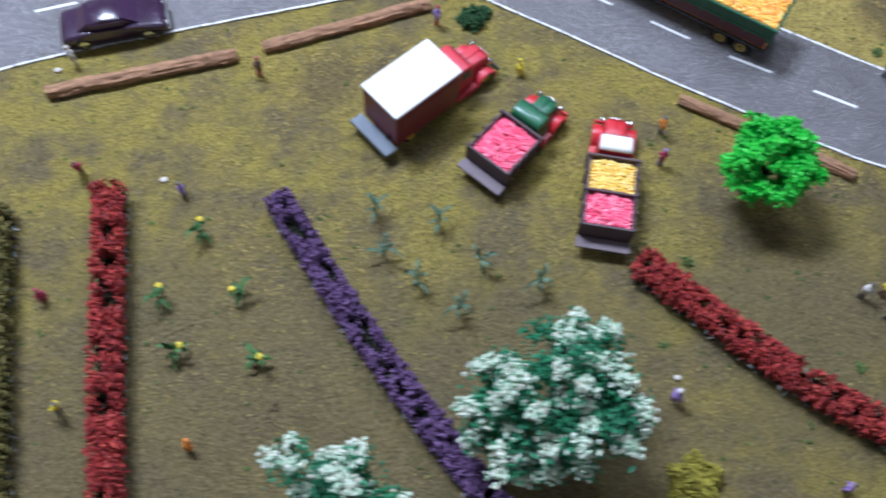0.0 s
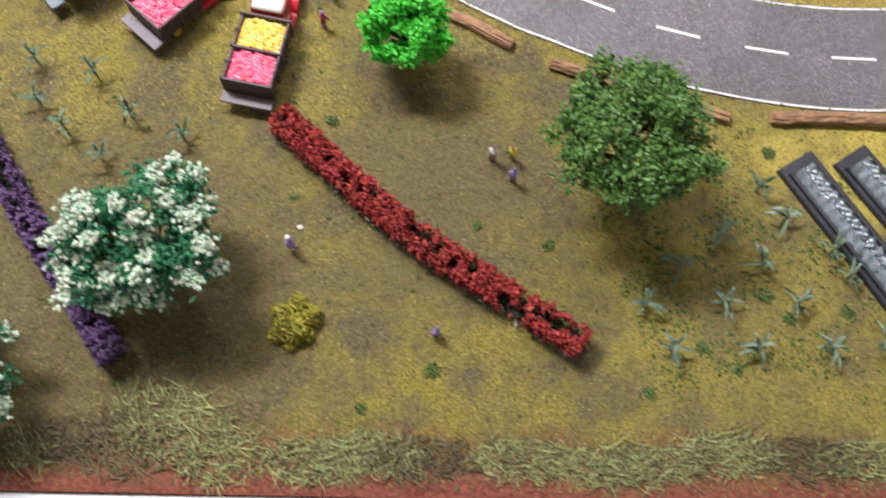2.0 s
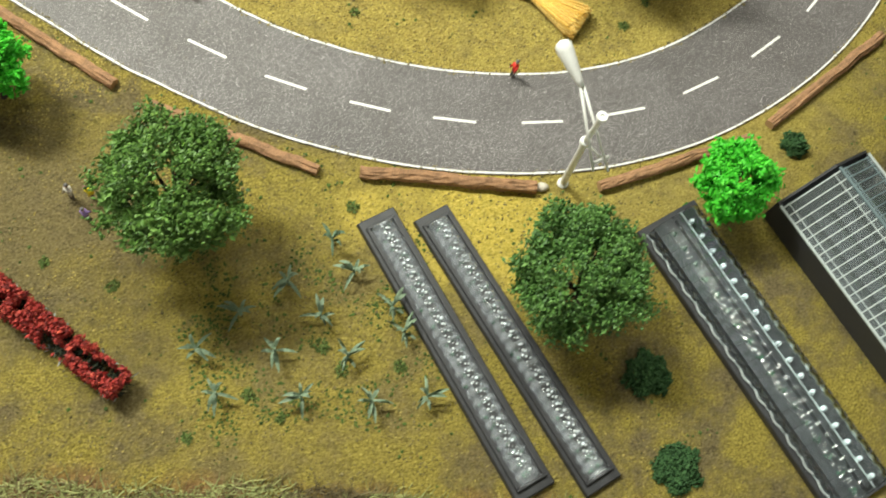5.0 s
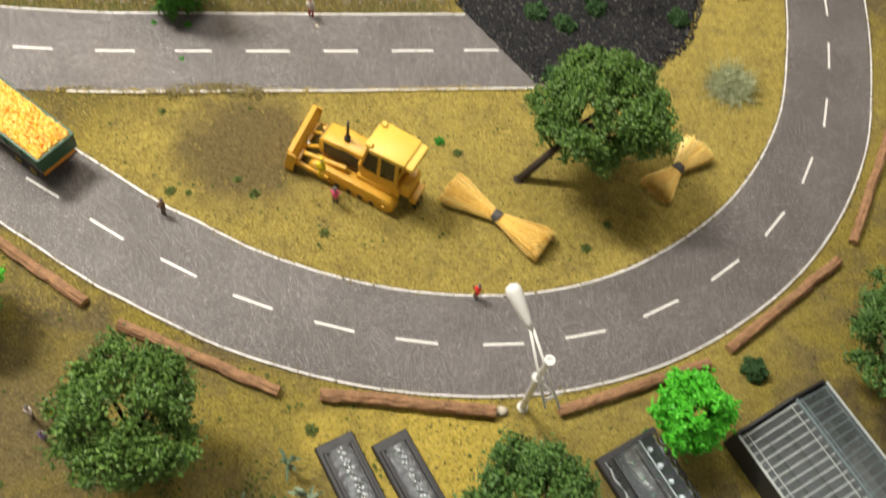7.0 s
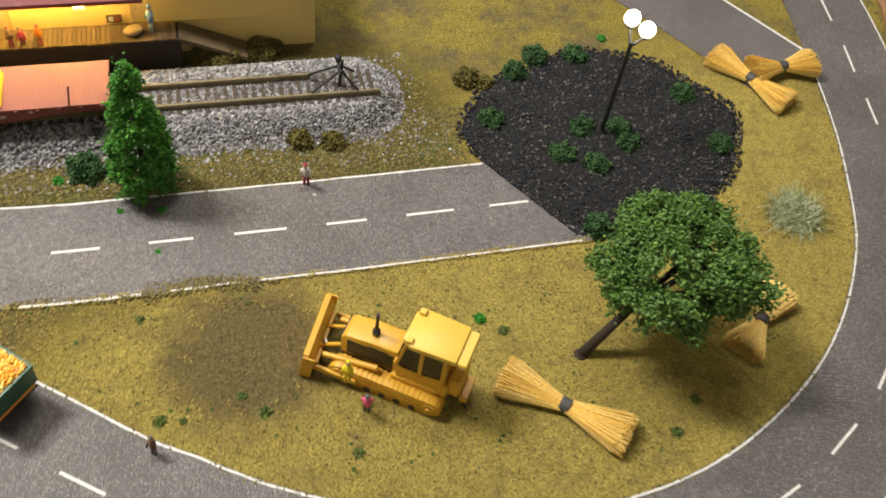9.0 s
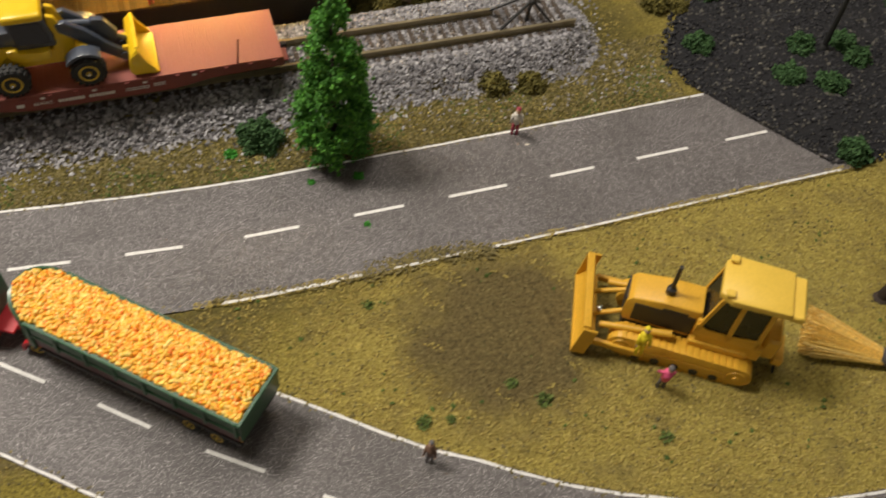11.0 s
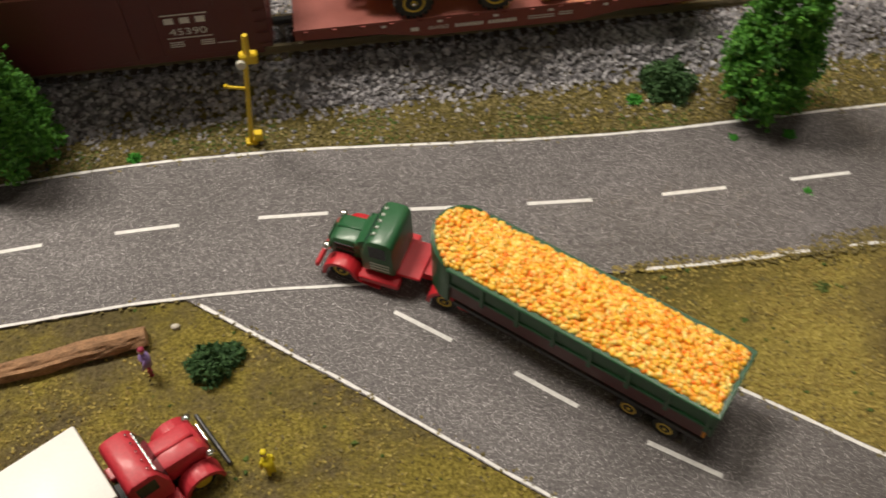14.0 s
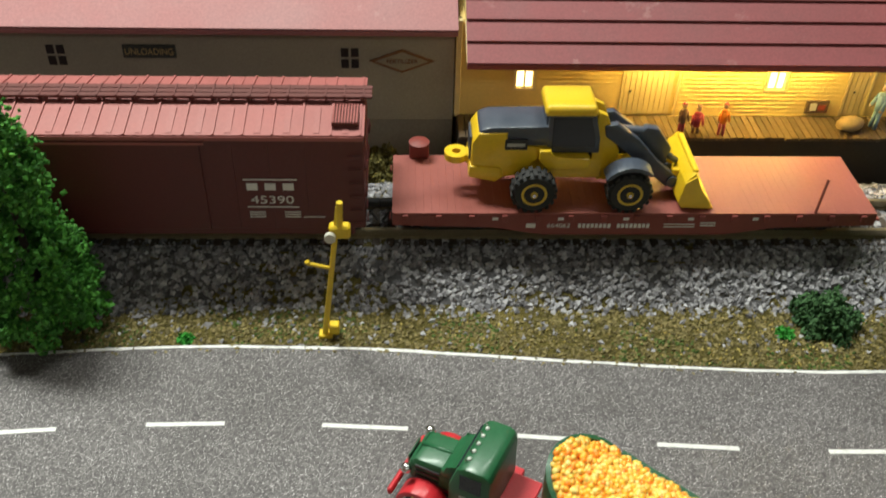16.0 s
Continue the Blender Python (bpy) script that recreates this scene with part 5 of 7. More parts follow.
def flatcar():
    t = thing("flatcar", place(0, 0, 0), "oxide-red flatcar with planked deck on the track", "flatcar")
    x0, x1, y0, y1 = 154, 340, 434, 474
    plank = None
    for k in range(62):
        m = place(x0 + 1.5 + 3 * k, 454, 33.2)
        if plank is None:
            plank = part("deck_plank", B(-1.49, 1.49, -19.8, 19.8, 0, 1.8, bevel=0.03), DECK, t, m=m)
        else:
            o = plank.copy()
            scene.collection.objects.link(o)
            o.matrix_basis = m
    part("frame", B(x0 + 1, x1 - 1, y0 + 3, y1 - 3, 29, 33.2), SIDE, t)
    for y, s in ((y0, -1), (y1, 1)):
        a, b = (y, y + 1.5) if s < 0 else (y - 1.5, y)
        part("side_sill", P([(x0, 34.2), (x1, 34.2), (x1, 29.5), (x1 - 38, 28.4), (x1 - 58, 25), (x0 + 58, 25), (x0 + 38, 28.4), (x0, 29.5)], a, b), SIDE, t)
        for k in range(15):
            cx = x0 + 5 + k * (x1 - x0 - 10) / 14
            part("stake_pocket", B(cx - 1.1, cx + 1.1, (y - 0.9) if s < 0 else y, y if s < 0 else y + 0.9, 31.6, 34.4, bevel=0.15), SIDE, t)
    for k in range(5):
        part("white_tick", B(192 + 25 * k, 194.2 + 25 * k, y0 - 0.25, y0 - 0.05, 32.0, 33.2), WHITE, t)
    words("664062", 2.9, WHITE, t, pose(217.5 * MM, (y0 - 0.12) * MM, 29.3 * MM, 90, 0, 0), squash=1.05, depth=0.05)
    part("mark_block", B(205, 208.6, y0 - 0.25, y0 - 0.05, 28.4, 30.4), WHITE, t)
    for a in [225 + 1.62 * k for k in range(8)] + [240 + 1.62 * k for k in range(8)]:
        part("mark_block", B(a, a + 1.15, y0 - 0.25, y0 - 0.05, 28.4, 30.3), WHITE, t)
    for k in range(2):
        part("stencil_row", B(258, 270, y0 - 0.25, y0 - 0.05, 28.7 + 1.2 * k, 29.1 + 1.2 * k), WHITE, t)
        part("stencil_row", B(272, 278, y0 - 0.25, y0 - 0.05, 29.3 + 1.2 * k, 29.8 + 1.2 * k), WHITE, t)
    part("stake", R((316, 434.8, 35), (318, 437, 49), 0.6), DECK, t)
    hb = part("brake_stand", B(160.5, 168.5, 471, 474.6, 35, 41.5, bevel=0.5), SIDE, t)
    part("brake_wheel", lathe(bmesh.new(), [(4.2, 0), (4.2, 0.8), (3.2, 1.1), (0.8, 1.6)], 18, Matrix.Translation((164.5, 472.5, 41.5))), SIDE, hb, smooth=2)
    for s in (-1, 1):
        part("grab_iron", R((x0 - 0.8, 454 + s * 14, 31), (x0 - 0.8, 454 + s * 18, 31), 0.3), SIDE, t)
    part("loading_plate", B(x1 - 0.6, x1 + 3, 436, 446, 30, 31, bevel=0.2), SIDE, t)
    truck_set(t, 178), truck_set(t, 316)
    coupler(t, x0, -1), coupler(t, x1, 1)


def wheel_loader():
    t = thing("wheel_loader", place(0, 0, 0), "yellow and grey toy wheel loader parked on the flatcar", "loader")
    ye = paint("bright_yellow_plastic", (0.80, 0.52, 0.015), 0.33, var=0.08, coat=0.3, scale=160)
    gy = paint("slate_grey_plastic", (0.060, 0.072, 0.098), 0.36, var=0.16, coat=0.25, scale=160)
    cabg = paint("smoked_cab_plastic", (0.022, 0.025, 0.032), 0.22, var=0.15, coat=0.2)
    yc = 451.5
    for x, y in ((207, 437.5), (243, 437.5), (207, 465.5), (243, 465.5)):
        s = -1 if y < yc else 1
        w = part("wheel", lathe(bmesh.new(), [(5.0, -3.4), (7.2, -3.4), (8.2, -2.2), (8.2, 2.2), (7.2, 3.4), (5.0, 3.4)], 24, Matrix.Rotation(radians(90), 4, "X")), TYRE, t, smooth=2, m=place(x, y, 43.6))
        for k in range(18):
            part("tread_block", B(-0.8, 0.8, -3.1, 0.4, 7.9, 8.75, bevel=0.15), TYRE, w, m=pose(0, 0, 0, 0, 20 * k, 0))
            part("tread_block", B(-0.8, 0.8, -0.4, 3.1, 7.9, 8.75, bevel=0.15), TYRE, w, m=pose(0, 0, 0, 0, 20 * k + 10, 0))
        part("rim", lathe(bmesh.new(), [(4.9, 2.8), (4.9, 3.5), (4.0, 3.6), (3.4, 2.7), (1.5, 2.6), (1.3, 3.9), (0.6, 4.1)], 18, Matrix.Rotation(radians(90 if s < 0 else -90), 4, "X")), RIM, w, smooth=2)
        part("hub_cap", R((0, s * 3.4, 0), (0, s * 4.4, 0), 0.9, 0.7, 10), CHROME, w)
        part("axle", R((0, 0, 0), (0, -s * 12, 0), 1.5), CHASSIS, w)
    # rear body: yellow flanks wrapped round a grey bonnet
    part("rear_body", P([(183.5, 47), (193, 44.5), (203, 46), (206, 53), (213, 55), (213, 58.5), (196, 59), (197, 64.6), (186, 64.2), (183.6, 60)], 443.6, 460.6, bevel=0.9), ye, t, smooth=2)
    part("engine_hood", P([(186, 63.2), (196.6, 63.6), (195.6, 58.6), (213, 58.2), (213, 67.0), (190, 66.4), (186.2, 65.0)], 444.2, 460.0, bevel=1.1), gy, t, smooth=2)
    part("counterweight", P([(182.6, 45.6), (193, 43.2), (196, 45.6), (195, 49.5), (183, 50.5)], 442.8, 461.4, bevel=0.7), ye, t, smooth=2)
    part("rear_grille", B(182.9, 183.8, 446.5, 457.5, 51, 61, bevel=0.2), gy, t)
    plate = part("name_plate", B(195.8, 204.2, 443.3, 443.9, 57.4, 61.8, bevel=0.15), BLACK, t)
    part("name_bar", B(196.6, 203.2, 443.1, 443.3, 58.9, 60.3), paint("pale_mark", (0.45, 0.45, 0.4), 0.5), plate)
    part("tow_lug", annulus(1.7, 4.6, 2.8), ye, t, smooth=2, m=place(178.4, 452, 48.6))
    part("tow_plate", B(181.6, 187, 449, 455, 47.4, 51.6, bevel=0.6), ye, t, smooth=2)
    # cab
    part("cab", P([(211.5, 55.5), (231.5, 55.5), (231.0, 62), (228.4, 72.6), (211.2, 72.6)], 444.0, 459.6, bevel=0.9), gy, t, smooth=2)
    for y0, y1 in ((443.6, 444.4), (459.2, 460.0)):
        part("side_glass", P([(213.2, 58.5), (229.4, 58.5), (229.2, 62.5), (226.8, 70.8), (213.0, 70.8)], y0, y1, bevel=0.2), cabg, t)
    part("windscreen", P([(231.5, 60), (228.8, 71.0), (228.2, 71.0), (230.8, 60)], 446, 457.6), cabg, t)
    part("rear_glass", B(210.8, 211.4, 446, 457.6, 66.5, 71.5), cabg, t)
    part("cab_roof", B(209.4, 229.2, 442.8, 460.6, 71.6, 75.8, bevel=1.5, taper=(0.7, 0.7), seg=3), ye, t, smooth=2)
    part("step", P([(208.6, 54.4), (208.6, 58.4), (213, 58.4), (214, 55.4), (227.6, 55.4), (227.6, 50.8), (214, 50.4), (210.5, 51.6)], 440.8, 446.5, bevel=0.6), ye, t, smooth=2)
    part("step", P([(208.6, 54.4), (227.6, 55.4), (227.6, 50.8), (210.5, 51.6)], 457.5, 463, bevel=0.6), ye, t, smooth=2)
    part("belly", B(203, 234, 446.5, 458, 42.5, 51.5, bevel=0.8), ye, t, smooth=2)
    part("pivot", R((230, 452, 41.5), (230, 452, 53), 3.0, n=14), CHASSIS, t)
    # front frame and lifting gear
    part("mast", P([(229.5, 46), (238.5, 45), (239.5, 55), (236.6, 62), (233.4, 70.2), (229.8, 71.8), (229.2, 60)], 446.6, 449.2, bevel=0.5), ye, t, smooth=2)
    part("mast", P([(229.5, 46), (238.5, 45), (239.5, 55), (236.6, 62), (233.4, 70.2), (229.8, 71.8), (229.2, 60)], 454.8, 457.4, bevel=0.5), ye, t, smooth=2)
    part("front_frame", B(232, 247, 447.5, 456.5, 41, 48, bevel=0.8), ye, t, smooth=2)
    for y in (438.5, 464.5):
        o, i = arch(11.2, 243, 44.0, 12)[3:11], arch(9.9, 243, 44.0, 12)[3:11][::-1]
        part("mudguard", P(o + i, y - 3.8, y + 3.8, bevel=0.3), gy, t, smooth=2)
    for y in (447.2, 456.8):
        part("lift_arm", P([(232.6, 66.2), (237.5, 67.2), (246, 60.5), (255, 50.5), (263.5, 43.8), (263, 39.6), (259.5, 39.6), (250.5, 46.5), (243, 55), (233.4, 61.6)], y - 1.5, y + 1.5, bevel=0.6), gy, t, smooth=2)
        part("arm_pin", R((261.6, y - 2.4, 42), (261.6, y + 2.4, 42), 2.3, n=14), gy, t, smooth=2)
    part("cross_tube", R((250, 446, 52.5), (250, 458, 52.5), 2.0, n=12), gy, t, smooth=2)
    part("bell_crank", P([(246.5, 59), (249.5, 63.2), (254.5, 62.2), (260.5, 53.5), (258.5, 47.5), (254, 49), (250, 55)], 450.2, 454.0, bevel=0.7), gy, t, smooth=2)
    part("tilt_ram", R((235, 452, 62), (249, 452, 60.5), 1.9, n=12), gy, t, smooth=2)
    part("ram_rod", R((238, 452, 61.8), (250, 452, 60.3), 1.0, n=10), CHROME, t, smooth=1)
    part("bucket_link", R((257, 452, 52), (263.5, 452, 47.5), 1.3, n=10), gy, t, smooth=1)
    buck = [(262.4, 38.5), (264.0, 36.2), (274.6, 35.3), (276.8, 35.4), (276.2, 36.4), (266.4, 38.0), (264.6, 40.4), (265.4, 46), (268.4, 50.2), (267.2, 51.2), (263.8, 47.2)]
    b = part("bucket", P(buck, 437, 467.5, bevel=0.25), ye, t, smooth=2)
    for y in (437.0, 467.5):
        part("bucket_side", P([(262.6, 38.5), (264.0, 36.2), (275.6, 35.6), (275.0, 38.4), (270.5, 44), (268.0, 50.4), (263.9, 47.2)], y - 0.7, y + 0.7, bevel=0.2), ye, b)
    for k in range(2):
        part("bucket_rib", B(261.0, 264.6, 446 + 9 * k, 448.4 + 9 * k, 38.5, 47, bevel=0.3), ye, b)
    part("spill_lip", B(266.6, 268.8, 439, 465.5, 50.4, 51.8, bevel=0.3), ye, b)


boxcar()
flatcar()
wheel_loader()

# ---- trees, hedges, crops ----
TRUNK = paint("dark_bark", (0.045, 0.032, 0.024), 0.9, var=0.4, bump=0.3)
OAK = spread("oak_foliage", [(0.034, 0.080, 0.012), (0.115, 0.230, 0.038), (0.064, 0.150, 0.022), (0.18, 0.320, 0.065), (0.046, 0.112, 0.016), (0.10, 0.20, 0.032)], 0.55, bump=0)
OAKDARK = spread("dark_oak_foliage", [(0.030, 0.080, 0.016), (0.095, 0.205, 0.040), (0.054, 0.135, 0.026), (0.145, 0.285, 0.062), (0.074, 0.165, 0.032)], 0.55, bump=0)
LIME = spread("lime_foliage", [(0.045, 0.36, 0.014), (0.085, 0.54, 0.026), (0.06, 0.45, 0.018), (0.13, 0.66, 0.04)], 0.6, bump=0)
CEDAR = spread("cedar_foliage", [(0.018, 0.085, 0.010), (0.070, 0.26, 0.022), (0.036, 0.155, 0.014), (0.12, 0.38, 0.035)], 0.7, bump=0)
BLOOMLEAF = spread("blossom_leaf", [(0.016, 0.11, 0.040), (0.040, 0.21, 0.085), (0.026, 0.15, 0.058)], 0.6, bump=0)
BLOOM = spread("white_blossom", [(0.46, 0.58, 0.40), (0.66, 0.72, 0.56), (0.30, 0.46, 0.28), (0.72, 0.75, 0.62), (0.64, 0.62, 0.48), (0.52, 0.64, 0.46), (0.68, 0.73, 0.58)], 0.8, bump=0)
REDLEAF = spread("red_hedge_foliage", [(0.20, 0.016, 0.014), (0.44, 0.042, 0.030), (0.30, 0.022, 0.020), (0.13, 0.012, 0.012), (0.56, 0.085, 0.05)], 0.75, bump=0)
PURPLELEAF = spread("purple_hedge_foliage", [(0.09, 0.045, 0.12), (0.18, 0.10, 0.22), (0.13, 0.065, 0.165), (0.06, 0.035, 0.08)], 0.8, bump=0)
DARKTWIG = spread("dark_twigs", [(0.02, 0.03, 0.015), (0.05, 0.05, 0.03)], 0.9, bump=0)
BUSH = spread("bush_foliage", [(0.018, 0.060, 0.016), (0.052, 0.125, 0.036), (0.032, 0.088, 0.024)], 0.8, bump=0)
OLIVEBUSH = spread("olive_bush_foliage", [(0.085, 0.075, 0.016), (0.17, 0.145, 0.03), (0.12, 0.10, 0.02)], 0.85, bump=0)
YELLOWBUSH = spread("yellow_bush_foliage", [(0.22, 0.19, 0.02), (0.38, 0.33, 0.03), (0.28, 0.25, 0.025)], 0.85, bump=0)
SILVER = spread("silver_green_leaf", [(0.16, 0.23, 0.15), (0.27, 0.36, 0.24), (0.13, 0.20, 0.11)], 0.6)
STRAW = spread("straw", [(0.84, 0.56, 0.11), (0.94, 0.70, 0.22), (0.74, 0.46, 0.08), (0.98, 0.80, 0.36), (0.88, 0.62, 0.15)], 0.7, bump=0)
MOSS = spread("pale_lichen", [(0.22, 0.24, 0.08), (0.40, 0.43, 0.17), (0.31, 0.32, 0.115), (0.17, 0.14, 0.06), (0.12, 0.08, 0.04)], 0.85, bump=0)
PALEMOSS = spread("silver_lichen", [(0.40, 0.44, 0.25), (0.62, 0.66, 0.44), (0.50, 0.53, 0.32), (0.22, 0.25, 0.10)], 0.85, bump=0)
THREAD = spread("pale_fibre", [(0.40, 0.38, 0.38), (0.25, 0.30, 0.26)], 0.8, bump=0)
OLIVEMOSS = spread("olive_lichen", [(0.10, 0.08, 0.035), (0.19, 0.15, 0.07), (0.14, 0.11, 0.05), (0.07, 0.045, 0.025)], 0.85, bump=0)


def flakes(cen, size, rng, aspect=1.7):
    """Small bent leaves, one at each centre."""
    n = len(cen)
    q = rng.normal(size=(n, 4))
    q /= np.linalg.norm(q, axis=1)[:, None]
    w, x, y, z = q.T
    rot = np.stack([1 - 2 * (y * y + z * z), 2 * (x * y - z * w), 2 * (x * z + y * w), 2 * (x * y + z * w), 1 - 2 * (x * x + z * z), 2 * (y * z - x * w),
                    2 * (x * z - y * w), 2 * (y * z + x * w), 1 - 2 * (x * x + y * y)], 1).reshape(n, 3, 3)
    base = np.array([(-aspect, 0, 0), (0, -0.8, 0.25), (aspect, 0, 0.1), (0, 0.8, 0.25), (0, 0, -0.1)])
    v = np.einsum("nij,nkj->nki", rot, np.repeat(base[None], n, 0)) * np.asarray(size)[:, None, None] + np.asarray(cen)[:, None]
    tri = np.array([(0, 1, 4), (1, 2, 4), (2, 3, 4), (3, 0, 4)])
    return v.reshape(-1, 3), (tri[None] + 5 * np.arange(n)[:, None, None]).reshape(-1, 3).tolist()


def join(*sets):
    v, f, m, base = [], [], [], 0
    for k, (a, b) in enumerate(sets):
        v.append(a)
        f += [[i + base for i in q] for q in b]
        m += [k] * len(b)
        base += len(a)
    return np.concatenate(v), f, m


def limbs(bm, foot, fork, tips, r, rng):
    rod(bm, foot, fork, r, r * 0.7, 9)
    rod(bm, Vector(foot) - Vector((0, 0, 1)), Vector(foot) + Vector((0, 0, 2.5)), r * 1.7, r, 9)
    for t in tips:
        mid = Vector(fork).lerp(Vector(t), 0.5) + Vector((rng.uniform(-2, 2), rng.uniform(-2, 2), rng.uniform(0, 3)))
        rod(bm, fork, mid, r * 0.55, r * 0.35, 6)
        rod(bm, mid, t, r * 0.35, r * 0.12, 5)


def crown_points(rng, cx, cy, cz, rx, ry, rz, clumps, per, spread_, hollow=0.55, low=-0.75, gap=None):
    """Leaf places gathered in clumps over an uneven shell, with gaps."""
    out, cent = [], []
    while len(cent) < clumps:
        d = rng.normal(size=3)
        d /= np.linalg.norm(d)
        if d[2] < low:
            continue
        if gap is not None and d @ np.array(gap[0]) > gap[1]:
            continue
        k = rng.uniform(hollow, 1.0) * (1 + 0.10 * math.sin(5 * d[0] + 3 * d[1]) + 0.06 * math.sin(9 * d[1] + 4 * d[2]))
        cent.append(np.array([cx + rx * k * d[0], cy + ry * k * d[1], cz + rz * k * d[2]]))
    for c in cent:
        p = rng.normal(size=(per, 3)) * spread_ * np.array([1, 1, 0.7])
        out.append(c + p)
    return np.concatenate(out), cent


def tree(name, x, y, crown, r, label, mat, seed, leaf=1.35, clumps=75, per=70, trunk_r=2.6, squash=0.85, spread_=3.6, nug=True, gap=None, extra=None, hollow=0.55):
    """crown: its centre in the world; the trunk leads there from (x, y)."""
    rng = np.random.default_rng(seed)
    rr = random.Random(seed)
    t = thing(name, place(x, y, 0), label, "tree")
    cx, cy, cz = crown[0] - x, crown[1] - y, crown[2]
    pts, cent = crown_points(rng, cx, cy, cz, r - 3, r - 3, (r - 3) * squash, clumps, per, spread_, hollow, gap=gap)
    pts[:, 2] = np.maximum(pts[:, 2], 3.0)
    bm = bmesh.new()
    fork = Vector((cx * 0.55, cy * 0.55, max(8, cz - r * squash * 0.75)))
    limbs(bm, (0, 0, -1), fork, [Vector(cent[k]) for k in range(0, clumps, max(1, clumps // 16))], trunk_r, rr)
    part("trunk", bm, TRUNK, t, smooth=1)
    size = rng.uniform(0.6, 1.25, len(pts)) * leaf
    half = len(pts) * 3 // 4
    a = nuggets(pts[:half], size[:half] * 0.95, rng, 0.4) if nug else flakes(pts[:half], size[:half], rng)
    b = flakes(pts[half:], size[half:] * 1.15, rng)
    v, f, m = join(a, b)
    soup(v, f, "crown", mat, t)
    if extra:
        em, share, es = extra
        outer = np.array([cx, cy, cz])
        d = np.linalg.norm((pts - outer) / np.array([r, r, r * squash]), axis=1)
        pick = np.array([c for c in cent if rng.random() < share])
        fl = np.concatenate([c + (c - outer) * 0.10 + rng.normal(size=(46, 3)) * np.array([2.2, 2.2, 1.5]) + np.array([0, 0, 1.8]) for c in pick])
        fl[:, 2] = np.maximum(fl[:, 2], 4.0)
        va, fa, ma = join(nuggets(fl, rng.uniform(0.7, 1.4, len(fl)) * es, rng, 0.3), flakes(fl[::7] + 0.5, rng.uniform(0.8, 1.3, len(fl[::7])) * es, rng, 1.1))
        soup(va, fa, "blossom", em, t, "clustered creamy white blossom")
    return t


tree("oak_tree", 348, 46, (350, 49, 62), 42, "round dark-green broadleaf tree beside the roadside logs", OAK, 11, clumps=170, per=92, spread_=3.1, leaf=1.12, hollow=0.62, gap=((-0.12, -0.30, 0.95), 0.955))
tree("oak_tree", 570, -20, (565, -13, 52), 39, "bushy dark-green tree beside the black cold frames", OAKDARK, 12, clumps=170, per=92, spread_=3.1, leaf=1.12, hollow=0.62)
tree("oak_tree", 824, 72, (824, 76, 54), 45, "dark-green broadleaf tree beyond the glasshouse", OAKDARK, 13, clumps=160, per=92, spread_=3.1, leaf=1.12, hollow=0.62)
tree("lime_tree", 245, 141, (245, 144, 40), 26, "small bright lime-green tree on the grass", LIME, 14, gap=((-0.1, -0.25, 0.96), 0.955), leaf=1.45, clumps=105, per=56, squash=0.95, spread_=2.3, trunk_r=1.8)
tree("lime_tree", 674, 36, (672, 41, 38), 26, "small bright lime-green tree between cold frame and glasshouse", LIME, 15, gap=((-0.1, -0.25, 0.96), 0.955), leaf=1.45, clumps=105, per=56, squash=0.95, spread_=2.3, trunk_r=1.8)
tree("leaning_tree", 598, 231, (648, 244, 66), 48, "dark-green tree leaning over the golden grass", OAK, 16, trunk_r=3.4, squash=0.72, clumps=260, per=92, spread_=3.1, leaf=1.12, hollow=0.62)
tree("blossom_tree", 97, 24, (97, 36, 48), 44, "green tree covered with creamy white blossom", BLOOMLEAF, 17, clumps=130, per=55, spread_=3.4, extra=(BLOOM, 0.66, 1.2), gap=((-0.2, 0.9, 0.35), 0.86), squash=0.8)
tree("blossom_tree", -14, -16, (-13, -11, 42), 44, "green tree covered with creamy white blossom", BLOOMLEAF, 18, clumps=120, per=52, spread_=3.4, extra=(BLOOM, 0.66, 1.2), gap=((0.4, 0.6, 0.5), 0.9), squash=0.8)


def conifer(x, y, h, r, seed, label):
    rng = np.random.default_rng(seed)
    t = thing("cedar_tree", place(x, y, 0), label, "tree")
    part("trunk", R((0, 0, -1), (0, 0, h * 0.85), 2.2, 0.6), TRUNK, t, smooth=1)
    pts = []
    for k in range(230):
        z = h * (0.06 + 0.93 * (1 - math.sqrt(rng.random())) ** 0.85)
        rad = r * (1 - ((z / h) ** 1.7)) ** 0.75 * rng.uniform(0.62, 1.06)
        a = rng.uniform(0, 2 * np.pi)
        pts.append(np.array([rad * np.cos(a), rad * np.sin(a), z]) + rng.normal(size=(44, 3)) * np.array([2.0, 2.0, 1.8]))
    pts = np.concatenate(pts)
    pts[:, 2] = np.maximum(pts[:, 2], 1.5)
    n = len(pts) * 4 // 5
    v, f, m = join(nuggets(pts[:n], rng.uniform(0.6, 1.35, n), rng, 0.4), flakes(pts[n:], rng.uniform(0.7, 1.2, len(pts) - n), rng))
    soup(v, f, "crown", CEDAR, t)


conifer(357, 392, 106, 19, 21, "pointed green cedar tree by the road edge")
conifer(27, 409, 104, 19, 22, "pointed green cedar tree by the boxcar")


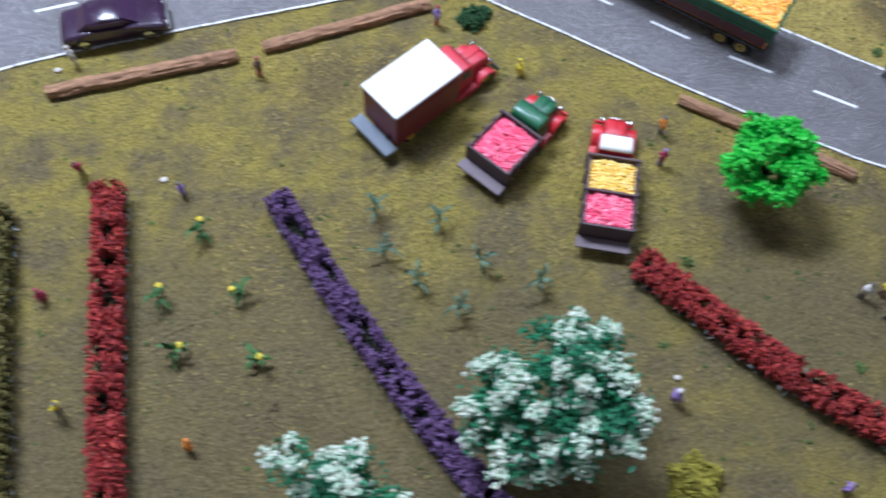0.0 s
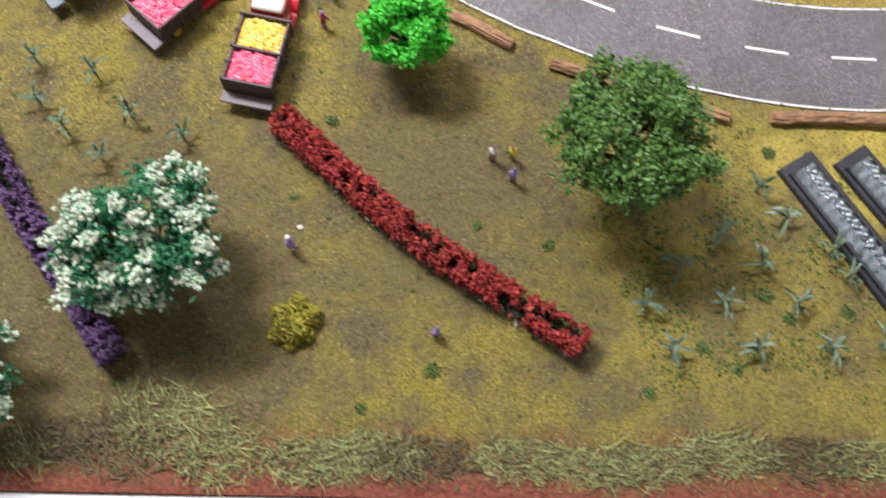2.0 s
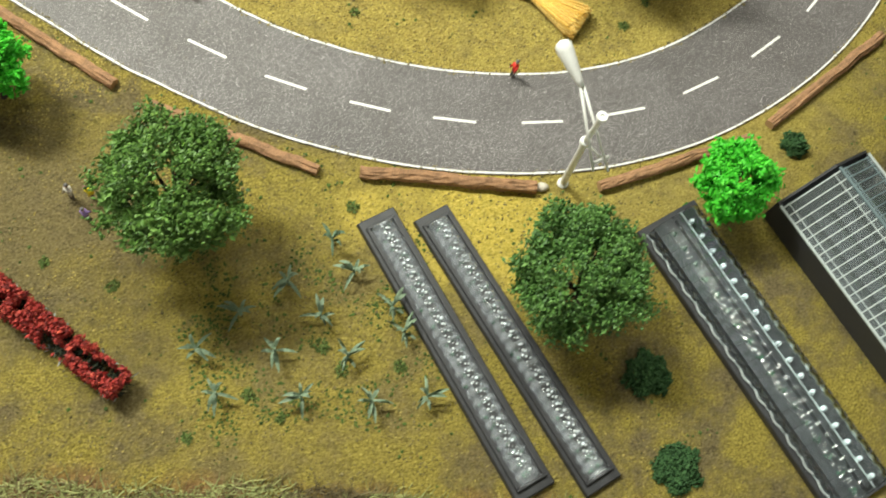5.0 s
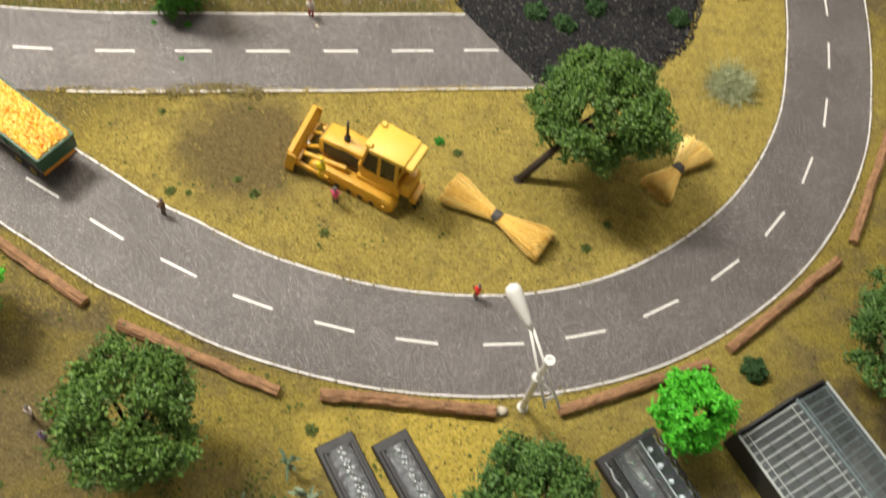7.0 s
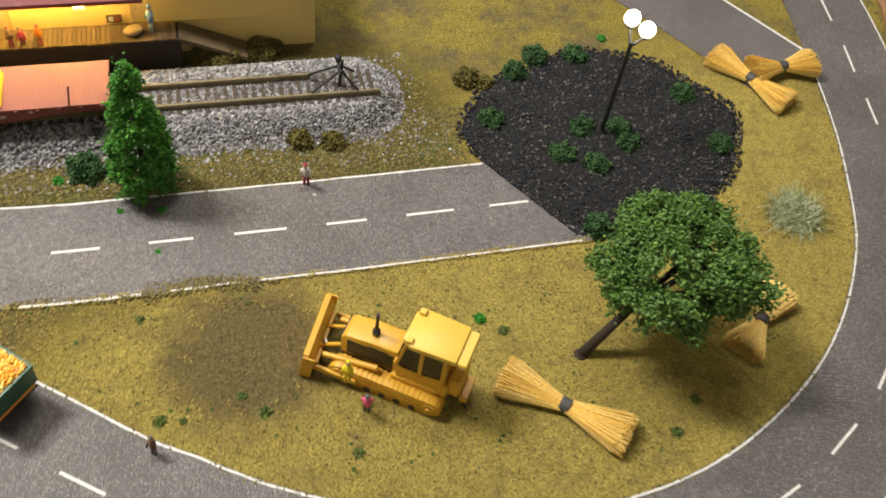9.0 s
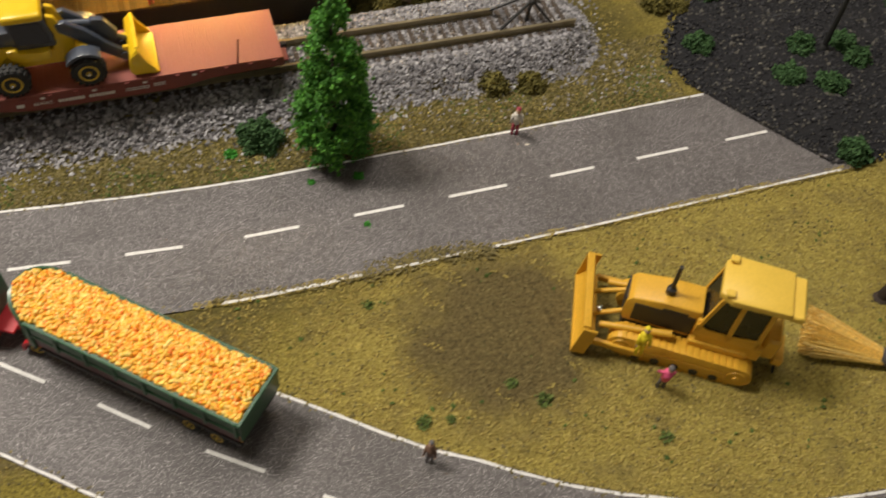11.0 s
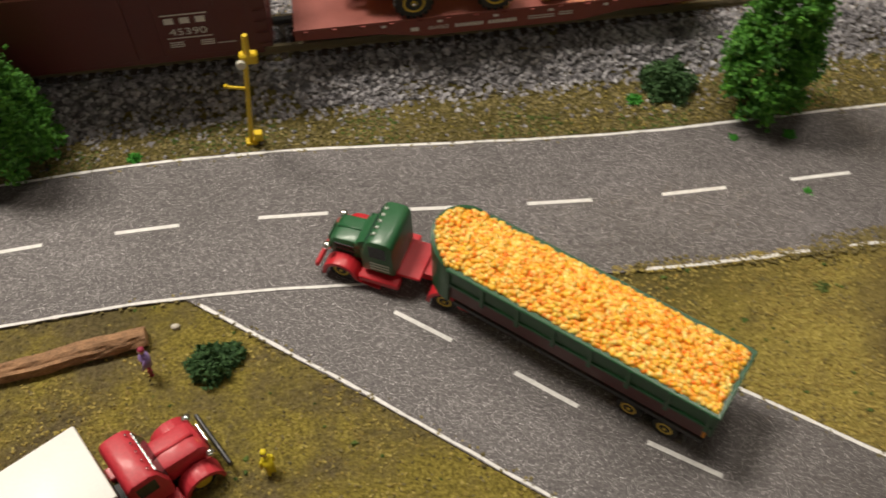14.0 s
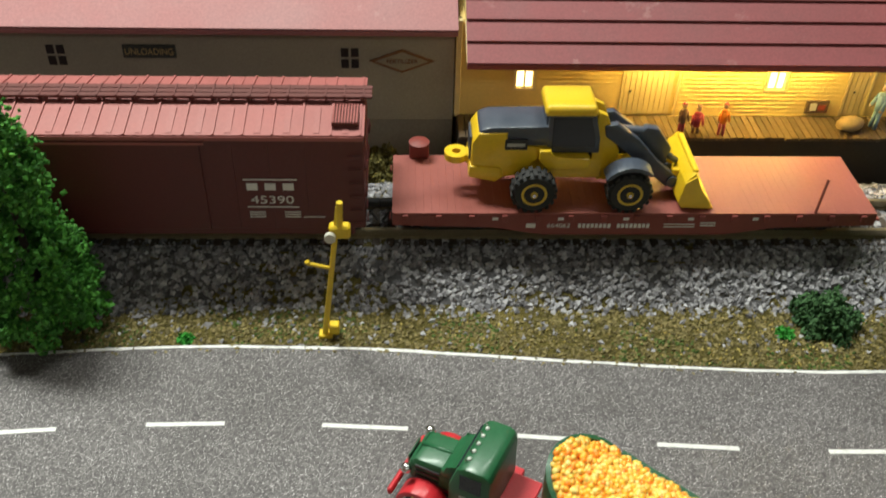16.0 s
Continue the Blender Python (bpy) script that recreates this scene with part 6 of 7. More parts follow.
def hedge(pts, w, h, mat, label, seed, name="hedge"):
    rng = np.random.default_rng(seed)
    line = resample(curve_pts(pts), 200)
    L = np.linalg.norm(np.diff(line, axis=0), axis=1).sum()
    x0, y0 = line[100]
    t = thing(name, place(x0, y0, 0), label, "hedge")
    n = int(L * 58)
    u = rng.uniform(0, 199, n)
    i = np.minimum(u.astype(int), 198)
    base = line[i] + (line[i + 1] - line[i]) * (u - i)[:, None]
    tang = line[i + 1] - line[i]
    tang /= np.linalg.norm(tang, axis=1)[:, None]
    off = np.clip(rng.uniform(-1.0, 1.0, n) + rng.normal(0, 0.05, n), -1, 1) * w * 0.43
    lump = np.array([noise.noise(Vector((a * 0.35, seed, 0))) for a in u]) * 0.35 + 1
    fine = np.array([noise.noise(Vector((a * 0.75, o * 0.28, seed))) for a, o in zip(u, off)])
    z = np.sqrt(np.maximum(0, 1 - (2 * off / w) ** 6)) * h * (0.5 + 0.5 * lump) * np.sqrt(rng.uniform(0.12, 1.0, n))
    keep = (fine < 0.30) | (z < 0.40 * h)
    for k in range(int(L / 8.5)):
        hu, ho = rng.uniform(4, 195), rng.normal(0, 0.14) * w
        du, dw = rng.uniform(2.2, 5.5), rng.uniform(0.13, 0.24) * w
        inside = ((u - hu) * L / 199 / du) ** 2 + ((off - ho) / dw) ** 2 < rng.uniform(0.6, 1.3, n)
        keep &= ~inside | (z < 0.16 * h)
    nx = np.c_[-tang[:, 1], tang[:, 0]]
    p = np.c_[base + nx * (off * lump)[:, None] - (x0, y0), z + 0.4][keep]
    k = len(p) // 2
    v, f, m = join(nuggets(p[:k], rng.uniform(0.5, 1.25, k), rng, 0.35), flakes(p[k:], rng.uniform(0.7, 1.4, len(p) - k), rng))
    soup(v, f, "foliage", mat, t)
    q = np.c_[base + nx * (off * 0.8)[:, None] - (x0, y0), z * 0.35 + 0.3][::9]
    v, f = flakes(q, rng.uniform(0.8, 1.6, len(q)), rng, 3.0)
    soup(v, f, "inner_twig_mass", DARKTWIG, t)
    q = np.c_[base + nx * (np.sign(off) * w * rng.uniform(0.30, 0.50, n))[:, None] - (x0, y0), z * 0.4 + 0.4][::60]
    v, f = flakes(q, rng.uniform(0.4, 0.8, len(q)), rng, 3.5)
    soup(v, f, "loose_fibre_mass", THREAD, t)


hedge([(167, 112), (196, 75), (230, 34), (266, -1), (314, -44)], 19, 17, REDLEAF, "long dark-red clipped hedge on the brown field", 31)
hedge([(-111, 204), (-113, 156), (-116, 105), (-118, 56), (-119, 0), (-119, -36)], 19, 20, REDLEAF, "straight dark-red clipped hedge on the brown field", 32)
hedge([(-21, 184), (0, 130), (22, 79), (43, 37), (70, -16)], 17, 16, PURPLELEAF, "long purple lavender hedge on the brown field", 33)
hedge([(-172, 202), (-173, 126), (-174, 60), (-175, -30)], 20, 19, OLIVEBUSH, "yellow-green clipped hedge beside the red one", 34)


def shrub(x, y, r, h, mat, seed, label, z0=0.0, per=1.0, name="shrub", leaf=1.0):
    rng = np.random.default_rng(seed)
    t = thing(name, place(x, y, z0), label, "bush")
    n = int(150 * r * r / 12 * per)
    d = rng.normal(size=(n, 3))
    d /= np.linalg.norm(d, axis=1)[:, None]
    d[:, 2] = np.abs(d[:, 2])
    bump = 1 + 0.22 * np.sin(6 * d[:, 0] + seed) * np.sin(5 * d[:, 1] + 2 * seed)
    p = d * np.array([r, r, h]) * (bump * rng.uniform(0.55, 1.0, n))[:, None]
    k = n // 2
    v, f, m = join(nuggets(p[:k], rng.uniform(0.5, 1.1, k) * leaf, rng, 0.35), flakes(p[k:], rng.uniform(0.7, 1.3, n - k) * leaf, rng))
    soup(v, f, "foliage", mat, t)
    bm = bmesh.new()
    for k in range(5):
        a = 6.28 * k / 5
        rod(bm, (0, 0, -0.6), (r * 0.6 * math.cos(a), r * 0.6 * math.sin(a), h * 0.6), 0.5, 0.2, 5)
    part("stems", bm, TRUNK, t)


for i, (x, y, r, h, mt, z, lb) in enumerate((
        (320, 410, 12, 13, BUSH, 0, "dark-green bush on the grass below the ballast"),
        (457, 420, 9, 9, OLIVEBUSH, 1, "olive scrub bush on the ballast edge"), (478, 416, 9, 8, OLIVEBUSH, 0, "olive scrub bush on the ballast edge"),
        (583, 466, 10, 10, OLIVEBUSH, 0, "olive scrub bush beside the black mulch"), (596, 460, 7, 7, OLIVEBUSH, 0, "olive scrub bush beside the black mulch"),
        (112, 292, 9, 10, BUSH, 0, "dark-green bush by the road junction"), (120, 296, 5, 6, BUSH, 0, "dark-green bush by the road junction"),
        (735, 78, 9, 10, BUSH, 0, "dark-green bush behind the roadside log"),
        (607, -62, 14, 10, BUSH, 0, "dark-green low bush near the cold frame"), (614, -117, 15, 8, BUSH, 0, "dark-green ground bush near the board edge"),
        (164, -8, 14, 13, YELLOWBUSH, 0, "round yellow-green bush on the brown field"),
        (410, 505, 18, 13, OLIVEBUSH, 2, "olive scrub heap beside the platform ramp"), (440, 512, 15, 11, OLIVEBUSH, 0, "olive scrub heap beside the platform ramp"),
        (148, 500, 14, 16, OLIVEBUSH, 3, "dark olive scrub behind the couplers"), (168, 496, 9, 12, OLIVEBUSH, 3, "dark olive scrub behind the couplers"))):
    shrub(x, y, r, h, mt, 50 + i, lb, z)
for i, (x, y) in enumerate(((591, 422), (640, 483), (671, 480), (740, 431), (749, 379), (653, 406), (680, 402), (632, 384), (653, 371), (637, 320), (620, 467), (682, 388))):
    shrub(x, y, 9.5, 9, BUSH, 80 + i, "small dark-green shrub planted in black mulch", 2.0, 1.1)


def wiry(name, x, y, r, h, mat, seed, n, label, sx=1.0, rz=0):
    """A springy tangle of lichen strands."""
    rng = random.Random(seed)
    v, f = [], []
    for k in range(n):
        a, d = rng.uniform(0, 6.28), r * math.sqrt(rng.random())
        p = np.array([d * math.cos(a) * sx, d * math.sin(a), 0.2])
        w = rng.uniform(0, 6.28)
        step = np.array([math.cos(w), math.sin(w), rng.uniform(0.2, 1.0)]) * h * 0.20
        pts = [p]
        for s in range(4):
            step = step + np.array([rng.uniform(-1, 1), rng.uniform(-1, 1), rng.uniform(-0.5, 0.25)]) * h * 0.20
            q = pts[-1] + step
            q[2] = max(0.2, q[2])
            pts.append(q)
        wd = rng.uniform(0.22, 0.5)
        b = len(v)
        for s, q in enumerate(pts):
            k2 = wd * (1 - 0.16 * s)
            v += [q + (k2, 0, 0), q + (-k2 * 0.5, k2 * 0.87, 0), q + (-k2 * 0.5, -k2 * 0.87, 0.3)]
        for s in range(4):
            for i in range(3):
                o = b + 3 * s
                f.append((o + i, o + (i + 1) % 3, o + 3 + (i + 1) % 3, o + 3 + i))
    ob = soup(v, f, name, mat, m=place(x, y, 0, rz))
    return tagged(ob, label, "bush")


wiry("lichen_bush", 779, 313, 15, 10, PALEMOSS, 3, 1100, "pale grey-green wiry lichen bush on golden grass")


# crop plants with long separate leaves
def blade(parent, a, length, width, rise, droop, mat, lift=2.0):
    bm = bmesh.new()
    rows, n = [], 5
    for i in range(n + 1):
        k = i / n
        d = length * k
        z = lift + rise * math.sin(k * 1.9) - droop * k * k
        w = width * (math.sin(math.pi * min(0.97, k * 0.85 + 0.12))) + 0.1
        c, s = math.cos(a), math.sin(a)
        rows.append([bm.verts.new((d * c - w * s, d * s + w * c, z)), bm.verts.new((d * c, d * s, z - 0.35)), bm.verts.new((d * c + w * s, d * s - w * c, z))])
    for p, q in zip(rows, rows[1:]):
        for i in (0, 1):
            bm.faces.new((p[i], p[i + 1], q[i + 1], q[i]))
    bmesh.ops.solidify(bm, geom=bm.faces[:], thickness=0.25)
    part("leaf", bm, mat, parent, smooth=1)


def crop(seed, label, mat, leaves, length, width, rise, flower=None):
    rng = random.Random(seed)
    t = thing("crop_plant", place(0, 0, 0), label, "plant", "planted crop rows")
    part("stalk", R((0, 0, -1), (0.6, 0.4, rise * 0.85), 0.8, 0.45), mat, t)
    for k in range(leaves):
        blade(t, 6.28 * k / leaves + rng.uniform(-0.4, 0.4), length * rng.uniform(0.5, 1.25), width * rng.uniform(0.8, 1.2), rise * rng.uniform(0.25, 0.75), rng.uniform(1, 8), mat, rise * rng.uniform(0.2, 0.8))
    if flower:
        part("flower", ball(bmesh.new(), (-3, 2, rise + 3), 1.8, 1, jitter=0.3, rng=rng), flower, t)
    return t


LEAFY = spread("mid_green_leaf", [(0.06, 0.15, 0.03), (0.11, 0.24, 0.06), (0.08, 0.19, 0.04)], 0.6)
CORN = spread("dark_teal_leaf", [(0.10, 0.17, 0.10), (0.17, 0.26, 0.16), (0.22, 0.31, 0.21)], 0.6)
YEL = paint("yellow_flower", (0.75, 0.60, 0.04), 0.6)
for base, spots in (
        (crop(1, "silvery green leafy crop plant on the brown field", SILVER, 7, 11.5, 1.05, 15), ((405, 10), (377, -6), (422, -12), (443, 13), (463, -10), (468, -26), (352, -25), (395, -30), (435, -37), (362, -51), (408, -57), (446, -63), (477, -64))),
        (crop(2, "dark-green leafy crop plant in the brown field", CORN, 6, 9.5, 1.0, 18), ((32, 168), (65, 155), (32, 142), (47, 122), (84, 126), (112, 109), (66, 102), (432, 33))),
        (crop(3, "bright green crop plant with a yellow flower", LEAFY, 6, 7.5, 1.4, 13, YEL), ((-65, 171), (-89, 136), (-47, 132), (-82, 104), (-42, 93)))):
    for k, (x, y) in enumerate(spots):
        s = 0.85 + 0.3 * random.random()
        m = place(x, y, 0, random.uniform(0, 360))
        if k == 0:
            base.matrix_basis = m
        else:
            copy_thing(base, m)

# the tangle of pale grass along the front edge
rng_edge = random.Random(9)
for k in range(17):
    x = 10 + k * 37 + rng_edge.uniform(-12, 12)
    if 60 < x < 135 or x > 625:
        continue
    pale = k % 5 != 1
    wiry("grass_clump", x, edge(x) + 20 + rng_edge.uniform(-3, 6), 11, 5.4, MOSS if pale else OLIVEMOSS, 100 + k, 520, "pale green tangled grass clump at the board edge" if pale else "olive tangled grass clump at the board edge", 2.6, -9.5)
wiry("grass_clump", 95, -52, 20, 6, MOSS, 140, 480, "pale green tangled grass clump below the purple hedge", 1.6, -25)
wiry("grass_clump", 66, -60, 16, 6, OLIVEMOSS, 141, 380, "olive tangled grass clump below the purple hedge", 1.6, -25)
wiry("grass_clump", 118, -72, 15, 5.5, MOSS, 142, 380, "pale green tangled grass clump below the purple hedge", 1.5, -10)
wiry("dead_branch", -35, 63, 6, 5, OLIVEMOSS, 150, 16, "small bent dry twig on the brown field", 2.0)
wiry("dead_branch", 128, -22, 5, 4, DARKTWIG, 151, 8, "small bent dark twig on the brown field", 2.4)


# ---- straw sheaves ----
def sheaf(x, y, rz, label, seed, half=38, z=5.0, tilt=0):
    t = thing("straw_sheaf", place(x, y, z, rz, 0, tilt), label, "sheaf", "straw sheaves")
    rng = random.Random(seed)
    for end in (-1, 1):
        v, f = [], []
        for k in range(1000):
            a, d = rng.uniform(0, 6.28), math.sqrt(rng.random())
            L = half * rng.uniform(0.86, 1.06)
            q = []
            for u in (0.0, 0.15, 0.55, 1.0):
                sp = 4.2 + 9.5 * u ** 1.1
                q.append(np.array([end * L * u, math.cos(a) * d * sp, max(-z + 0.4, math.sin(a) * d * sp * 0.62)]))
            w = 0.32
            b = len(v)
            for p in q:
                v += [p + (0, w, 0), p + (0, -w * 0.5, w), p + (0, -w * 0.5, -w)]
            for s in range(3):
                for i in range(3):
                    o = b + 3 * s
                    f.append((o + i, o + (i + 1) % 3, o + 3 + (i + 1) % 3, o + 3 + i))
        soup(v, f, "straw_half", STRAW, t)
    part("band", lathe(bmesh.new(), [(3.4, -3), (4.5, -3), (4.7, 0), (4.5, 3), (3.4, 3)], 16, Matrix.Rotation(radians(90), 4, "Y")), paint("grey_band", (0.07, 0.065, 0.065), 0.6, var=0.2), t, smooth=2)
    return t


sheaf(577, 198, -39.5, "golden straw sheaf bound with a grey band", 1, 38)
sheaf(716, 234, 41, "golden straw sheaf bound with a dark band", 2, 27)
sheaf(800, 440, -58, "golden straw sheaf lying crossed by another", 3, 34)
sheaf(829, 447, 3, "golden straw sheaf leaning on another", 4, 26, 8)

# ---- cold frames and glasshouse ----
TRAY = paint("charcoal_plastic", (0.030, 0.030, 0.034), 0.5, var=0.25)
CLEAR = clear("clear_plastic")
SEEDLING = spread("seedling_green", [(0.02, 0.06, 0.035), (0.04, 0.11, 0.06)], 0.7)
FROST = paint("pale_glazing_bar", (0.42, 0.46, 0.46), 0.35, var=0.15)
# pane's slight milkiness stands in for haze reflected by the glass
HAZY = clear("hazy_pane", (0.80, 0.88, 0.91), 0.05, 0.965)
# darker copy of the glazing bar, with the right slope's shade in its colour
SHADEBAR = paint("shaded_blue_bar", (0.15, 0.20, 0.215), 0.4, var=0.15)
RIPPLED = clear("rippled_plastic", (0.80, 0.88, 0.90), 0.04, 1.0)


# clear cover made partly pale: its silvery reflections put into the colour
SHEEN_COVER = clear("sheen_tinted_plastic", (0.84, 0.88, 0.91), 0.05, 0.935)
# pale gloss for the painted cover glints, also used on the tunnel's pots
GLINT_POT = paint("pale_glint_and_pot", (0.56, 0.60, 0.62), 0.12, var=0.2, coat=1.0)


def ripple(bm, L, prof, n, amp, thick=0.35):
    """A corrugated skin: the cross outline prof (y, z) run along x with ripples."""
    rows = []
    k = len(prof)
    for i in range(n + 1):
        x = -L / 2 + L * i / n
        q = 1 + amp * math.sin(2 * math.pi * i / 6)
        rows.append([bm.verts.new((x, y * q, z * q)) for y, z in prof] + [bm.verts.new((x, y * q * 0.95, (z - thick) * q)) for y, z in prof[::-1]])
    for a, b in zip(rows, rows[1:]):
        for i in range(2 * k):
            bm.faces.new((a[i], a[(i + 1) % (2 * k)], b[(i + 1) % (2 * k)], b[i]))
    bm.faces.new(rows[0]), bm.faces.new(rows[-1][::-1])
    return bm


def cold_frame(x, y, rz, L, W, label, zb=4.0, top=5.5, cover=0.46, amp=0.12, seedlings=26):
    t = thing("cold_frame", place(x, y, 0, rz), label, "cold frame")
    part("base", B(-L / 2, L / 2, -W / 2, W / 2, 0, zb, bevel=0.5, taper=(0.8, 0.8)), TRAY, t)
    a, b = L / 2 - 7, W * cover * 0.5 + 2.2
    for s in (-1, 1):
        part("rim", B(-a, a, s * b - 1.0, s * b + 1.0, zb - 0.1, zb + 2.2, bevel=0.3), TRAY, t)
        part("rim", B(s * a - 1.0, s * a + 1.0, -b - 1, b + 1, zb - 0.1, zb + 2.2, bevel=0.3), TRAY, t)
    h = W * cover / 2
    prof = [(h * math.cos(u), zb + 0.4 + top * math.sin(u)) for u in np.linspace(0, math.pi, 9)]
    c = part("cover", ripple(bmesh.new(), L - 16, prof, int(L / 1.2), amp), SHEEN_COVER, t, smooth=1)
    c.visible_shadow = False
    # small pale beads put in as glints off the cover
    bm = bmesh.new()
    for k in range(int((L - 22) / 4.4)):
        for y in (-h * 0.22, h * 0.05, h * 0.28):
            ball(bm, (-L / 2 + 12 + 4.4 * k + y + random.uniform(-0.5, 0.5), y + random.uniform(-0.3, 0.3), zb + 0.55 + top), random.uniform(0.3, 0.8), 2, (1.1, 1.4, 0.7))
    part("glint_row", bm, GLINT_POT, t, "pale beads standing in for glints along the cover", smooth=1)["kind"] = "stuff"
    # dark blocks put in as shaded gaps between the glints
    for k in range(int((L - 22) / 6.4)):
        part("dark_gap_block", B(-1.5, 1.5, -h * 0.34, h * 0.34, 0, 0.9, bevel=0.2), TRAY, t, m=place(-L / 2 + 9.2 + 6.4 * k, 0, zb + top - 0.2))
    rng = np.random.default_rng(int(x))
    cen = np.c_[np.repeat(np.linspace(-L / 2 + 12, L / 2 - 12, seedlings), 5) + rng.normal(0, 0.8, seedlings * 5), rng.normal(0, h * 0.35, seedlings * 5), zb + 0.6 + rng.uniform(0, 1.6, seedlings * 5)]
    v, f = nuggets(cen, rng.uniform(0.6, 1.3, len(cen)), rng)
    soup(v, f, "seedlings", SEEDLING, t)
    part("soil", B(-L / 2 + 8, L / 2 - 8, -h, h, zb - 0.2, zb + 0.3), paint("dark_tray_soil", (0.035, 0.035, 0.040), 0.7, var=0.4, scale=200), t)
    return t


cold_frame(495, -37, -66.8, 186, 25.5, "long charcoal cold frame under a clear corrugated cover", cover=0.5)
cold_frame(531, -37.5, -65.2, 188, 24.5, "long charcoal cold frame under a clear corrugated cover", cover=0.5)


def tunnel_house():
    t = thing("plastic_tunnel", place(678, -56, 0, -65.5), "clear corrugated plastic tunnel on a charcoal base", "greenhouse")
    L, W = 198, 45
    part("base", B(-L / 2, L / 2, -W / 2, W / 2, 0, 6, bevel=0.6), TRAY, t)
    part("bench", B(-L / 2 + 6, L / 2 - 6, 2, 14, 6, 10), TRAY, t)
    part("bench", B(-L / 2 + 6, L / 2 - 6, -14, -2, 6, 10), TRAY, t)
    prof = [(19 * math.cos(u), 6.2 + 15 * math.sin(u) ** 0.8) for u in np.linspace(0.02, math.pi - 0.02, 11)]
    c = part("cover", ripple(bmesh.new(), L - 10, prof, 150, 0.03), RIPPLED, t, smooth=1)
    c.visible_shadow = False
    for y in (-19, 19):
        bm = bmesh.new()
        n = 110
        pts = [Vector((-L / 2 + 5 + (L - 10) * i / n, y + 0.9 * math.sin(i * 0.72), 7.4)) for i in range(n + 1)]
        for p, q in zip(pts, pts[1:]):
            rod(bm, p, q, 0.55, n=6)
        part("wavy_edge", bm, FROST, t, "pale wavy lower edge of the clear cover", smooth=1)
    part("wire", R((-L / 2 + 5, 5.5, 13), (L / 2 - 5, 5.5, 13), 0.4), FROST, t)
    for k in range(17):
        x = -L / 2 + 12 + k * 11
        part("plant_pot", lathe(bmesh.new(), [(1.3, 10), (1.8, 13), (1.3, 14.8), (0.3, 15.3)], 12, Matrix.Translation((x, 8, 0))), GLINT_POT, t)
        v, f = nuggets(np.array([(x + 2, -6, 11.4), (x, -7.5, 11.8), (x + 1, -5, 12.4)]), np.array([1.4, 1.2, 1.2]), RNG)
        soup(v, f, "seedling", SEEDLING, t)
        part("hoop", P([(19.3 * math.cos(u), 6.2 + 15.3 * math.sin(u) ** 0.8) for u in np.linspace(0.02, 3.12, 11)] + [(18.8 * math.cos(u), 5.9 + 14.8 * math.sin(u) ** 0.8) for u in np.linspace(3.12, 0.02, 11)], x - 0.12, x + 0.12, axis="x"), TRAY, t)


def glasshouse():
    t = thing("glasshouse", place(776, -40, 0, -65.2), "large glasshouse with pale glazing bars on charcoal walls", "greenhouse")
    L, W, h, r = 190, 74, 22, 40
    for s in (-1, 1):
        y0, y1 = (W / 2 - 1.5, W / 2) if s > 0 else (-W / 2, -W / 2 + 1.5)
        part("side_wall", B(-L / 2, L / 2, y0, y1, 0, h), TRAY, t)
        part("end_wall", P([(-W / 2, 0), (W / 2, 0), (W / 2, h), (0, r - 1), (-W / 2, h)], s * L / 2 - 0.8, s * L / 2 + 0.8, axis="x"), TRAY, t)
    part("slab", B(-L / 2, L / 2, -W / 2, W / 2, -0.3, 1.0), paint("inside_floor", (0.050, 0.055, 0.048), 0.8, var=0.3), t)
    for k in range(4):
        part("bench", B(-L / 2 + 8, L / 2 - 8, -28 + 15 * k, -18 + 15 * k, 6, 8), TRAY, t)
    for s in (-1, 1):
        n = 31
        for k in range(n + 1):
            x = -L / 2 + 4 + (L - 8) * k / n
            # left slope gets the lit bar colour, right slope the shaded one
            part("glazing_bar", P([(s * W / 2, h), (0, r), (0, r - 1.2), (s * W / 2, h - 1.2)], x - 0.42, x + 0.42, axis="x"), FROST if s < 0 else SHADEBAR, t)
            if k < n:
                g = part("pane", P([(s * (W / 2 - 0.5), h - 0.2), (s * 0.6, r - 0.5), (s * 0.6, r - 0.9), (s * (W / 2 - 0.5), h - 0.6)], x + 0.7, x + (L - 8) / n - 0.7, axis="x"), HAZY, t)
                g.visible_shadow = False
        for u in (0.12, 0.88):
            y, z = s * W / 2 * (1 - u), h + (r - h) * u
            part("purlin", R((-L / 2 + 3, y, z), (L / 2 - 3, y, z), 0.35), FROST if s < 0 else SHADEBAR, t)
        part("eave_bar", B(-L / 2 + 2, L / 2 - 2, s * W / 2 - 0.8, s * W / 2 + 0.8, h - 0.4, h + 0.8), FROST, t)
    part("ridge_bar", B(-L / 2 + 2, L / 2 - 2, -0.8, 0.8, r - 0.4, r + 0.7), SHADEBAR, t)


tunnel_house()
glasshouse()


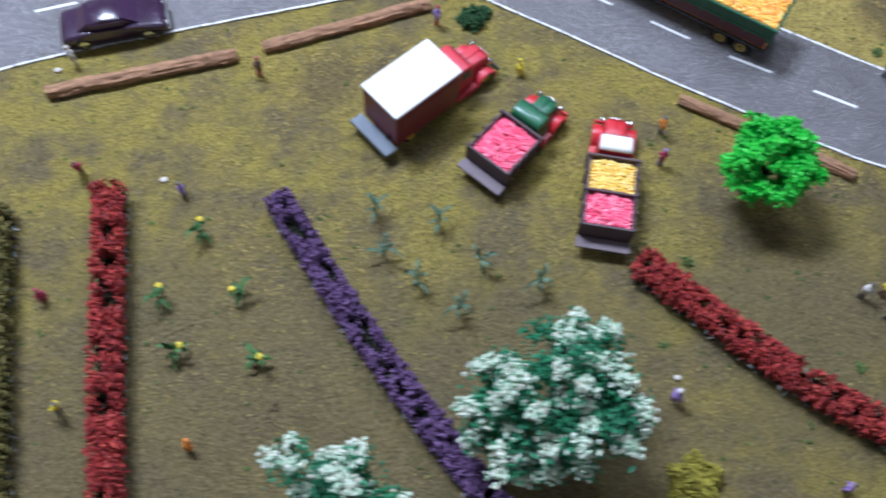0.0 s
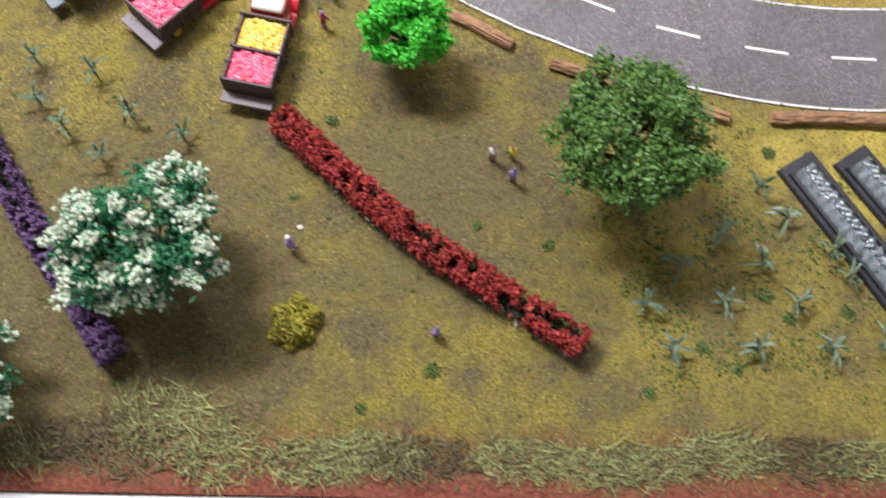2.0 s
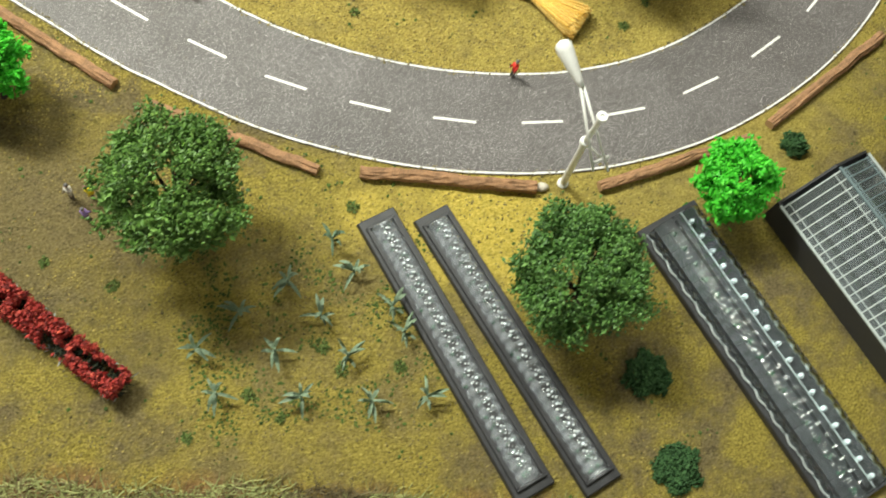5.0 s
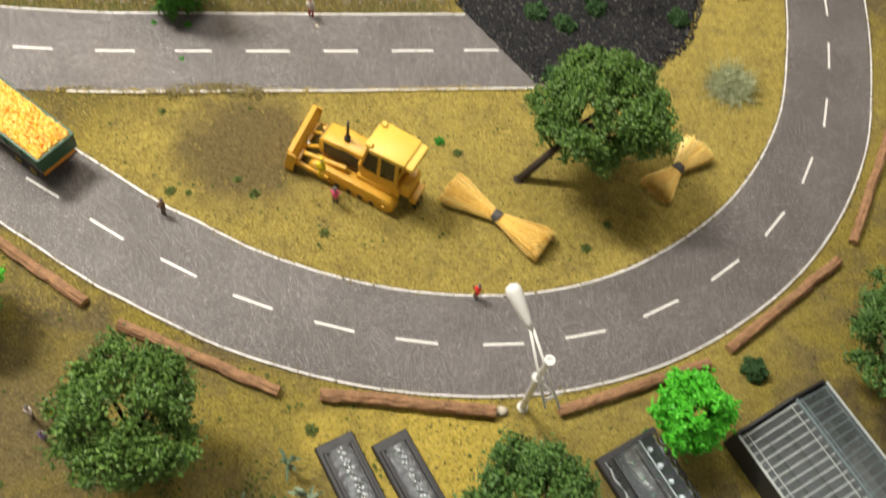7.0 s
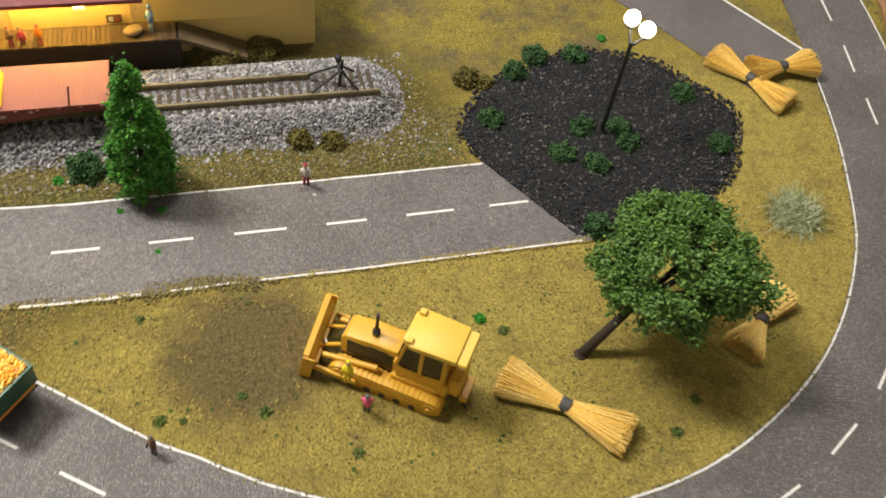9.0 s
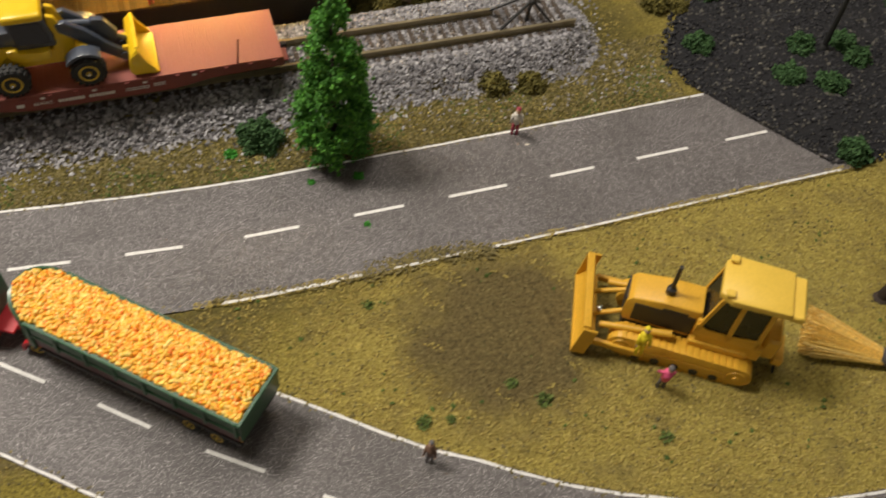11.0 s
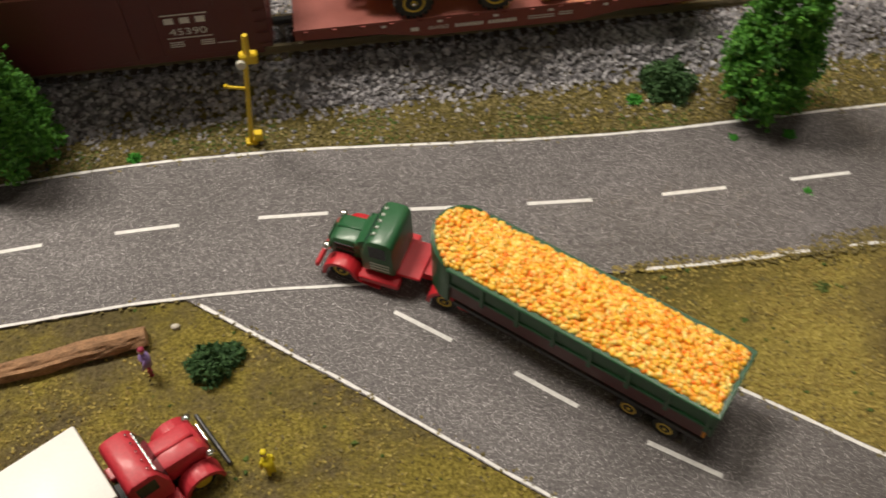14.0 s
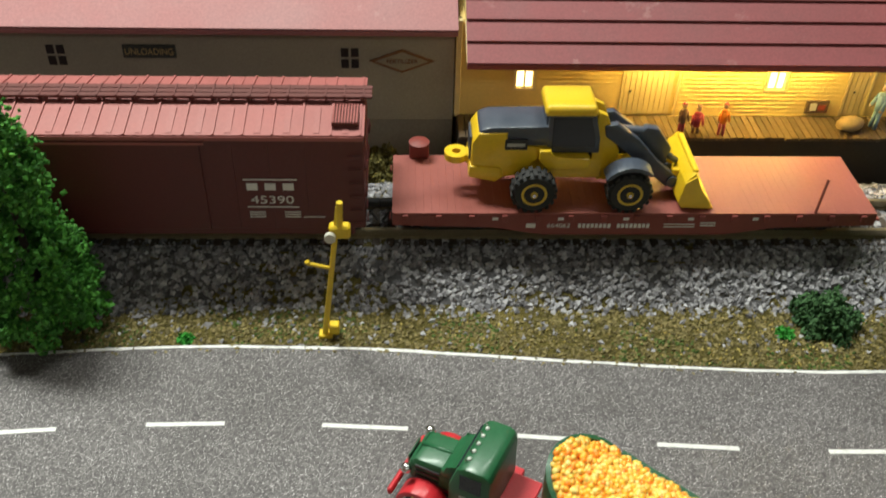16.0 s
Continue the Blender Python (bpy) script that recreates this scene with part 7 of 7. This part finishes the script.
# ---- street lamp over the road, globe lamp, signal ----
def street_lamp():
    wm = paint("glossy_white_plastic", (0.80, 0.80, 0.78), 0.3, var=0.05)
    t = thing("street_lamp", place(577, 62, 0), "white plastic street lamp leaning over the road", "lamp")
    part("base", lathe(bmesh.new(), [(3.6, -1), (3.6, 1.4), (2.4, 2.4), (2.0, 3)], 16), wm, t, smooth=2)
    top, clamp, tie = Vector((-11.5, -16, 120)), Vector((-9, -11, 82)), Vector((0.5, -20, 77))
    part("pole", R((0, 0, 1), clamp, 2.2, 1.9, 14), wm, t, smooth=2)
    part("upper_pole", R(clamp, top, 1.7, 1.5, 12), wm, t, smooth=2)
    part("pole_ring", annulus(1.3, 2.9, 2.2), wm, t, smooth=2, m=place(-11.5, -16, 119))
    part("collar", lathe(bmesh.new(), [(2.4, -2.0), (3.2, -1.2), (3.2, 1.2), (2.4, 2.0)], 14, Matrix.Translation(clamp)), wm, t, smooth=2)
    tail, head = Vector((-17, 4, 115)), Vector((-27, 24, 126))
    m = Matrix.Translation(tail) @ (head - tail).to_track_quat("Z", "Y").to_matrix().to_4x4()
    d = (head - tail).length
    part("lamp_head", lathe(bmesh.new(), [(1.3, 0), (2.2, d * 0.15), (3.5, d * 0.5), (4.5, d * 0.82), (4.4, d * 0.93), (3.2, d), (0.6, d * 1.04)], 16, m), wm, t, smooth=1)
    for side, foot in ((-0.7, Vector((-6.5, -27, 79))), (1.0, Vector((0.5, -29, 82)))):
        part("arm", R(tail + Vector((side, 0, 0)), foot, 0.85, 0.7), wm, t, smooth=1)
    part("brace", R(clamp, tie, 0.8), wm, t, smooth=1)
    part("foot_bar", R((-7.0, -23.5, 81), (3.0, -19.5, 80), 1.0), wm, t, smooth=1)


def globe_lamp():
    t = thing("globe_lamp", place(666, 401, 2), "black post lamp with two lit white globes", "lamp")
    part("post", R((0, 0, -2), (0, 0, 84), 1.7, 1.3, 12), BLACK, t, smooth=2)
    part("foot", lathe(bmesh.new(), [(3.4, 0), (3.2, 3), (1.8, 5)], 14), BLACK, t, smooth=2)
    lit = glow("lit_globe", (1.0, 0.86, 0.72), 14.0)
    for x, y in ((12, 6), (6, 18)):
        part("bracket", R((0, 0, 80), (x, y, 82), 0.9), BLACK, t)
        g = part("globe", ball(bmesh.new(), (x, y, 88), 5.4, 3), lit, t, smooth=1)
        part("cup", lathe(bmesh.new(), [(2.6, 81.5), (3.0, 83.5), (2.0, 84)], 12, Matrix.Translation((x, y, 0))), BLACK, g)


def signal_post():
    ye = paint("signal_yellow", (0.72, 0.50, 0.02), 0.4, var=0.12)
    t = thing("crossing_signal", place(129, 404, 1), "yellow plastic crossing signal post beside the ballast", "signal")
    b, u = Vector((0, 0, -1)), Vector((8.5, -9, 66))
    part("mast", R(b, u, 1.1, 0.9, 10), ye, t, smooth=2)
    part("base", B(-2, 3, -2, 2, -1, 1.2, bevel=0.3), ye, t)
    part("relay_box", B(2.0, 5.6, -2, 1.6, 1.5, 6.0, bevel=0.4), ye, t)
    part("head", B(5.0, 12.0, -10, -6, 53, 58, bevel=0.7), ye, t)
    part("finial", R((8.5, -9, 58), (9.0, -9.5, 68), 1.1), ye, t)
    part("lens_hood", lathe(bmesh.new(), [(1.9, 0), (1.9, 1.6), (1.2, 1.6)], 14, Matrix.Translation((5.4, -10, 54.5)) @ Matrix.Rotation(radians(90), 4, "X")), paint("pale_lens", (0.6, 0.58, 0.5), 0.3), t)
    part("side_arm", R((5, -5, 36.5), (-3.4, -6, 39.5), 0.7), ye, t)
    part("arm_knob", ball(bmesh.new(), (-3.4, -6, 40), 1.1, 1), ye, t)


street_lamp()
globe_lamp()
signal_post()

# ---- figurines: plain painted dolls about 2 cm tall ----
SKIN = paint("figurine_skin", (0.50, 0.32, 0.22), 0.7)
HUES = {"purple": (0.27, 0.18, 0.42), "orange": (0.70, 0.24, 0.02), "brown": (0.16, 0.09, 0.06), "white": (0.66, 0.62, 0.56), "red": (0.62, 0.03, 0.02), "yellow": (0.72, 0.58, 0.02),
        "pink": (0.70, 0.10, 0.22), "blue": (0.22, 0.34, 0.52), "grey": (0.12, 0.11, 0.11), "wine": (0.32, 0.03, 0.07)}
CLOTH = {k: paint(k + "_figurine_paint", v, 0.6, var=0.15) for k, v in HUES.items()}


def figurine(x, y, top, legs, label, z=0.0, rz=0, s=0.82, bend=0.0, sit=False):
    bm = bmesh.new()
    leg = 0.5 if sit else 1.0
    for a in (-1, 1):
        rod(bm, (0.8 * a * a, a * 1.3, 0), (0, a * 1.0, 9 * leg), 0.9, 1.1, 6, 1)
        ball(bm, (0.6, a * 1.35, 0.5), 1.0, 1, (1.5, 0.8, 0.6), mat=1)
    up = Vector((bend * 6, 0, 0))
    rod(bm, (0, 0, 8.4 * leg), Vector((bend * 4, 0, 9 * leg + 7)), 2.1, 2.4, 8, 0)
    ball(bm, Vector((bend * 4, 0, 9 * leg + 7)), 2.5, 1, (0.8, 1.1, 0.7), mat=0)
    for a in (-1, 1):
        rod(bm, Vector((bend * 4, a * 2.4, 9 * leg + 6.8)), (2.4, a * 3.0, 9 * leg + 1.4), 0.85, 0.7, 6, 0)
        ball(bm, (2.5, a * 3.0, 9 * leg + 1.0), 0.8, 1, mat=2)
    ball(bm, Vector((bend * 6, 0, 9 * leg + 11)), 1.7, 2, (1, 0.9, 1.15), mat=2)
    ball(bm, Vector((bend * 6 - 0.2, 0, 9 * leg + 12)), 1.75, 1, (1, 0.95, 0.75), mat=1)
    for v in bm.verts:
        v.co *= s
    return solid("figurine", bm, [CLOTH[top], CLOTH[legs], SKIN], place(x, y, z, rz), label, "figurine", "painted figurines", smooth=1)


for x, y, a, b, z, rz, kw in (
        (90, 293, "purple", "wine", 0, 200, {}), (-22, 273, "brown", "wine", 0, 250, {}), (-130, 299, "white", "white", 0, 20, {}), (-128, 222, "wine", "brown", 0, 90, {"bend": -0.5}),
        (-73, 199, "purple", "grey", 0, 0, {"sit": True}), (-150, 148, "wine", "wine", 0, 300, {"sit": True}), (-143, 85, "yellow", "grey", 0, 150, {"bend": -0.6}), (-81, 54, "orange", "orange", 0, 40, {"sit": True, "bend": 0.4}),
        (206, 193, "orange", "grey", 0, 180, {"bend": 0.3}), (199, 172, "wine", "purple", 0, 60, {}), (133, 247, "yellow", "yellow", 0, 120, {"bend": 0.5, "sit": True}),
        (166, 35, "purple", "white", 0, 10, {"sit": True, "s": 1.05}), (285, 73, "white", "grey", 0, 240, {}), (297, 72, "yellow", "brown", 0, 200, {"bend": 0.4}), (294, 58, "purple", "grey", 0, 80, {}),
        (238, -25, "purple", "grey", 0, 130, {"sit": True}), (556, 139, "red", "grey", 1.2, 200, {}), (354, 209, "brown", "grey", 1.0, 240, {}), (467, 215, "pink", "grey", 0, 70, {"bend": -0.3, "s": 1.0}),
        (456, 382, "white", "wine", 1.2, 250, {"bend": 0.5, "s": 1.0}), (458, 228, "yellow", "yellow", 14.2, 250, {"sit": False, "s": 0.95}), (934, 464, "wine", "yellow", 1.0, 10, {"bend": 0.4}),
        (297, 499.5, "orange", "wine", 29.6, 260, {"s": 0.72}), (279, 499.5, "brown", "wine", 29.6, 280, {"s": 0.72}), (286, 501, "wine", "brown", 29.6, 270, {"sit": True, "s": 0.8}), (368, 506, "blue", "blue", 29.6, 200, {"s": 1.0})):
    figurine(x, y, a, b, "tiny painted doll in %s and %s clothes" % (a, b), z, rz, **kw)

# small loose stones and a crate
PALE = paint("pale_stone", (0.55, 0.50, 0.42), 0.8, var=0.2)
for i, (x, y, r) in enumerate(((-83, 210, 2.0), (172, 46, 1.7), (563, 60, 3.6), (152, 126, 2.2), (98, 312, 1.6), (-140, 296, 2.0), (460, 372, 1.4))):
    solid("stone", ball(bmesh.new(), (0, 0, r * 0.45), r, 2, (1.2, 0.9, 0.6), 0.12, random.Random(i)), PALE, place(x, y, 0), "pale rounded pebble lying on the grass", "stone", smooth=1)
sack = bmesh.new()
ball(sack, (0, 0, 3), 6, 2, (1.2, 0.8, 0.5), 0.05, random.Random(3))
solid("sack", sack, paint("sackcloth", (0.34, 0.25, 0.14), 0.9, var=0.2), place(356, 504, 29.6, 20), "slumped tan sack on the station platform", "sack", smooth=1)

# ---- scattered turf ----
FLOCK = spread("golden_flock", [(0.24, 0.175, 0.045), (0.38, 0.30, 0.075), (0.47, 0.375, 0.11), (0.34, 0.25, 0.06), (0.18, 0.130, 0.034)], 0.95, bump=0)
BROWNFLOCK = spread("brown_flock", [(0.09, 0.074, 0.028), (0.18, 0.145, 0.056), (0.26, 0.21, 0.08), (0.13, 0.11, 0.040)], 0.95, bump=0)
GREENFLOCK = spread("green_flock", [(0.04, 0.075, 0.012), (0.09, 0.14, 0.025), (0.06, 0.10, 0.016)], 0.95, bump=0)


def near_road(x, y, pad=0.0):
    d1 = np.full(len(x), 1e9)
    for line, half in ((MAIN, 36.5), (LOOP, 35.0)):
        l = line[::2]
        for i in range(0, len(x), 4000):
            d = np.sqrt(((x[i:i + 4000, None] - l[None, :, 0]) ** 2 + (y[i:i + 4000, None] - l[None, :, 1]) ** 2)).min(1) - half
            d1[i:i + 4000] = np.minimum(d1[i:i + 4000], d)
    return d1 < pad


def turf(name, n, area, mat, label, seed, size=(0.35, 0.8), pad=-0.6, where=None, dz=0.0):
    rng = np.random.default_rng(seed)
    x, y = rng.uniform(area[0], area[1], n), rng.uniform(area[2], area[3], n)
    keep = ~near_road(x, y, pad)
    keep &= ((x - 668) / 103) ** 2 + ((y - 399) / 92) ** 2 > 1.0
    keep &= y > edge(x) + 2
    keep &= np.hypot(x - 408, y - 262) + 14 * np.sin(x * 0.3 + y * 0.2) > 44 if mat is FLOCK else True
    if where is not None:
        keep &= where(x, y, rng)
    x, y = x[keep], y[keep]
    h = np.array([bed(a, b) for a, b in zip(x, y)])
    keep = h < 1.5
    x, y, h = x[keep], y[keep], h[keep]
    z = np.array([0.15 + 0.35 * noise.noise(Vector((a, b, 0)) * 0.02) + 0.3 * noise.noise(Vector((a, b, 0)) * 0.11) for a, b in zip(x, y)]) + h
    v, f = nuggets(np.c_[x, y, z + 0.15 + dz], rng.uniform(*size, len(x)), rng, 0.35, 0.8)
    tagged(soup(v, f, name, mat), label, "turf", kind="stuff")


def patchy(scale, lo, seed):
    def test(x, y, rng):
        k = np.array([noise.noise(Vector((a * scale, b * scale, seed))) for a, b in zip(x, y)])
        return k + rng.normal(0, 0.12, len(x)) > lo
    return test


turf("golden_turf", 26000, (270, 860, 130, 470), FLOCK, "golden scatter turf inside the road loop", 61, where=patchy(0.012, -0.25, 3))
turf("golden_turf", 26000, (-180, 640, -160, 330), FLOCK, "golden scatter turf over the brown field", 62, where=patchy(0.016, 0.05, 5))
turf("golden_turf", 16000, (272, 520, 140, 325), FLOCK, "coarse golden turf crumbs beside the parked trailer", 75, (0.38, 0.85), where=patchy(0.05, -0.1, 21))
turf("golden_turf", 14000, (-60, 270, 120, 310), FLOCK, "coarse golden turf crumbs round the parked trucks", 76, (0.38, 0.85), where=patchy(0.045, 0.0, 23))
turf("golden_turf", 9000, (480, 820, 140, 330), FLOCK, "coarse golden turf crumbs round the leaning tree", 77, (0.38, 0.85), where=patchy(0.05, -0.05, 25))
turf("brown_turf", 24000, (-180, 640, -160, 330), BROWNFLOCK, "brown earth scatter on the field", 63)
turf("olive_turf", 20000, (-60, 600, 385, 440), BROWNFLOCK, "olive-brown scatter turf by the railway", 64, (0.45, 1.1))
turf("loose_gravel", 900, (-60, 560, 394, 424), STONE, "pale gravel bits strewn below the ballast", 79, (0.5, 1.3))
turf("green_tufts", 9000, (-180, 860, -120, 470), GREENFLOCK, "small green turf tufts in the grass", 65, (0.4, 1.0), where=patchy(0.045, 0.42, 9))
turf("verge_turf", 60000, (-180, 960, 40, 430), BROWNFLOCK, "ragged turf crumbs along the road edges", 66, (0.4, 1.0), -2.4, where=lambda x, y, rng: near_road(x, y, 2.5), dz=0.65)
turf("green_tufts", 9000, (-60, 600, 384, 430), GREENFLOCK, "small green turf tufts below the ballast", 71, (0.4, 1.0), where=patchy(0.03, 0.12, 6))
turf("golden_turf", 1600, (-60, 600, 384, 440), FLOCK, "golden scatter turf below the ballast", 72, where=patchy(0.025, -0.1, 7))
turf("green_tufts", 3000, (340, 490, -80, 40), GREENFLOCK, "small green turf tufts between the crops", 68, (0.5, 1.3), where=patchy(0.04, 0.1, 4))
turf("verge_turf", 4200, (278, 430, 302, 318), BROWNFLOCK, "ragged turf creeping over the road edge", 69, (0.4, 1.0), -99,
     where=lambda x, y, rng: np.abs(y - 311.0 - 2.5 * np.sin(x * 0.07)) < np.abs(rng.normal(0, 3.2, len(x))) * (np.abs(x - 385) < 34) + 2.0 * (rng.random(len(x)) < 0.35), dz=0.95)
turf("verge_turf", 9000, (270, 640, 304, 316), FLOCK, "golden turf crumbs over the road edge", 78, (0.35, 0.8), -99, where=lambda x, y, rng: near_road(x, y, 2.0) & ~near_road(x, y, -2.2), dz=0.6)
turf("moss_clumps", 2600, (-180, 640, -160, 330), GREENFLOCK, "dark green moss crumbs on the field", 73, (0.7, 1.7), where=patchy(0.05, 0.22, 12))
turf("earth_crumbs", 3000, (-180, 860, -160, 330), BROWNFLOCK, "coarse brown earth crumbs on the field", 74, (0.5, 1.2), where=patchy(0.04, 0.05, 14))
TUFT = spread("bright_tuft_green", [(0.03, 0.22, 0.02), (0.06, 0.32, 0.03)], 0.8, bump=0)
for i, (x, y, r) in enumerate(((78, 402, 3.0), (303, 404, 3.2), (365, 372, 3.0), (544, 264, 3.5), (643, 30, 4.5), (655, 40, 3.5), (340, 374, 2.2), (361, 340, 2.0), (700, 500, 3.5))):
    shrub(x, y, r, r * 0.8, TUFT, 200 + i, "small bright green grass tuft", 0.2, 2.0, "grass_tuft", 0.8)
MIDTUFT = spread("mid_tuft_green", [(0.07, 0.12, 0.025), (0.14, 0.20, 0.045), (0.10, 0.15, 0.03), (0.19, 0.22, 0.06)], 0.9, bump=0)
for i, (x, y, r) in enumerate(((413, 223, 4.2), (357, 227, 4.0), (459, 191, 3.4), (401, 235, 3.2), (369, 225, 2.6), (556, 254, 4.0), (637, 173, 4.2), (656, 191, 3.6), (349, 293, 3.0), (197, 109, 3.8), (170, 65, 2.8),
                               (270, 34, 3.6), (307, 17, 4.2), (446, 55, 4.4), (233, -44, 4.6), (421, -29, 5.0), (379, -52, 4.0), (431, -43, 4.6), (396, -67, 3.6), (464, -44, 4.4), (346, -73, 3.2), (193, -59, 3.4))):
    shrub(x, y, r, r * 0.5, MIDTUFT, 230 + i, "small dull green grass tuft on the turf", 0.1, 0.5, "grass_tuft", 0.7)
